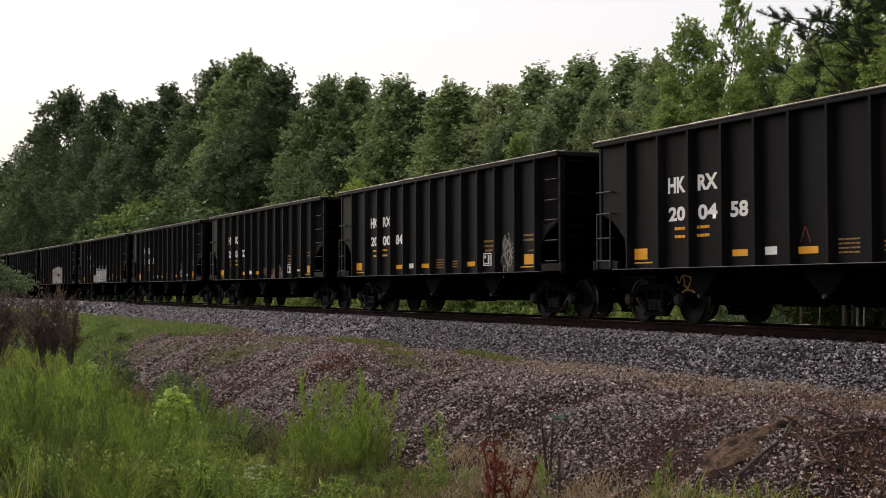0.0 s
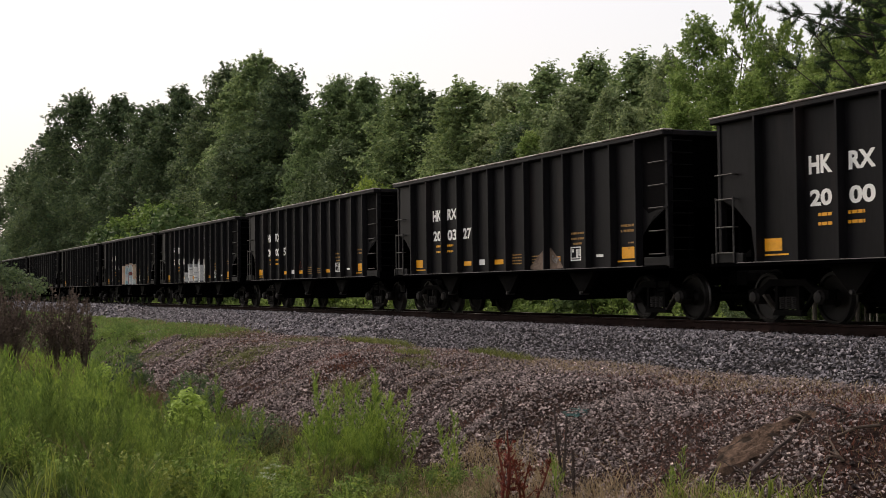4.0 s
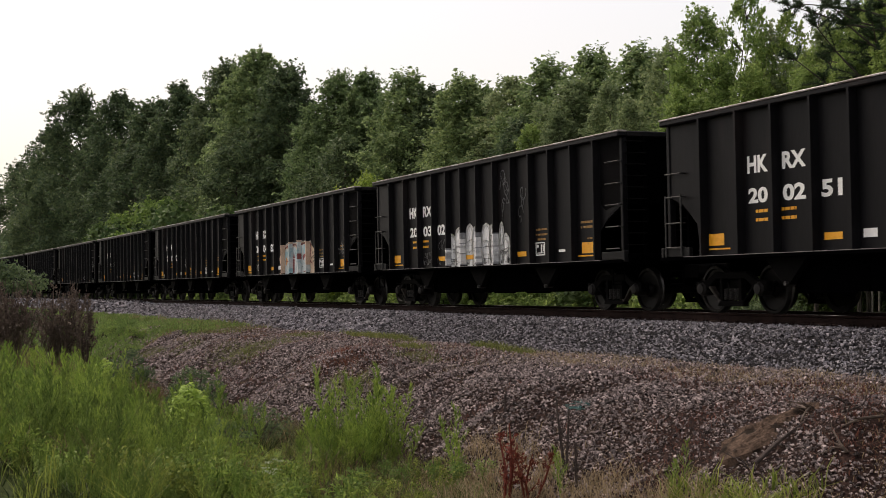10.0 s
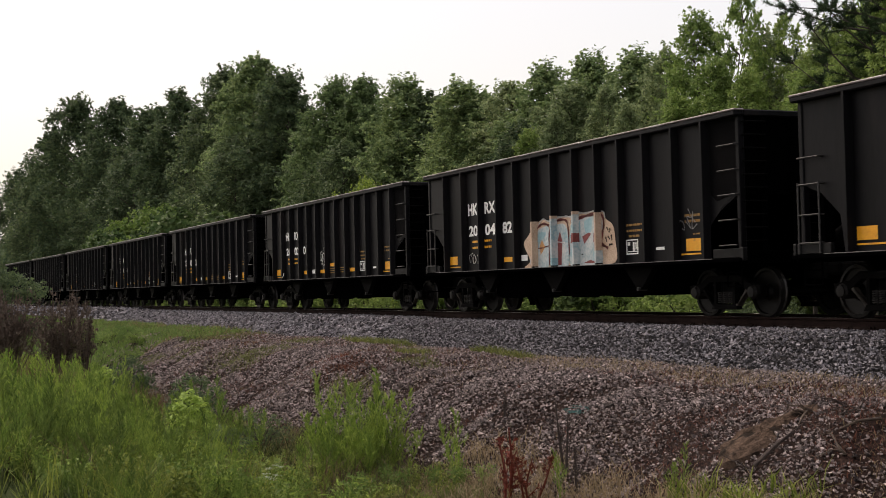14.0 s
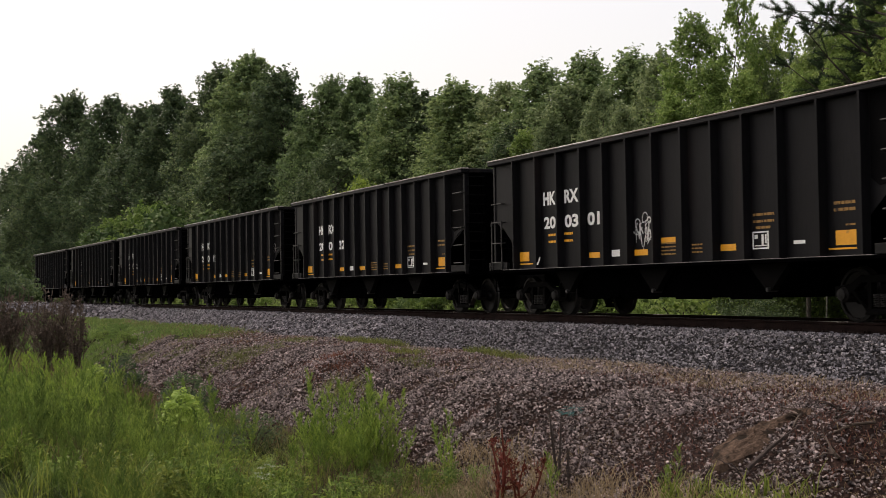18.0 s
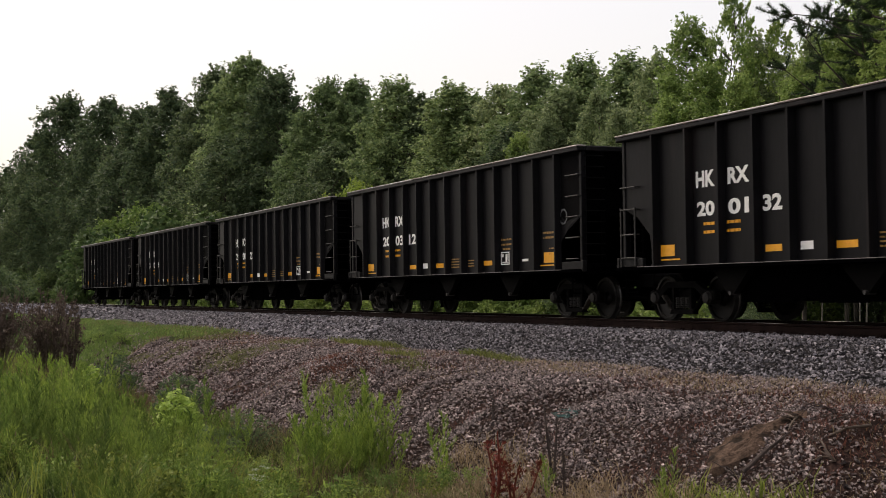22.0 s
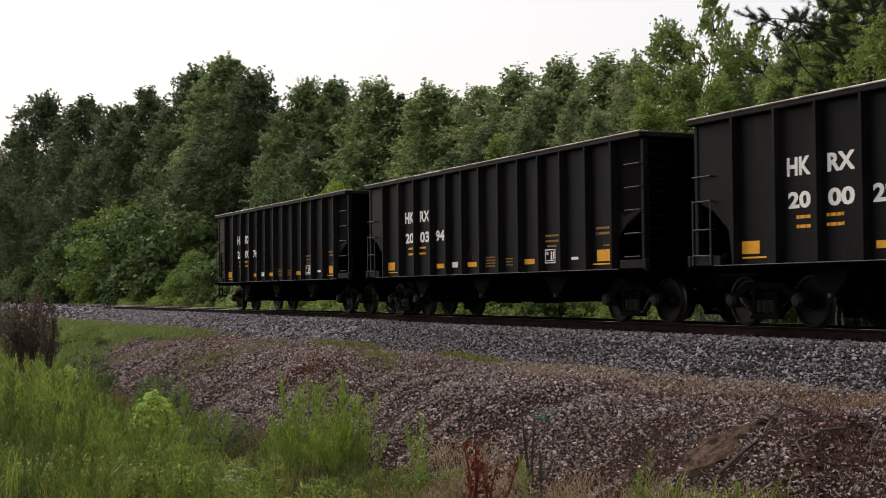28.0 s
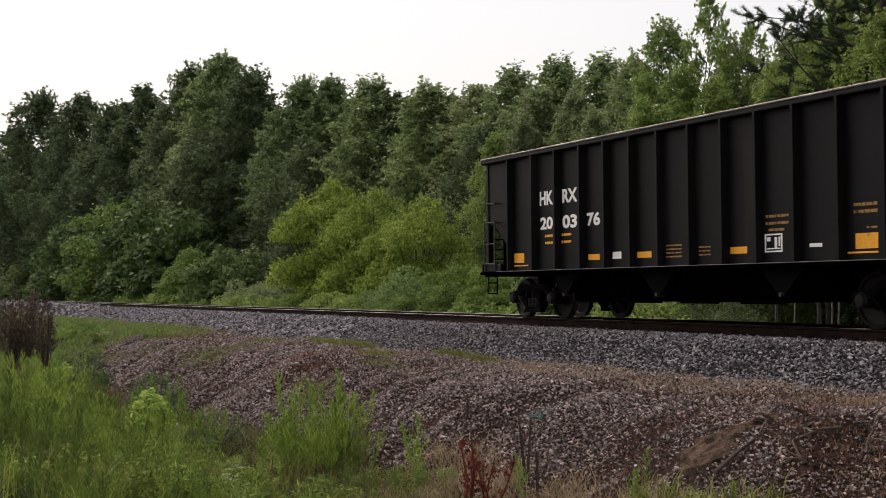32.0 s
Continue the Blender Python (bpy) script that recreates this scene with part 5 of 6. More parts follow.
# trees inside the wood: place, distance, height
# beyond x = -24: unseen trees, added to keep light off the cars
INNER = [(-33, 21.8, 9.4), (-39, 18.3, 9.5), (-46, 18.8, 9.6), (-57, 19.8, 11.6), (-66, 21.3, 12.3), (-74, 18.1, 12), (-82, 21.6, 12.9), (-91, 19, 13.7), (-99, 20.5, 15.6), (-105, 19.4, 13.7), (-114, 20.6, 16.8), (-122, 18.6, 20.3), (-129, 20, 20.8), (-137, 20.3, 20.4), (-145, 19.1, 19.3), (-153, 18.5, 19.3), (-165, 20.8, 20), (-170, 21.4, 20.8), (-181, 18.6, 21.5), (-188, 18.3, 21.5), (-196, 20.8, 21.5), (-33, 24, 9.4), (-46, 25.7, 9.6), (-57, 27.6, 10.1), (-71, 24.7, 12.8), (-82, 24.8, 12.4), (-98, 24.1, 15), (-111, 24.7, 17), (-124, 25.6, 16.8), (-136, 26.4, 21.2), (-151, 24.3, 21.5), (-162, 25.4, 21.2), (-175, 26.8, 21.5), (-190, 24.1, 21.5), (-201, 26.3, 21.5), (-22, 13, 12), (-16, 11.5, 13), (-9, 12.5, 14), (-2, 11.5, 13), (5, 12.5, 14), (13, 12, 14), (22, 13, 15), (32, 12, 15), (44, 13, 16), (60, 13, 17), (-18, 17, 14), (-5, 17, 15), (12, 18, 15), (-27, 17, 12)]
# the young trees near at hand: place, distance, height, half width, kind
YOUNG = [(-48.1, 12, 9.7, 2.4, 2), (-44.9, 11, 8.5, 2.1, 2), (-48.1, 15, 11.3, 2.8, 2), (-43.5, 13.4, 11.9, 3, 0), (-41.1, 13.6, 12.5, 2.1, 1), (-40.4, 12, 9.6, 2.4, 0), (-41.4, 11, 8.5, 2.1, 0), (-41.4, 15, 10.8, 2.7, 2), (-37.8, 11.5, 8.8, 2.2, 0), (-39.6, 14.5, 11, 1.9, 1), (-35.6, 12.5, 9.1, 2.3, 0), (-37, 14.5, 9.6, 2.4, 2), (-31, 10, 8.1, 2, 0), (-33.5, 10.5, 8.1, 2, 0), (-33.7, 14, 9.7, 2.4, 0), (-27.4, 9.4, 9, 2.2, 0), (-30.3, 13.5, 10.1, 2.5, 0), (-53.4, 12.5, 9.2, 2.3, 2), (-54.9, 12, 8.7, 2.2, 0), (-36.5, 15.5, 11.6, 2.8, 1), (-35.8, 13, 10.0, 2.4, 2), (-33.5, 12.5, 10.0, 2.4, 0), (-32.1, 12.8, 10.8, 2.6, 0)]
# shrubs before it: place, distance, height, kind
SHRUBS = [(-190, 9.5, 7, 0), (-213, 8.5, 8, 1), (-238, 8, 10, 0), (-262, 6, 11, 1), (-285, 2, 12, 0), (-62.5, 7, 7.1, 2), (-57.0, 6.8, 6.2, 2), (-51.7, 6.6, 5.6, 2), (-47.7, 5, 2.6, 5), (-50.0, 4.9, 2.2, 5), (-44.5, 4.8, 2.6, 4), (-41, 4.6, 2.4, 4), (-37, 5.4, 3.4, 1), (-172, 9.5, 6.3, 1), (-160.4, 9.5, 6.1, 0), (-148, 9, 5, 1), (-137.1, 9, 6.3, 1), (-132.9, 10, 8.3, 4), (-121.6, 9.5, 9.2, 4), (-105.3, 9.5, 9.2, 0), (-114, 8, 5.5, 1), (-102.3, 7.2, 5.3, 1), (-94.2, 7, 5.4, 4), (-85.9, 6.5, 4.4, 4), (-124.5, 7.5, 8.4, 0), (-114.0, 7.4, 8.0, 0), (-107.6, 7.2, 8.6, 4), (-93.4, 6.8, 8.2, 0), (-79.1, 6.5, 4.8, 0), (-74.6, 6.5, 2.5, 3), (-69.5, 6.3, 2.3, 3)]


def build_woods():
    base = 17.0
    greens = [tree_shape(11, base, 4.6, 0.2, 74, 48000, 0.175), tree_shape(12, base, 4.6, 0.2, 68, 48000, 0.175), tree_shape(13, base, 4.6, 0.2, 80, 48000, 0.175)]
    darks = [tree_shape(21, base, 4.6, 0.2, 72, 48000, 0.175, leaf=LEAF_DARK), tree_shape(22, base, 4.6, 0.2, 78, 48000, 0.175, leaf=LEAF_DARK)]
    dusty = [tree_shape(23, base, 4.4, 0.1, 80, 36000, 0.17, leaf=LEAF_DUSTY)]
    young = [tree_shape(31, 10.0, 2.6, 0.06, 60, 34000, 0.092, leaf=LEAF_LIGHT), tree_shape(32, 10.0, 2.6, 0.2, 34, 15000, 0.11, leaf=LEAF_LIGHT, fullness=0.8), tree_shape(33, 10.0, 2.6, 0.05, 70, 32000, 0.1, leaf=LEAF_DUSTY)]
    inner = [tree_shape(24, base, 4.6, 0.05, 40, 7000, 0.42, leaf=LEAF_DARK), tree_shape(25, base, 4.4, 0.05, 40, 7000, 0.42)]
    rng = random.Random(8)
    tall = ("tall broadleaf tree with a dense green crown at the wood's edge", "tall broadleaf tree with a dark green crown at the wood's edge", "tall tree with a dusty grey-green crown at the wood's edge")
    close = [tree_shape(15, 10.0, 2.6, 0.12, 72, 34000, 0.105), tree_shape(16, 10.0, 2.6, 0.12, 66, 34000, 0.105, leaf=LEAF_DARK), tree_shape(17, 10.0, 2.6, 0.1, 76, 34000, 0.1, leaf=LEAF_DUSTY)]
    for i, (x, y, h, w, k) in enumerate(EDGE):
        if x > -78:
            plant_tree(close[k], x, y, h / 10, tall[k], "tree", "trees of the wood", squash=w * 10 / (h * 2.6) * 1.3)
        else:
            shape = (greens, darks, dusty)[k]
            plant_tree(shape[i % len(shape)], x, y, h / base, tall[k], "tree", "trees of the wood", squash=w * base / (h * 4.4) * 1.08)
    under = [tree_shape(26, base, 4.6, 0.06, 60, 28000, 0.19), tree_shape(27, base, 4.6, 0.06, 64, 28000, 0.19, leaf=LEAF_DARK), tree_shape(28, base, 4.6, 0.06, 60, 28000, 0.18, leaf=LEAF_DUSTY)]
    for x, y, h, w, k in UNDER:
        # dark leaves paint the shaded recess under the canopy
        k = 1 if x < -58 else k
        plant_tree(under[k], x, y, h / base, ("bushy green tree below the taller crowns", "bushy tree below the taller crowns, leaves darkened for shade", "bushy grey-green tree below the taller crowns")[k], "tree", "trees of the wood", squash=w * base / (h * 4.6))
    tall_young = tree_shape(34, 10.0, 2.6, 0.36, 44, 28000, 0.092, leaf=LEAF_LIGHT)
    for x, y, h, w, k in YOUNG:
        label = ("young broadleaf tree with light green leaves at the wood's edge", "slender sparse young tree with light green leaves", "young tree with dusty grey-green leaves at the wood's edge")[k]
        plant_tree(tall_young if x > -34.5 else young[k], x, y, h / 10, label, "tree", "trees of the wood", squash=w * 10 / (h * 2.6))
    plant_tree(pine_shape(37, 14.0, 4.6), -29.2, 10.8, 1.0, "dark pine with bare crooked limbs above the young trees", "pine tree", turn=40)
    plant_tree(pine_shape(38, 13.0, 3.6), -27.6, 12.4, 1.0, "dark pine with bare crooked limbs above the young trees", "pine tree", turn=150)
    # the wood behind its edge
    # includes the unseen trees on the right that only cast shade
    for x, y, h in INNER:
        plant_tree(rng.choice(inner), x, y, h / base, "broadleaf tree with a dark green crown inside the wood; ones beyond view only block light", "tree", "trees of the wood", squash=1.3)
    bushes = [shrub_shape(51, 5, 2.6, 12, 9000, 0.22, LEAF_SHRUB), shrub_shape(52, 5, 3.0, 13, 9500, 0.22, LEAF_SHRUB), shrub_shape(53, 5, 2.7, 16, 30000, 0.1, LEAF_YELLOW), shrub_shape(54, 5, 3.2, 14, 12000, 0.15, LEAF_DUSTY), shrub_shape(55, 5, 2.8, 15, 14000, 0.15, LEAF_MID), shrub_shape(57, 5, 3.4, 15, 12000, 0.17, LEAF_PALE)]
    for x, y, h, k in SHRUBS:
        plant_tree(bushes[k], x, y, h / 5, ("green bushy shrub beyond the track", "dense green shrub beyond the track", "yellow-green rounded shrub beyond the track", "pale grey-green low shrub beyond the track", "fresh green bushy shrub beyond the track", "pale green low shrub beyond the track")[k], "shrub", "shrubs along the track", squash=0.82 if k == 2 else 1.0)
    # dark shrubs added as filler for the shadowed depth under the trees
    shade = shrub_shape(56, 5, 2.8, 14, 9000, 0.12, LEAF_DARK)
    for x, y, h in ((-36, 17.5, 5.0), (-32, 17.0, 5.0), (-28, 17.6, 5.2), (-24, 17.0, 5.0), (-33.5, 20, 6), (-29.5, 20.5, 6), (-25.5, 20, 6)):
        plant_tree(shade, x, y, h / 5, "dark leafy filler added for the shade inside the wood", "shrub", "shrubs along the track")
    # low dark scrub, likewise added to darken the gap below the crowns
    scrub = shrub_shape(58, 5, 3.6, 12, 5000, 0.2, LEAF_DARK)
    for x, y in ((-36.2, 8.4), (-34.4, 8.8), (-32.8, 8.4)):
        plant_tree(scrub, x, y, 0.28, "low dark green scrub added to darken the foot of the wood", "shrub", "shrubs along the track")
    for k, (x, y, h) in enumerate(((-26.2, 6.3, 5.0), (-26.1, 6.4, 5.5), (-28.0, 6.6, 6.0))):
        bm = bmesh.new()
        rod(bm, (0, 0, -0.2), (0.1, 0.05 * k, h * 0.5), 0.024, 0.02, 6)
        rod(bm, (0.1, 0.05 * k, h * 0.5), (0.02 * k, 0, h), 0.02, 0.01, 6)
        stem = part("bare_sapling", bm, PALE_BARK, None, m=Matrix.Translation((x, y + ty(x), ground_z(x, y))))
        tagged(stem, "thin pale bare trunk at the wood's edge", "sapling", "bare trunks")
    low = [shrub_shape(61, 1.3, 0.9, 8, 1500, 0.1, LEAF_LIGHT), shrub_shape(62, 1.2, 1.0, 8, 1500, 0.11, LEAF_LIGHT)]
    for i in range(58):
        x = -30.5 - i * 1.45 + rng.uniform(-0.6, 0.6)
        plant_tree(rng.choice(low), x, rng.uniform(3.7, 5.6), rng.uniform(0.75, 1.25), "low leafy weed clump beyond the track", "weed", "weeds along the track")


def fennel_mesh(seed, height, stems):
    """A feathery weed: soft upright plumes, thick with thread-fine leaves that rise from rising shoots."""
    rng = np.random.default_rng(seed)
    vs, plumes = [], []

    def threads(p, d, ln, w):
        side = np.cross(d, rand_dirs(rng, len(p)))
        side /= np.linalg.norm(side, axis=1, keepdims=True) + 1e-9
        vs.append(np.stack([p - side * w, p + side * w, p + d * ln[:, None]], 1).reshape(-1, 3))

    for s in range(stems):
        a, r = rng.uniform(0, 6.28), 0.42 * math.sqrt(rng.random())
        foot = np.array([math.cos(a) * r, math.sin(a) * r, -0.05])
        h = height * rng.uniform(0.4, 1.08)
        tip = foot + np.array([math.cos(a) * r * 0.7 + rng.normal() * 0.08, math.sin(a) * r * 0.7 + rng.normal() * 0.08, h])
        axis = (tip - foot) / np.linalg.norm(tip - foot)
        threads(foot[None], axis[None], np.array([np.linalg.norm(tip - foot)]), 0.007)
        shoots = 22
        f = 0.12 + 0.86 * (np.arange(shoots) + rng.random(shoots)) / shoots
        b = rng.uniform(0, 6.28, shoots)
        d = np.stack([np.cos(b) * 0.5, np.sin(b) * 0.5, rng.uniform(0.6, 1.2, shoots)], 1)
        d /= np.linalg.norm(d, axis=1, keepdims=True)
        ln = (0.4 * (1 - f) * np.minimum(1, f * 3) + 0.06) * height / 1.2 * rng.uniform(0.7, 1.2, shoots)
        i = np.repeat(np.arange(shoots), 22)
        p = foot + (tip - foot) * f[i][:, None] + d[i] * (ln[i] * rng.random(len(i)))[:, None]
        w = d[i] + rand_dirs(rng, len(i)) * 0.8
        w[:, 2] += 0.4
        w /= np.linalg.norm(w, axis=1, keepdims=True)
        threads(p, w, rng.uniform(0.035, 0.09, len(i)) * height / 1.2, 0.0046)
        v = np.concatenate(vs)
        vs = []
        me = quick_mesh("plume", v, np.arange(len(v)).reshape(-1, 3))
        me.materials.append(FENNEL)
        plumes.append(me)
    return plumes


def tinted(plumes, mat):
    """The same plumes with leaves of another green."""
    out = []
    for me in plumes:
        me = me.copy()
        me.materials[0] = mat
        out.append(me)
    return out


def ground_points(rng, n, x0, x1, y0, y1):
    x, y = rng.uniform(x0, x1, n), rng.uniform(y0, y1, n)
    return x, y


def clumped(rng, n, x0, x1, y0, y1, per=24, r=0.16):
    """Feet of blades gathered in tufts."""
    k = n // per
    cx, cy = rng.uniform(x0, x1, k), rng.uniform(y0, y1, k)
    i = np.repeat(np.arange(k), per)
    return cx[i] + rng.normal(size=len(i)) * r, cy[i] + rng.normal(size=len(i)) * r, rng.uniform(0.55, 1.15, k)[i]


def grass_patch(name, rng, x, y, h0, h1, width, lean, mat, label, tall=1.0):
    z = np.array([ground_z(a, b) for a, b in zip(x, y)])
    feet = np.stack([x, y + BEND * x * x / 2, z - 0.03], 1)
    v, f = blade_arrays(rng, feet, rng.uniform(h0, h1, len(x)) * tall, width * rng.uniform(0.6, 1.3, len(x)), lean)
    ob = part(name, quick_mesh(name, v, f), mat)
    return tagged(ob, label, "grass", kind="stuff")


def place_fennel(plumes, x, y, scale, turn):
    """A feathery weed of several plumes on one root."""
    m = Matrix.Translation((x, y + ty(x), ground_z(x, y))) @ Euler((0, 0, turn)).to_matrix().to_4x4() @ Matrix.Diagonal((scale, scale, scale, 1))
    weed = thing("feathery_weed", "feathery green weed standing in tall grass", "weed", m, "feathery weeds")
    for me in plumes:
        part("plume", me, None, weed)


def place_plant(me, name, x, y, label, category, group="", scale=1.0, turn=0.0, dz=0.0, lean=0.0):
    ob = part(name, me, None)
    ob.matrix_basis = Matrix.Translation((x, y + ty(x), ground_z(x, y) + dz)) @ Euler((lean, 0, turn)).to_matrix().to_4x4() @ Matrix.Diagonal((scale, scale, scale, 1))
    return tagged(ob, label, category, group)


def root_mesh(seed, mat):
    """One crooked tapering root."""
    rng = np.random.default_rng(seed)
    bm, prev, p = bmesh.new(), None, Vector((0, 0, -0.05))
    way = Vector((rng.normal() * 0.4, rng.normal() * 0.4, 1.0)).normalized()
    for i in range(8):
        r = 0.016 * (1 - i * 0.11)
        q = way.to_track_quat("Z", "Y")
        ring = [bm.verts.new(p + q @ Vector((r * math.cos(a), r * math.sin(a), 0))) for a in (0, 1.257, 2.513, 3.77, 5.027)]
        if prev:
            for j in range(5):
                bm.faces.new((prev[j], prev[(j + 1) % 5], ring[(j + 1) % 5], ring[j]))
        prev = ring
        p = p + way * rng.uniform(0.08, 0.15)
        way = (way + Vector(rng.normal(size=3)) * 0.3).normalized()
    bm.faces.new(prev)
    me = bpy.data.meshes.new("root_branch")
    bm.to_mesh(me)
    bm.free()
    me.materials.append(mat)
    return me


def place_root(x, y, scale, k):
    m = Matrix.Translation((x, y + ty(x), ground_z(x, y) + 0.03)) @ Euler((1.4, 0, k * 1.7)).to_matrix().to_4x4() @ Matrix.Diagonal((scale, scale, scale, 1))
    return thing("dead_root", "dark dead root lying on the stony bank", "root", m, "dead roots")


def twig_mesh(seed, height, spread, stems, mat, thick=0.012, fuzz=0, leaf=0.05):
    """A dead weed: forking stems, and dry scraps on them."""
    rng = np.random.default_rng(seed)
    bm = bmesh.new()
    ends = []
    for s in range(stems):
        a = rng.uniform(0, 6.28)
        foot = Vector((math.cos(a), math.sin(a), 0)) * spread * 0.12 * rng.random()
        top = foot + Vector((math.cos(a) * spread * rng.random() * 0.6, math.sin(a) * spread * rng.random() * 0.6, height * rng.uniform(0.6, 1.0)))
        mid = foot.lerp(top, 0.5) + Vector((rng.normal(), rng.normal(), 0)) * spread * 0.06
        rod(bm, foot - Vector((0, 0, 0.1)), mid, thick, thick * 0.75, 5)
        rod(bm, mid, top, thick * 0.75, thick * 0.3, 5)
        for k in range(9):
            f = rng.uniform(0.25, 0.95)
            p = foot.lerp(mid, f * 2) if f < 0.5 else mid.lerp(top, f * 2 - 1)
            b = rng.uniform(0, 6.28)
            q = p + Vector((math.cos(b), math.sin(b), rng.uniform(0.5, 1.4))) * spread * 0.32 * (1.1 - f)
            rod(bm, p, q, thick * 0.4, thick * 0.18, 4)
            ends.append((p, q))
    me = bpy.data.meshes.new("dead_weed")
    if fuzz:
        for p, q in ends:
            for k in range(fuzz):
                c = p.lerp(q, rng.uniform(0.2, 1.05)) + Vector(rng.normal(size=3) * 0.02)
                d = Vector(rand_dirs(rng, 1)[0]) * leaf
                e = Vector(rand_dirs(rng, 1)[0]) * leaf * 0.35
                bm.faces.new([bm.verts.new(c - d), bm.verts.new(c + e), bm.verts.new(c + d), bm.verts.new(c - e)])
    bm.to_mesh(me)
    bm.free()
    me.materials.append(mat)
    return me


def leafy_weed_mesh(seed, height, spread, leaves, size, mat, narrow=0.7):
    """A broad-leaved weed: five stems, each with leaves up to its tip."""
    rng = np.random.default_rng(seed)
    stems = []
    for s in range(5):
        a, r = s * 1.26 + rng.uniform(-0.3, 0.3), spread * rng.uniform(0.15, 1)
        h = height * rng.uniform(0.6, 1.0) * (1.05 - 0.35 * r / spread)
        pts, out = [], []
        for k in range(leaves // 5):
            f = rng.uniform(0.25, 1)
            d = rand_dirs(rng, 1)[0]
            pts.append((math.cos(a) * r * f + d[0] * 0.09, math.sin(a) * r * f + d[1] * 0.09, h * f + d[2] * 0.06))
            out.append(d)
        me = leaf_mesh("leafy_stem", rng, np.array(pts), size, np.array(out), narrow)
        bm = bmesh.new()
        bm.from_mesh(me)
        tip = Vector((math.cos(a) * r, math.sin(a) * r, h))
        rod(bm, (0, 0, -0.05), tip, 0.007, 0.003, 4)
        for p in pts[::2]:
            rod(bm, tip * min(1, max(0.1, p[2] / h - 0.05)), p, 0.003, 0.002, 3)
        bm.to_mesh(me)
        bm.free()
        me.materials.append(mat)
        stems.append(me)
    return stems


def sapling_mesh(seed, height, reach):
    """A young sapling: forking stems, each tipped by a rosette of broad leaves, in a low dome."""
    rng = np.random.default_rng(seed)
    stems = []
    for s in range(6):
        bm, pts, out = bmesh.new(), [], []
        for k in range(6):
            a, f = (s * 6 + k) * 2.4, math.sqrt((k * 6 + s + 0.5) / 36)
            top = np.array([math.cos(a) * reach * f, math.sin(a) * reach * f, height * (1 - 0.5 * f * f) - rng.uniform(0, 0.14)])
            rod(bm, (0, 0, height * 0.1), top, 0.007, 0.003, 4)
            for j in range(10):
                b = j * 2.4 + rng.uniform(-0.2, 0.2)
                d = np.array([math.cos(b), math.sin(b), rng.uniform(-0.35, 0.3)])
                pts.append(top + d * rng.uniform(0.04, 0.085) - np.array([0, 0, 0.012 * j]))
                out.append(d * 0.4 + np.array([0, 0, 1.4]))
        me = leaf_mesh("leafy_stem", rng, np.array(pts), 0.105, np.array(out), 0.75)
        bm.from_mesh(me)
        bm.to_mesh(me)
        bm.free()
        me.materials.append(SAPLING_LEAF)
        stems.append(me)
    return stems


def place_weed(stems, name, x, y, label, category, group="", scale=1.0, turn=0.0):
    m = Matrix.Translation((x, y + ty(x), ground_z(x, y))) @ Euler((0, 0, turn)).to_matrix().to_4x4() @ Matrix.Diagonal((scale, scale, scale, 1))
    weed = thing(name, label, category, m, group)
    for me in stems:
        part("leafy_stem", me, None, weed)


def place_flower(x, y, height, seed):
    """A weed with flat greenish white flower heads on a forking stem."""
    rng = np.random.default_rng(seed)
    weed = thing("flowering_weed", "weed with flat greenish white flower heads in the grass", "weed", Matrix.Translation((x, y + ty(x), ground_z(x, y))), "flowering weeds")
    bm, heads = bmesh.new(), []
    rod(bm, (0, 0, -0.05), (0, 0, height * 0.7), 0.008, 0.006, 5)
    for k in range(5):
        a = k * 1.257 + rng.uniform(-0.3, 0.3)
        top = Vector((math.cos(a) * 0.08, math.sin(a) * 0.08, height + rng.uniform(-0.07, 0.03)))
        rod(bm, (0, 0, height * rng.uniform(0.45, 0.68)), top, 0.005, 0.003, 4)
        heads.append(top)
    part("stem", bm, FENNEL, weed)
    for top in heads:
        c = np.array(top[:]) + rng.normal(size=(26, 3)) * np.array([0.022, 0.022, 0.006])
        part("flower_head", leaf_mesh("flower_head", rng, c, 0.02, np.tile((0, 0, 1.0), (26, 1)), 0.9), PETAL, weed)
    c = rng.uniform(-1, 1, (40, 3)) * np.array([0.14, 0.14, height * 0.3]) + np.array([0, 0, height * 0.4])
    part("leaves", leaf_mesh("leaves", rng, c, 0.09, None, 0.4), LEAF_LIGHT, weed)


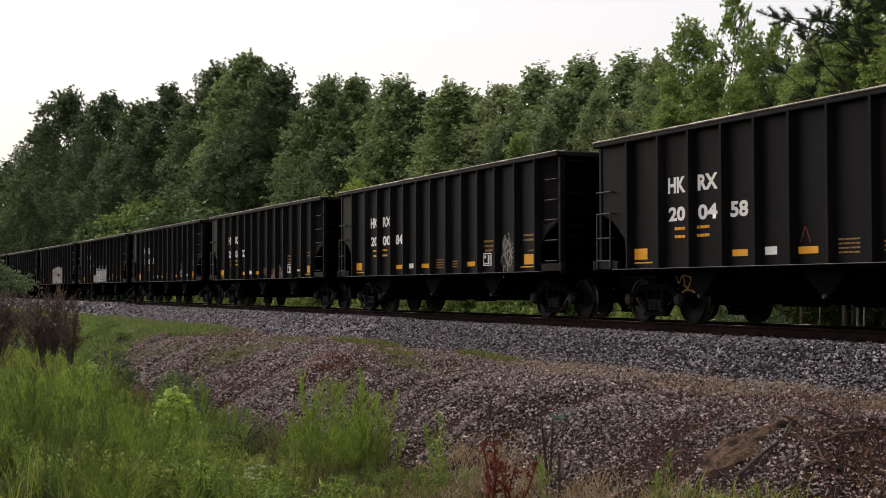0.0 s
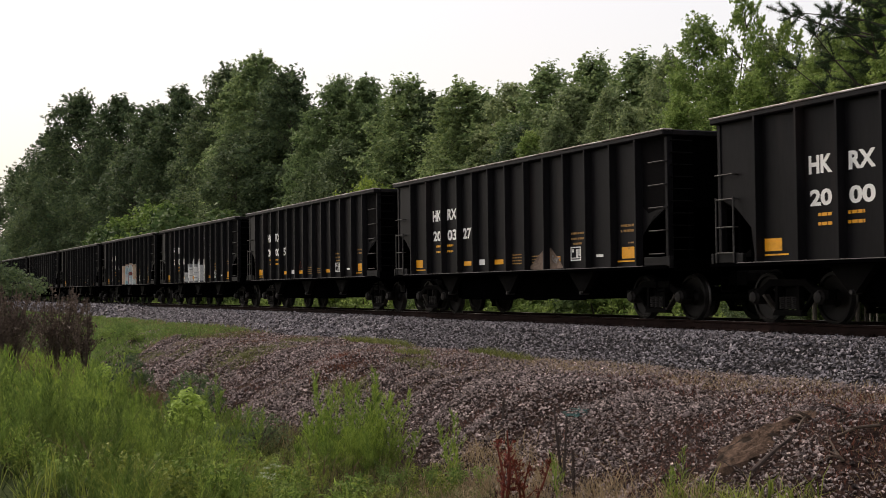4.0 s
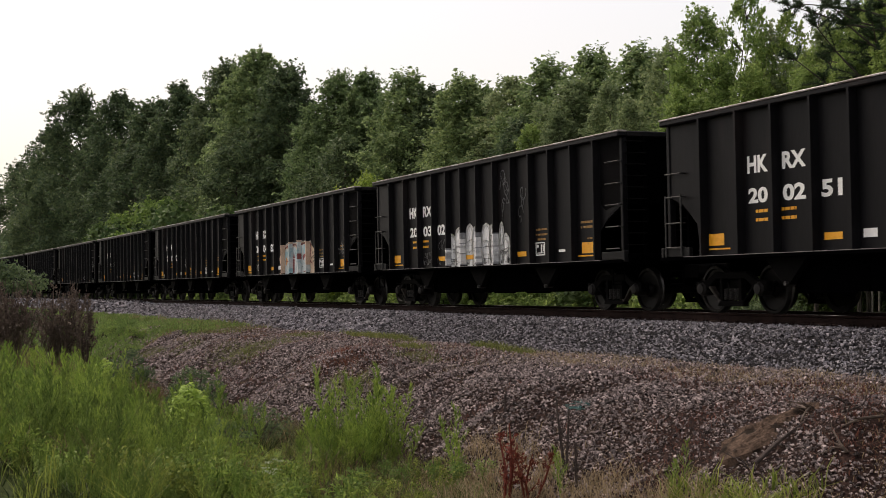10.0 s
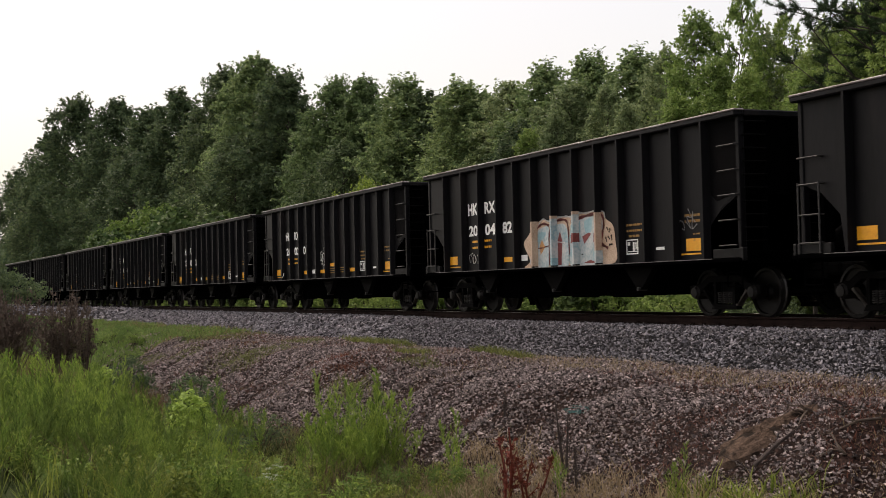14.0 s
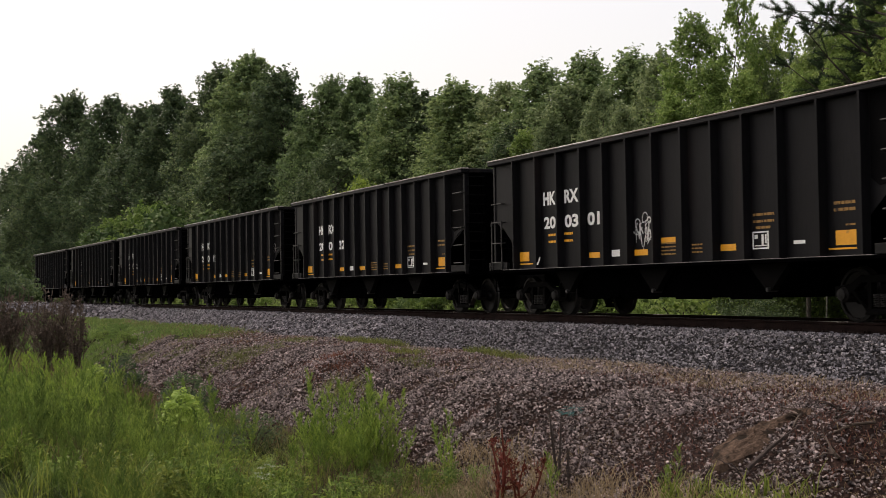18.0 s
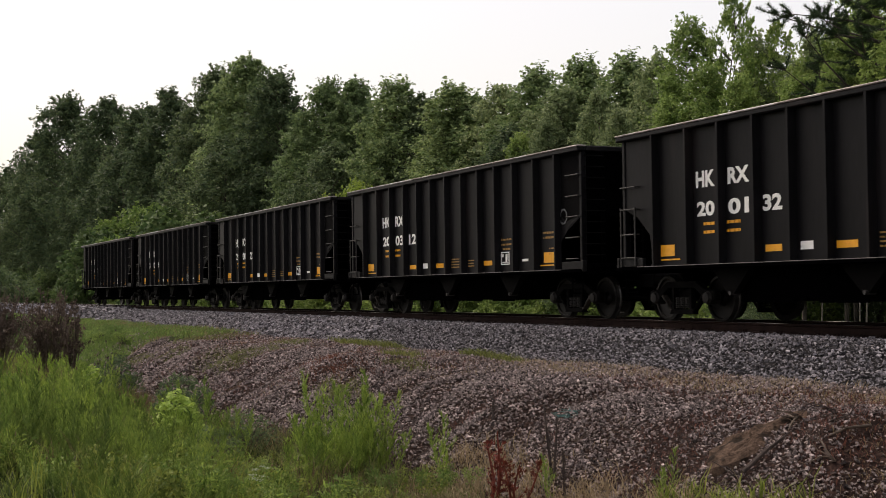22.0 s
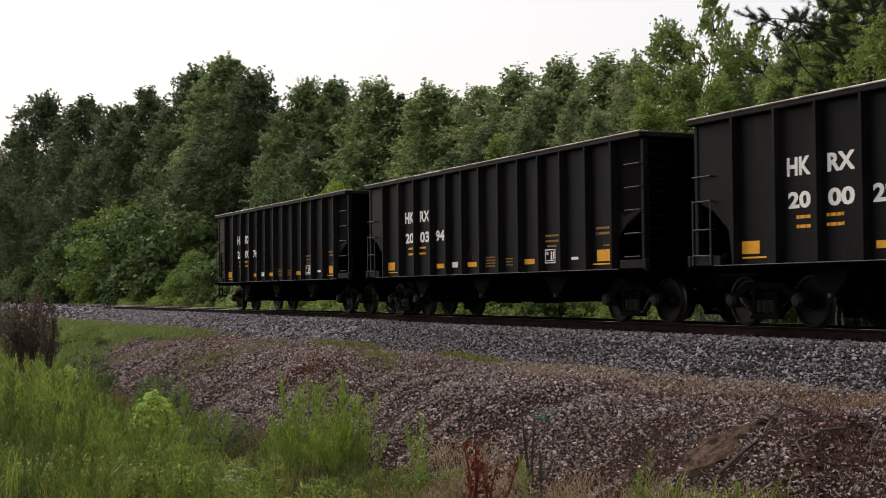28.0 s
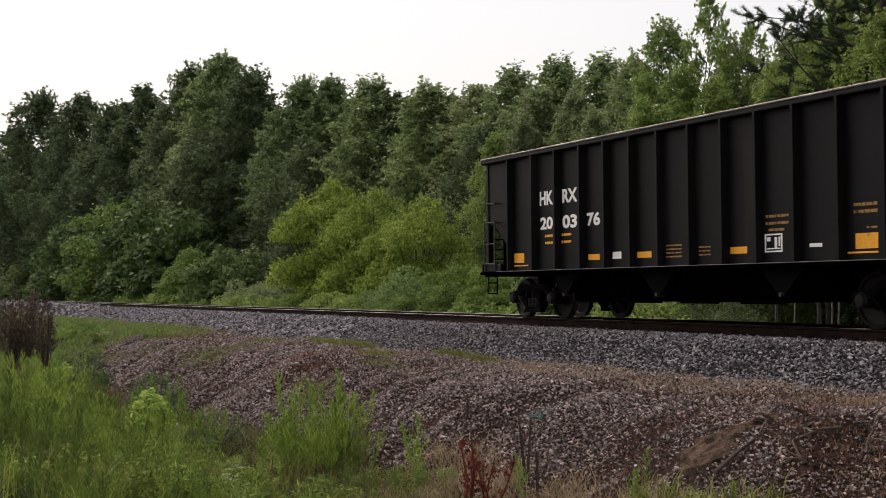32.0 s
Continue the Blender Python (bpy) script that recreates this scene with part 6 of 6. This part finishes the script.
def build_meadow():
    rng = np.random.default_rng(17)
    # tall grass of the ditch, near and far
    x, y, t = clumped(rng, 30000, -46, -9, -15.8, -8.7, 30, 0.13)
    # its dark green stands in for the shadow between the taller plants
    grass_patch("low_grass", rng, x, y, 0.14, 0.4, 0.011, 0.8, GRASS_SHADE, "dense low grass in the ditch, coloured dark as shadow filler", t)
    x, y, t = clumped(rng, 12000, -100, -46, -14, -8.8, r=0.3)
    grass_patch("tall_grass", rng, x, y, 0.3, 0.7, 0.026, 0.6, GRASS, "tall green grass further along the ditch", t)
    x, y, t = clumped(rng, 8000, -38, -11, -15.2, -9.2, 22, 0.055)
    grass_patch("tall_grass", rng, x, y, 0.3, 0.65, 0.009, 0.6, GRASS, "tall upright grass blades standing among the weeds", t)
    x, y, t = clumped(rng, 520, -25, -13, -14.6, -9.6, 10, 0.12)
    grass_patch("arching_grass", rng, x, y, 0.35, 0.65, 0.012, 1.2, GRASS, "broad arching grass blades among the weeds", t)
    x, y, t = clumped(rng, 6500, -44, -14, -15.2, -8.6, 60, 0.3)
    grass_patch("dry_stems", rng, x, y, 0.3, 0.75, 0.008, 0.7, BROWN_STEM, "brown dry stems in patches among the grass", t)
    x, y, t = clumped(rng, 3000, -46, -31, -11.6, -9.2, 40, 0.2)
    grass_patch("dry_stems", rng, x, y, 0.45, 0.95, 0.011, 0.5, BROWN_STEM, "tall brown dry stems in front of the withered bush", t)
    x, y, t = clumped(rng, 2000, -40, -18, -15.5, -8.5, 10, 0.3)
    grass_patch("dry_stems", rng, x, y, 0.25, 0.6, 0.009, 0.9, DRY, "dry straw-coloured stems among the grass", t)
    x, y, t = clumped(rng, 5200, -29, -16.5, -9.7, -8.35, 30, 0.16)
    grass_patch("rough_grass", rng, x, y, 0.12, 0.4, 0.01, 0.9, DULL_GRASS, "rough olive grass where the bank meets the ditch", t)
    # turf on the ledge below the ballast
    x, y = ground_points(rng, 20000, -112, -48, -5.4, -2.9)
    grass_patch("turf", rng, x, y, 0.08, 0.22, 0.028, 0.6, TURF, "short green turf on the ledge beside the ballast")
    x, y, t = clumped(rng, 5000, -80, -44, -5.4, -2.9, 40, 0.3)
    grass_patch("turf", rng, x, y, 0.1, 0.26, 0.02, 0.8, DULL_GRASS, "dull olive tufts in the turf of the ledge", t)
    x, y, t = clumped(rng, 2400, -70, -46, -6.6, -2.9, 40, 0.22)
    grass_patch("dry_grass", rng, x, y, 0.12, 0.32, 0.014, 0.8, DRY, "dry straw tufts in the turf of the ledge", t)
    x, y, t = clumped(rng, 9000, -100, -55, -8.9, -5.2, r=0.35)
    grass_patch("turf", rng, x, y, 0.2, 0.5, 0.025, 0.7, TURF, "rough green turf on the bank", t)
    xs, ys = [], []
    for cx, cy, rx, ry, n in ((-46.5, -7.1, 2.0, 0.5, 1000), (-43.2, -6.6, 1.0, 0.6, 500), (-38.5, -6.2, 1.5, 0.9, 1100), (-37.3, -5.4, 0.8, 0.6, 500), (-38.4, -4.2, 1.6, 0.5, 600), (-27.6, -5.0, 1.3, 0.35, 500), (-29.8, -4.2, 1.2, 0.3, 300)):
        a, r = rng.uniform(0, 6.28, n), np.sqrt(rng.uniform(0, 1, n)) * rng.uniform(0.6, 1.15, n)
        xs.append(cx + np.cos(a) * rx * r)
        ys.append(cy + np.sin(a) * ry * r)
    grass_patch("turf", rng, np.concatenate(xs), np.concatenate(ys), 0.05, 0.18, 0.014, 0.8, DULL_GRASS, "patches of green turf along the bank and the ballast's foot")
    for cx, cy, rx, ry, n, mat, label in ((-28.6, -6.3, 1.1, 0.8, 330, RUST_WEED, "rust-red withered weeds in a streak down the bank"), (-27.2, -6.7, 1.0, 0.4, 700, DULL_GRASS, "olive tufts among the stones of the bank"), (-36.6, -6.4, 1.2, 0.6, 800, DULL_GRASS, "olive tufts among the stones of the bank"), (-30.8, -5.6, 1.2, 0.7, 260, RUST_WEED, "rust-red withered weeds in a streak down the bank")):
        a, r = rng.uniform(0, 6.28, n), rng.uniform(0, 1.1, n)
        grass_patch("withered_weeds" if mat == RUST_WEED else "turf", rng, cx + np.cos(a) * rx * r, cy + np.sin(a) * ry * r, 0.06, 0.24, 0.012, 0.9, mat, label)
    for cx, cy, rx, ry, n in ((-35.6, -3.3, 1.9, 0.2, 800), (-33.2, -3.4, 1.6, 0.24, 800), (-27.2, -3.4, 1.1, 0.2, 560), (-25.7, -3.5, 1.0, 0.16, 420), (-29.6, -4.3, 1.3, 0.24, 300)):
        a, r = rng.uniform(0, 6.28, n), np.sqrt(rng.uniform(0, 1, n)) * rng.uniform(0.5, 1.15, n)
        grass_patch("turf", rng, cx + np.cos(a) * rx * r, cy + np.sin(a) * ry * r, 0.08, 0.25, 0.013, 0.7, OLIVE_TURF, "tufted olive-green turf at the ballast's foot")
    x, y, t = clumped(rng, 14000, -64, -49.5, -8.6, -5.0, 24, 0.35)
    grass_patch("turf", rng, x, y, 0.12, 0.36, 0.02, 0.8, TURF, "green turf hummock at the end of the stony bank", t)
    # dry and reddish weeds on the bank, in streaks down its slope
    for name, n, mat, h0, h1, seed, cut, label in (("dry_grass", 16000, DRY, 0.05, 0.17, 3, 0.16, "thin dry grass on the stony bank"), ("reddish_weeds", 36000, REDDISH, 0.05, 0.15, 7, 0.08, "reddish brown withered weeds on the stony bank")):
        x, y = -10.5 - 46 * rng.uniform(0, 1, n) ** 1.4, rng.uniform(-8.6, -3.3, n)
        m = np.array([streak(a + seed - 7, b) for a, b in zip(x, y)])
        x, y = x[m > cut], y[m > cut]
        grass_patch(name, rng, x, y, h0, h1, 0.009, 1.2, mat, label)
    x, y, t = clumped(rng, 4200, -25, -10.5, -4.4, -3.1, 16, 0.14)
    grass_patch("dry_straw", rng, x, y, 0.06, 0.2, 0.008, 0.9, STRAW, "dry straw along the ledge below the ballast", t)
    x, y, t = clumped(rng, 7500, -18.8, -9.5, -8.9, -7.3, 26, 0.14)
    grass_patch("dry_grass", rng, x, y, 0.15, 0.42, 0.009, 1.0, STRAW, "tangle of dry straw at the bank's foot", t)
    x, y, t = clumped(rng, 900, -13.5, -9.5, -8.2, -7.2, 18, 0.08)
    grass_patch("green_tufts", rng, x, y, 0.2, 0.42, 0.02, 0.8, GRASS, "green grass tufts at the bank's foot", t)
    # single plants
    meshes = [fennel_mesh(41, 1.3, 8), fennel_mesh(42, 1.05, 5), fennel_mesh(43, 1.45, 10), fennel_mesh(44, 0.8, 4), fennel_mesh(45, 1.2, 2)]
    fresh, deep = [tinted(p, FENNEL_FRESH) for p in meshes], [tinted(p, FENNEL_DEEP) for p in meshes]
    kinds = (meshes, fresh, deep)
    rnd = random.Random(18)
    for x, y, k, s in ((-20.6, -8.95, 2, 1.02), (-20.1, -8.7, 2, 0.95), (-19.9, -9.1, 0, 1.05), (-21.2, -9.2, 0, 0.95), (-20.6, -9.5, 1, 1.0), (-20.3, -9.0, 0, 1.2), (-20.9, -8.8, 4, 1.2), (-20.35, -8.75, 4, 1.15), (-18.2, -7.95, 4, 0.9), (-18.05, -8.1, 4, 0.62), (-24.5, -10.2, 0, 0.95), (-24.9, -10.5, 1, 1.0), (-23.8, -9.9, 1, 0.8), (-31.5, -12.2, 2, 0.8), (-30.8, -12.5, 0, 0.8), (-24.0, -12.6, 2, 0.8), (-23.4, -12.9, 0, 0.82), (-26.5, -11.9, 2, 0.9), (-27.3, -11.5, 0, 0.95), (-35, -11.3, 0, 0.8), (-15.3, -7.85, 4, 0.62), (-13.7, -7.5, 4, 0.6)):
        place_fennel(fresh[k] if -23 < x < -18 and k in (2, 4) or x < -29 else meshes[k], x, y, s * 1.08, rnd.uniform(0, 6))
    groups = [(rnd.uniform(-40, -15), rnd.uniform(-14.6, -9.8)) for k in range(26)] + [(rnd.uniform(-22, -16), rnd.uniform(-14.2, -11.5)) for k in range(8)]
    for i in range(120):
        pick = rnd.randrange(len(groups))
        gx, gy = groups[pick]
        x, y = gx + rnd.gauss(0, 0.5), max(min(gy + rnd.gauss(0, 0.35), -9.3), -15.0)
        s, turn, plumes = rnd.uniform(0.35, 0.95), rnd.uniform(0, 6), rnd.choice(kinds[(0, 2, 1, 0, 2)[pick % 5]])
        s *= 0.8 if x < -19 and y < -11.8 else 1.0
        # the sapling stands in a clearing
        if not (-25.0 < x < -20.9 and abs(y + 11.3 - 0.12 * (x + 23.4)) < 0.75):
            place_fennel(plumes, x, y, s, turn)
    for i in range(44):
        place_fennel(kinds[(0, 2, 2)[(i // 4) % 3]][i % 4], rnd.uniform(-24, -15.5) if i % 2 else rnd.uniform(-22, -14.5), rnd.uniform(-14.2, -12.2) if i % 2 else rnd.uniform(-15.0, -13.4), rnd.uniform(0.5, 0.9), rnd.uniform(0, 6))
    for i in range(34):
        place_fennel(kinds[(2, 0, 2)[i % 3]][(1, 3, 0, 4)[i % 4]], rnd.uniform(-18.5, -11.5), rnd.uniform(-15.0, -13.0), rnd.uniform(0.35, 0.62), rnd.uniform(0, 6))
    sap = sapling_mesh(71, 1.15, 0.42)
    place_weed(sap, "leafy_sapling", -24.1, -10.8, "small sapling with pale green leaves in the grass", "sapling")
    place_weed(sap, "leafy_sapling", -34.4, -10.7, "small sapling with pale green leaves in the grass", "sapling", scale=0.95, turn=2)
    weeds = [leafy_weed_mesh(72, 0.55, 0.32, 300, 0.042, LEAF_MID), leafy_weed_mesh(73, 0.75, 0.22, 200, 0.085, FENNEL, 0.22), leafy_weed_mesh(74, 0.45, 0.28, 150, 0.05, LEAF_LIGHT), leafy_weed_mesh(75, 0.55, 0.4, 300, 0.042, GRASS)]
    for i in range(210):
        x = -13.2 - 20 * rnd.random() ** 1.6
        y = rnd.uniform(-14.8, -9.4)
        place_weed(weeds[(1, 0, 1, 3, 2, 1, 3)[i % 7]], "leafy_weed", x, y, "broad-leaved green weed among the grass", "weed", "leafy weeds", rnd.uniform(0.6, 1.15), rnd.uniform(0, 6))
    for i, (x, y) in enumerate(((-18.9, -9.0), (-18.5, -8.75), (-18.1, -8.6), (-18.0, -8.25), (-17.75, -8.4), (-18.5, -8.4), (-19.3, -8.9), (-17.6, -8.05), (-18.2, -9.1), (-17.5, -8.7))):
        place_weed(weeds[(0, 3, 0, 2)[i % 4]], "leafy_weed", x, y, "broad-leaved green weed among the grass", "weed", "leafy weeds", 0.7 + 0.05 * (i % 5), i * 1.3)
    place_flower(-15.6, -11.69, 0.5, 60)
    place_flower(-15.2, -11.9, 0.42, 61)
    place_plant(twig_mesh(81, 1.2, 0.8, 3, RED_STEM, 0.026, 12, 0.035), "red_dead_weed", -16.1, -8.45, "withered rust-red weed at the bank's foot", "weed")
    place_plant(twig_mesh(82, 0.95, 0.7, 3, RED_STEM, 0.02, 10, 0.035), "red_dead_weed", -15.7, -8.3, "withered rust-red weed at the bank's foot", "weed")
    for k, (x, y, h) in enumerate(((-16.15, -7.5, 1.4), (-16.0, -7.6, 0.9), (-15.5, -7.7, 0.8), (-19.3, -6.9, 0.45))):
        place_plant(twig_mesh(84 + k, h, 0.2, 1, STALK, 0.024, 5, 0.035), "dry_stalk", x, y, "thin dark dry weed stalk", "weed", "dry stalks", turn=k)
    bush = twig_mesh(91, 3.3, 2.3, 44, DEAD, 0.02, 16, 0.055)
    place_plant(bush, "dead_bush", -47.5, -10.0, "brown withered bush beside the ditch", "bush")
    place_plant(bush, "dead_bush", -50, -11.2, "brown withered bush beside the ditch", "bush", scale=0.95, turn=2)
    place_plant(twig_mesh(92, 2.8, 1.0, 18, DEAD, 0.02, 14, 0.055), "dead_bush", -45.0, -9.5, "brown withered upright bush beside the ditch", "bush")
    plant_tree(shrub_shape(95, 4.8, 1.7, 14, 9000, 0.1, LEAF_DARK), -55, -10.9, 1.0, "leafy green shrub beside the ditch", "shrub")
    clump = shrub_shape(96, 1.1, 0.8, 9, 2600, 0.055, LEAF_DARK)
    for x, y, k in ((-31.5, -9.0, 0.95), (-30.6, -9.4, 0.75), (-39.2, -9.2, 1.1), (-24.6, -9.4, 0.7), (-35.0, -10.4, 0.9), (-22.2, -10.6, 0.6)):
        plant_tree(clump, x, y, k, "low dark green leafy weed in the ditch", "weed", "dark weeds")
    green = shrub_shape(98, 1.1, 0.9, 9, 2600, 0.06, LEAF_MID)
    for x, y, k in ((-53.6, -6.4, 0.6), (-51.4, -6.6, 0.55), (-55.6, -6.1, 0.6), (-57.5, -6.3, 0.65), (-49.4, -7.0, 0.4)):
        plant_tree(green, x, y, k, "low bushy green weed on the turf hummock", "weed", "hummock weeds")
    # fallen branches beside the mud slab
    for x0, y0, x1, y1, r, mat in ((-12.74, -6.92, -12.66, -6.4, 0.03, STALK), (-13.62, -5.72, -12.95, -6.02, 0.024, DEAD), (-12.95, -6.0, -12.72, -6.3, 0.018, DEAD), (-11.8, -5.9, -11.9, -6.4, 0.02, DEAD)):
        ends = [Vector((x, y + ty(x), ground_z(x, y) + 0.07)) for x, y in ((x0, y0), (x1, y1))]
        mid = ends[0].lerp(ends[1], 0.55) + Vector((0.02, 0.0, 0.04))
        bm = bmesh.new()
        rod(bm, ends[0] - ends[0], mid - ends[0], r, r * 0.85, 7)
        rod(bm, mid - ends[0], ends[1] - ends[0], r * 0.85, r * 0.4, 7)
        rod(bm, mid - ends[0], ends[1] - ends[0] + Vector((0.12, 0.03, 0.1)), r * 0.5, r * 0.2, 5)
        tagged(part("fallen_branch", bm, mat, None, m=Matrix.Translation(ends[0])), "broken dead branch lying on the stony bank", "branch", "fallen branches")
    # a dead root and broken twigs round the mud slab
    for k, (x, y, s) in enumerate(((-13.0, -5.9, 0.6), (-12.2, -6.1, 0.65), (-13.9, -6.9, 0.55), (-11.6, -6.6, 0.7), (-12.6, -5.7, 0.7), (-11.9, -5.6, 0.7), (-11.3, -6.0, 0.8), (-12.9, -6.9, 0.6), (-17.2, -7.0, 0.6), (-16.8, -6.8, 0.5))):
        root = place_root(x, y, s, k)
        for j in range(6):
            part("root_branch", root_mesh(97 + k * 7 + j, STALK if k % 3 else DEAD), None, root, m=pose(0, 0, 0, 0, 0, j * 61))


def build_scraps():
    """A slab of dried mud, a scrap of netting and single stones on the bank."""
    bm = bmesh.new()
    loop = smooth_loop([(-0.5, -0.2), (-0.25, -0.3), (0.1, -0.24), (0.34, -0.16), (0.45, 0.05), (0.25, 0.2), (-0.1, 0.3), (-0.42, 0.16)])
    rng = random.Random(6)
    rings = []
    for k in range(8):
        f = 1.08 if k == 0 else 1 - (k - 1) / 7
        rings.append([bm.verts.new((x * f + noise.noise((x * 9, y * 9, f)) * 0.02, y * f + noise.noise((x * 9, y * 9, f + 3)) * 0.02, -0.09 if k == 0 else 0.01 + 0.03 * (1 - f) + noise.noise((x * f * 7, y * f * 7, 2)) * 0.055 - 0.02 * (abs(noise.noise((x * f * 4, y * f * 4, 8))) < 0.04))) for x, y in loop])
    n = len(loop)
    for low, top in zip(rings, rings[1:]):
        for i in range(n):
            j = (i + 1) % n
            bm.faces.new((low[i], low[j], top[j], top[i]))
    bmesh.ops.remove_doubles(bm, verts=bm.verts, dist=0.004)
    ob = part("mud_slab", bm, MUD)
    ob.matrix_basis = Matrix.Translation((-13.3, -6.3, ground_z(-13.3, -6.3) + 0.06)) @ Matrix.Rotation(radians(27), 4, "X") @ Matrix.Rotation(radians(66), 4, "Z") @ Matrix.Diagonal((1.4, 1.35, 1.4, 1))
    tagged(ob, "cracked slab of dried tan mud on the bank", "mud slab")
    bm = bmesh.new()
    for i in range(9):
        a = [Vector((rng.uniform(-0.3, 0.3), rng.uniform(-0.15, 0.15), rng.uniform(0.0, 0.08))) for k in range(3)]
        rod(bm, a[0], a[1], 0.005, sides=4)
        rod(bm, a[1], a[2], 0.005, sides=4)
    ob = part("netting_scrap", bm, TEAL)
    ob.matrix_basis = Matrix.Translation((-17.8, -6.4, ground_z(-17.8, -6.4) + 0.03)) @ Euler((radians(25), 0, 0.4)).to_matrix().to_4x4()
    tagged(ob, "scrap of teal plastic netting caught on the bank", "netting")


CARS = [(5, "200458"), (4, "200084"), (3, "200327"), (2, "200251"), (1, "200302"), (0, "200482"), (-1, "200301"), (-2, "200132"), (-3, "200312"), (-4, "200022"), (-5, "200394"), (-6, "200376")]
TRAVEL = [-98.56, -93.54, -88.48, -83.55, -78.47, -73.29, -68.22, -63.21, -58.12, -53.03, -47.87, -42.79, -37.76, -32.64, -27.52, -22.33, -17.18, -12.09, -6.86, -1.69, 3.91, 9.73, 15.60, 21.55, 27.45, 33.28, 39.27, 45.30, 51.26, 57.28, 63.19, 69.21, 75.24]


def build_train():
    first = build_car()
    train = []
    for place, digits in CARS:
        car = first if not train else copy_thing(first, Matrix())
        train.append((place, digits, car))
    for place, digits, car in train:
        number_car(car, digits)
    paint_cars({digits: car for place, digits, car in train})
    return train


def travelled(t):
    """Where the train's reference car is at t seconds, smoothly between the whole seconds."""
    i = min(int(t), 31)
    w = t - i
    p0, p1 = TRAVEL[i], TRAVEL[i + 1]
    v0 = (TRAVEL[i + 1] - TRAVEL[i - 1]) / 2 if i else p1 - p0
    v1 = (TRAVEL[i + 2] - TRAVEL[i]) / 2 if i < 31 else p1 - p0
    return (2 * w**3 - 3 * w**2 + 1) * p0 + (w**3 - 2 * w**2 + w) * v0 + (3 * w**2 - 2 * w**3) * p1 + (w**3 - w**2) * v1


build_ground()
build_ballast()
build_bank_rocks()
build_track()
build_woods()
build_meadow()
build_scraps()
TRAIN = build_train()


def motions():
    """Every car rolls along the track, and its wheels turn."""
    turns = [(k / 10, travelled(k / 10) / WHEEL_R) for k in range(321)]
    for place, _, car in TRAIN:
        walk(car, [(k / 2, track_pose(travelled(k / 2) + place * LENGTH)) for k in range(65)])
        for wheel in [o for o in car.children_recursive if o.name.startswith("wheelset")]:
            at = wheel.matrix_basis.translation.copy()
            walk(wheel, [(t, Matrix.Translation(at) @ Matrix.Rotation(a, 4, "Y")) for t, a in turns])


motions()
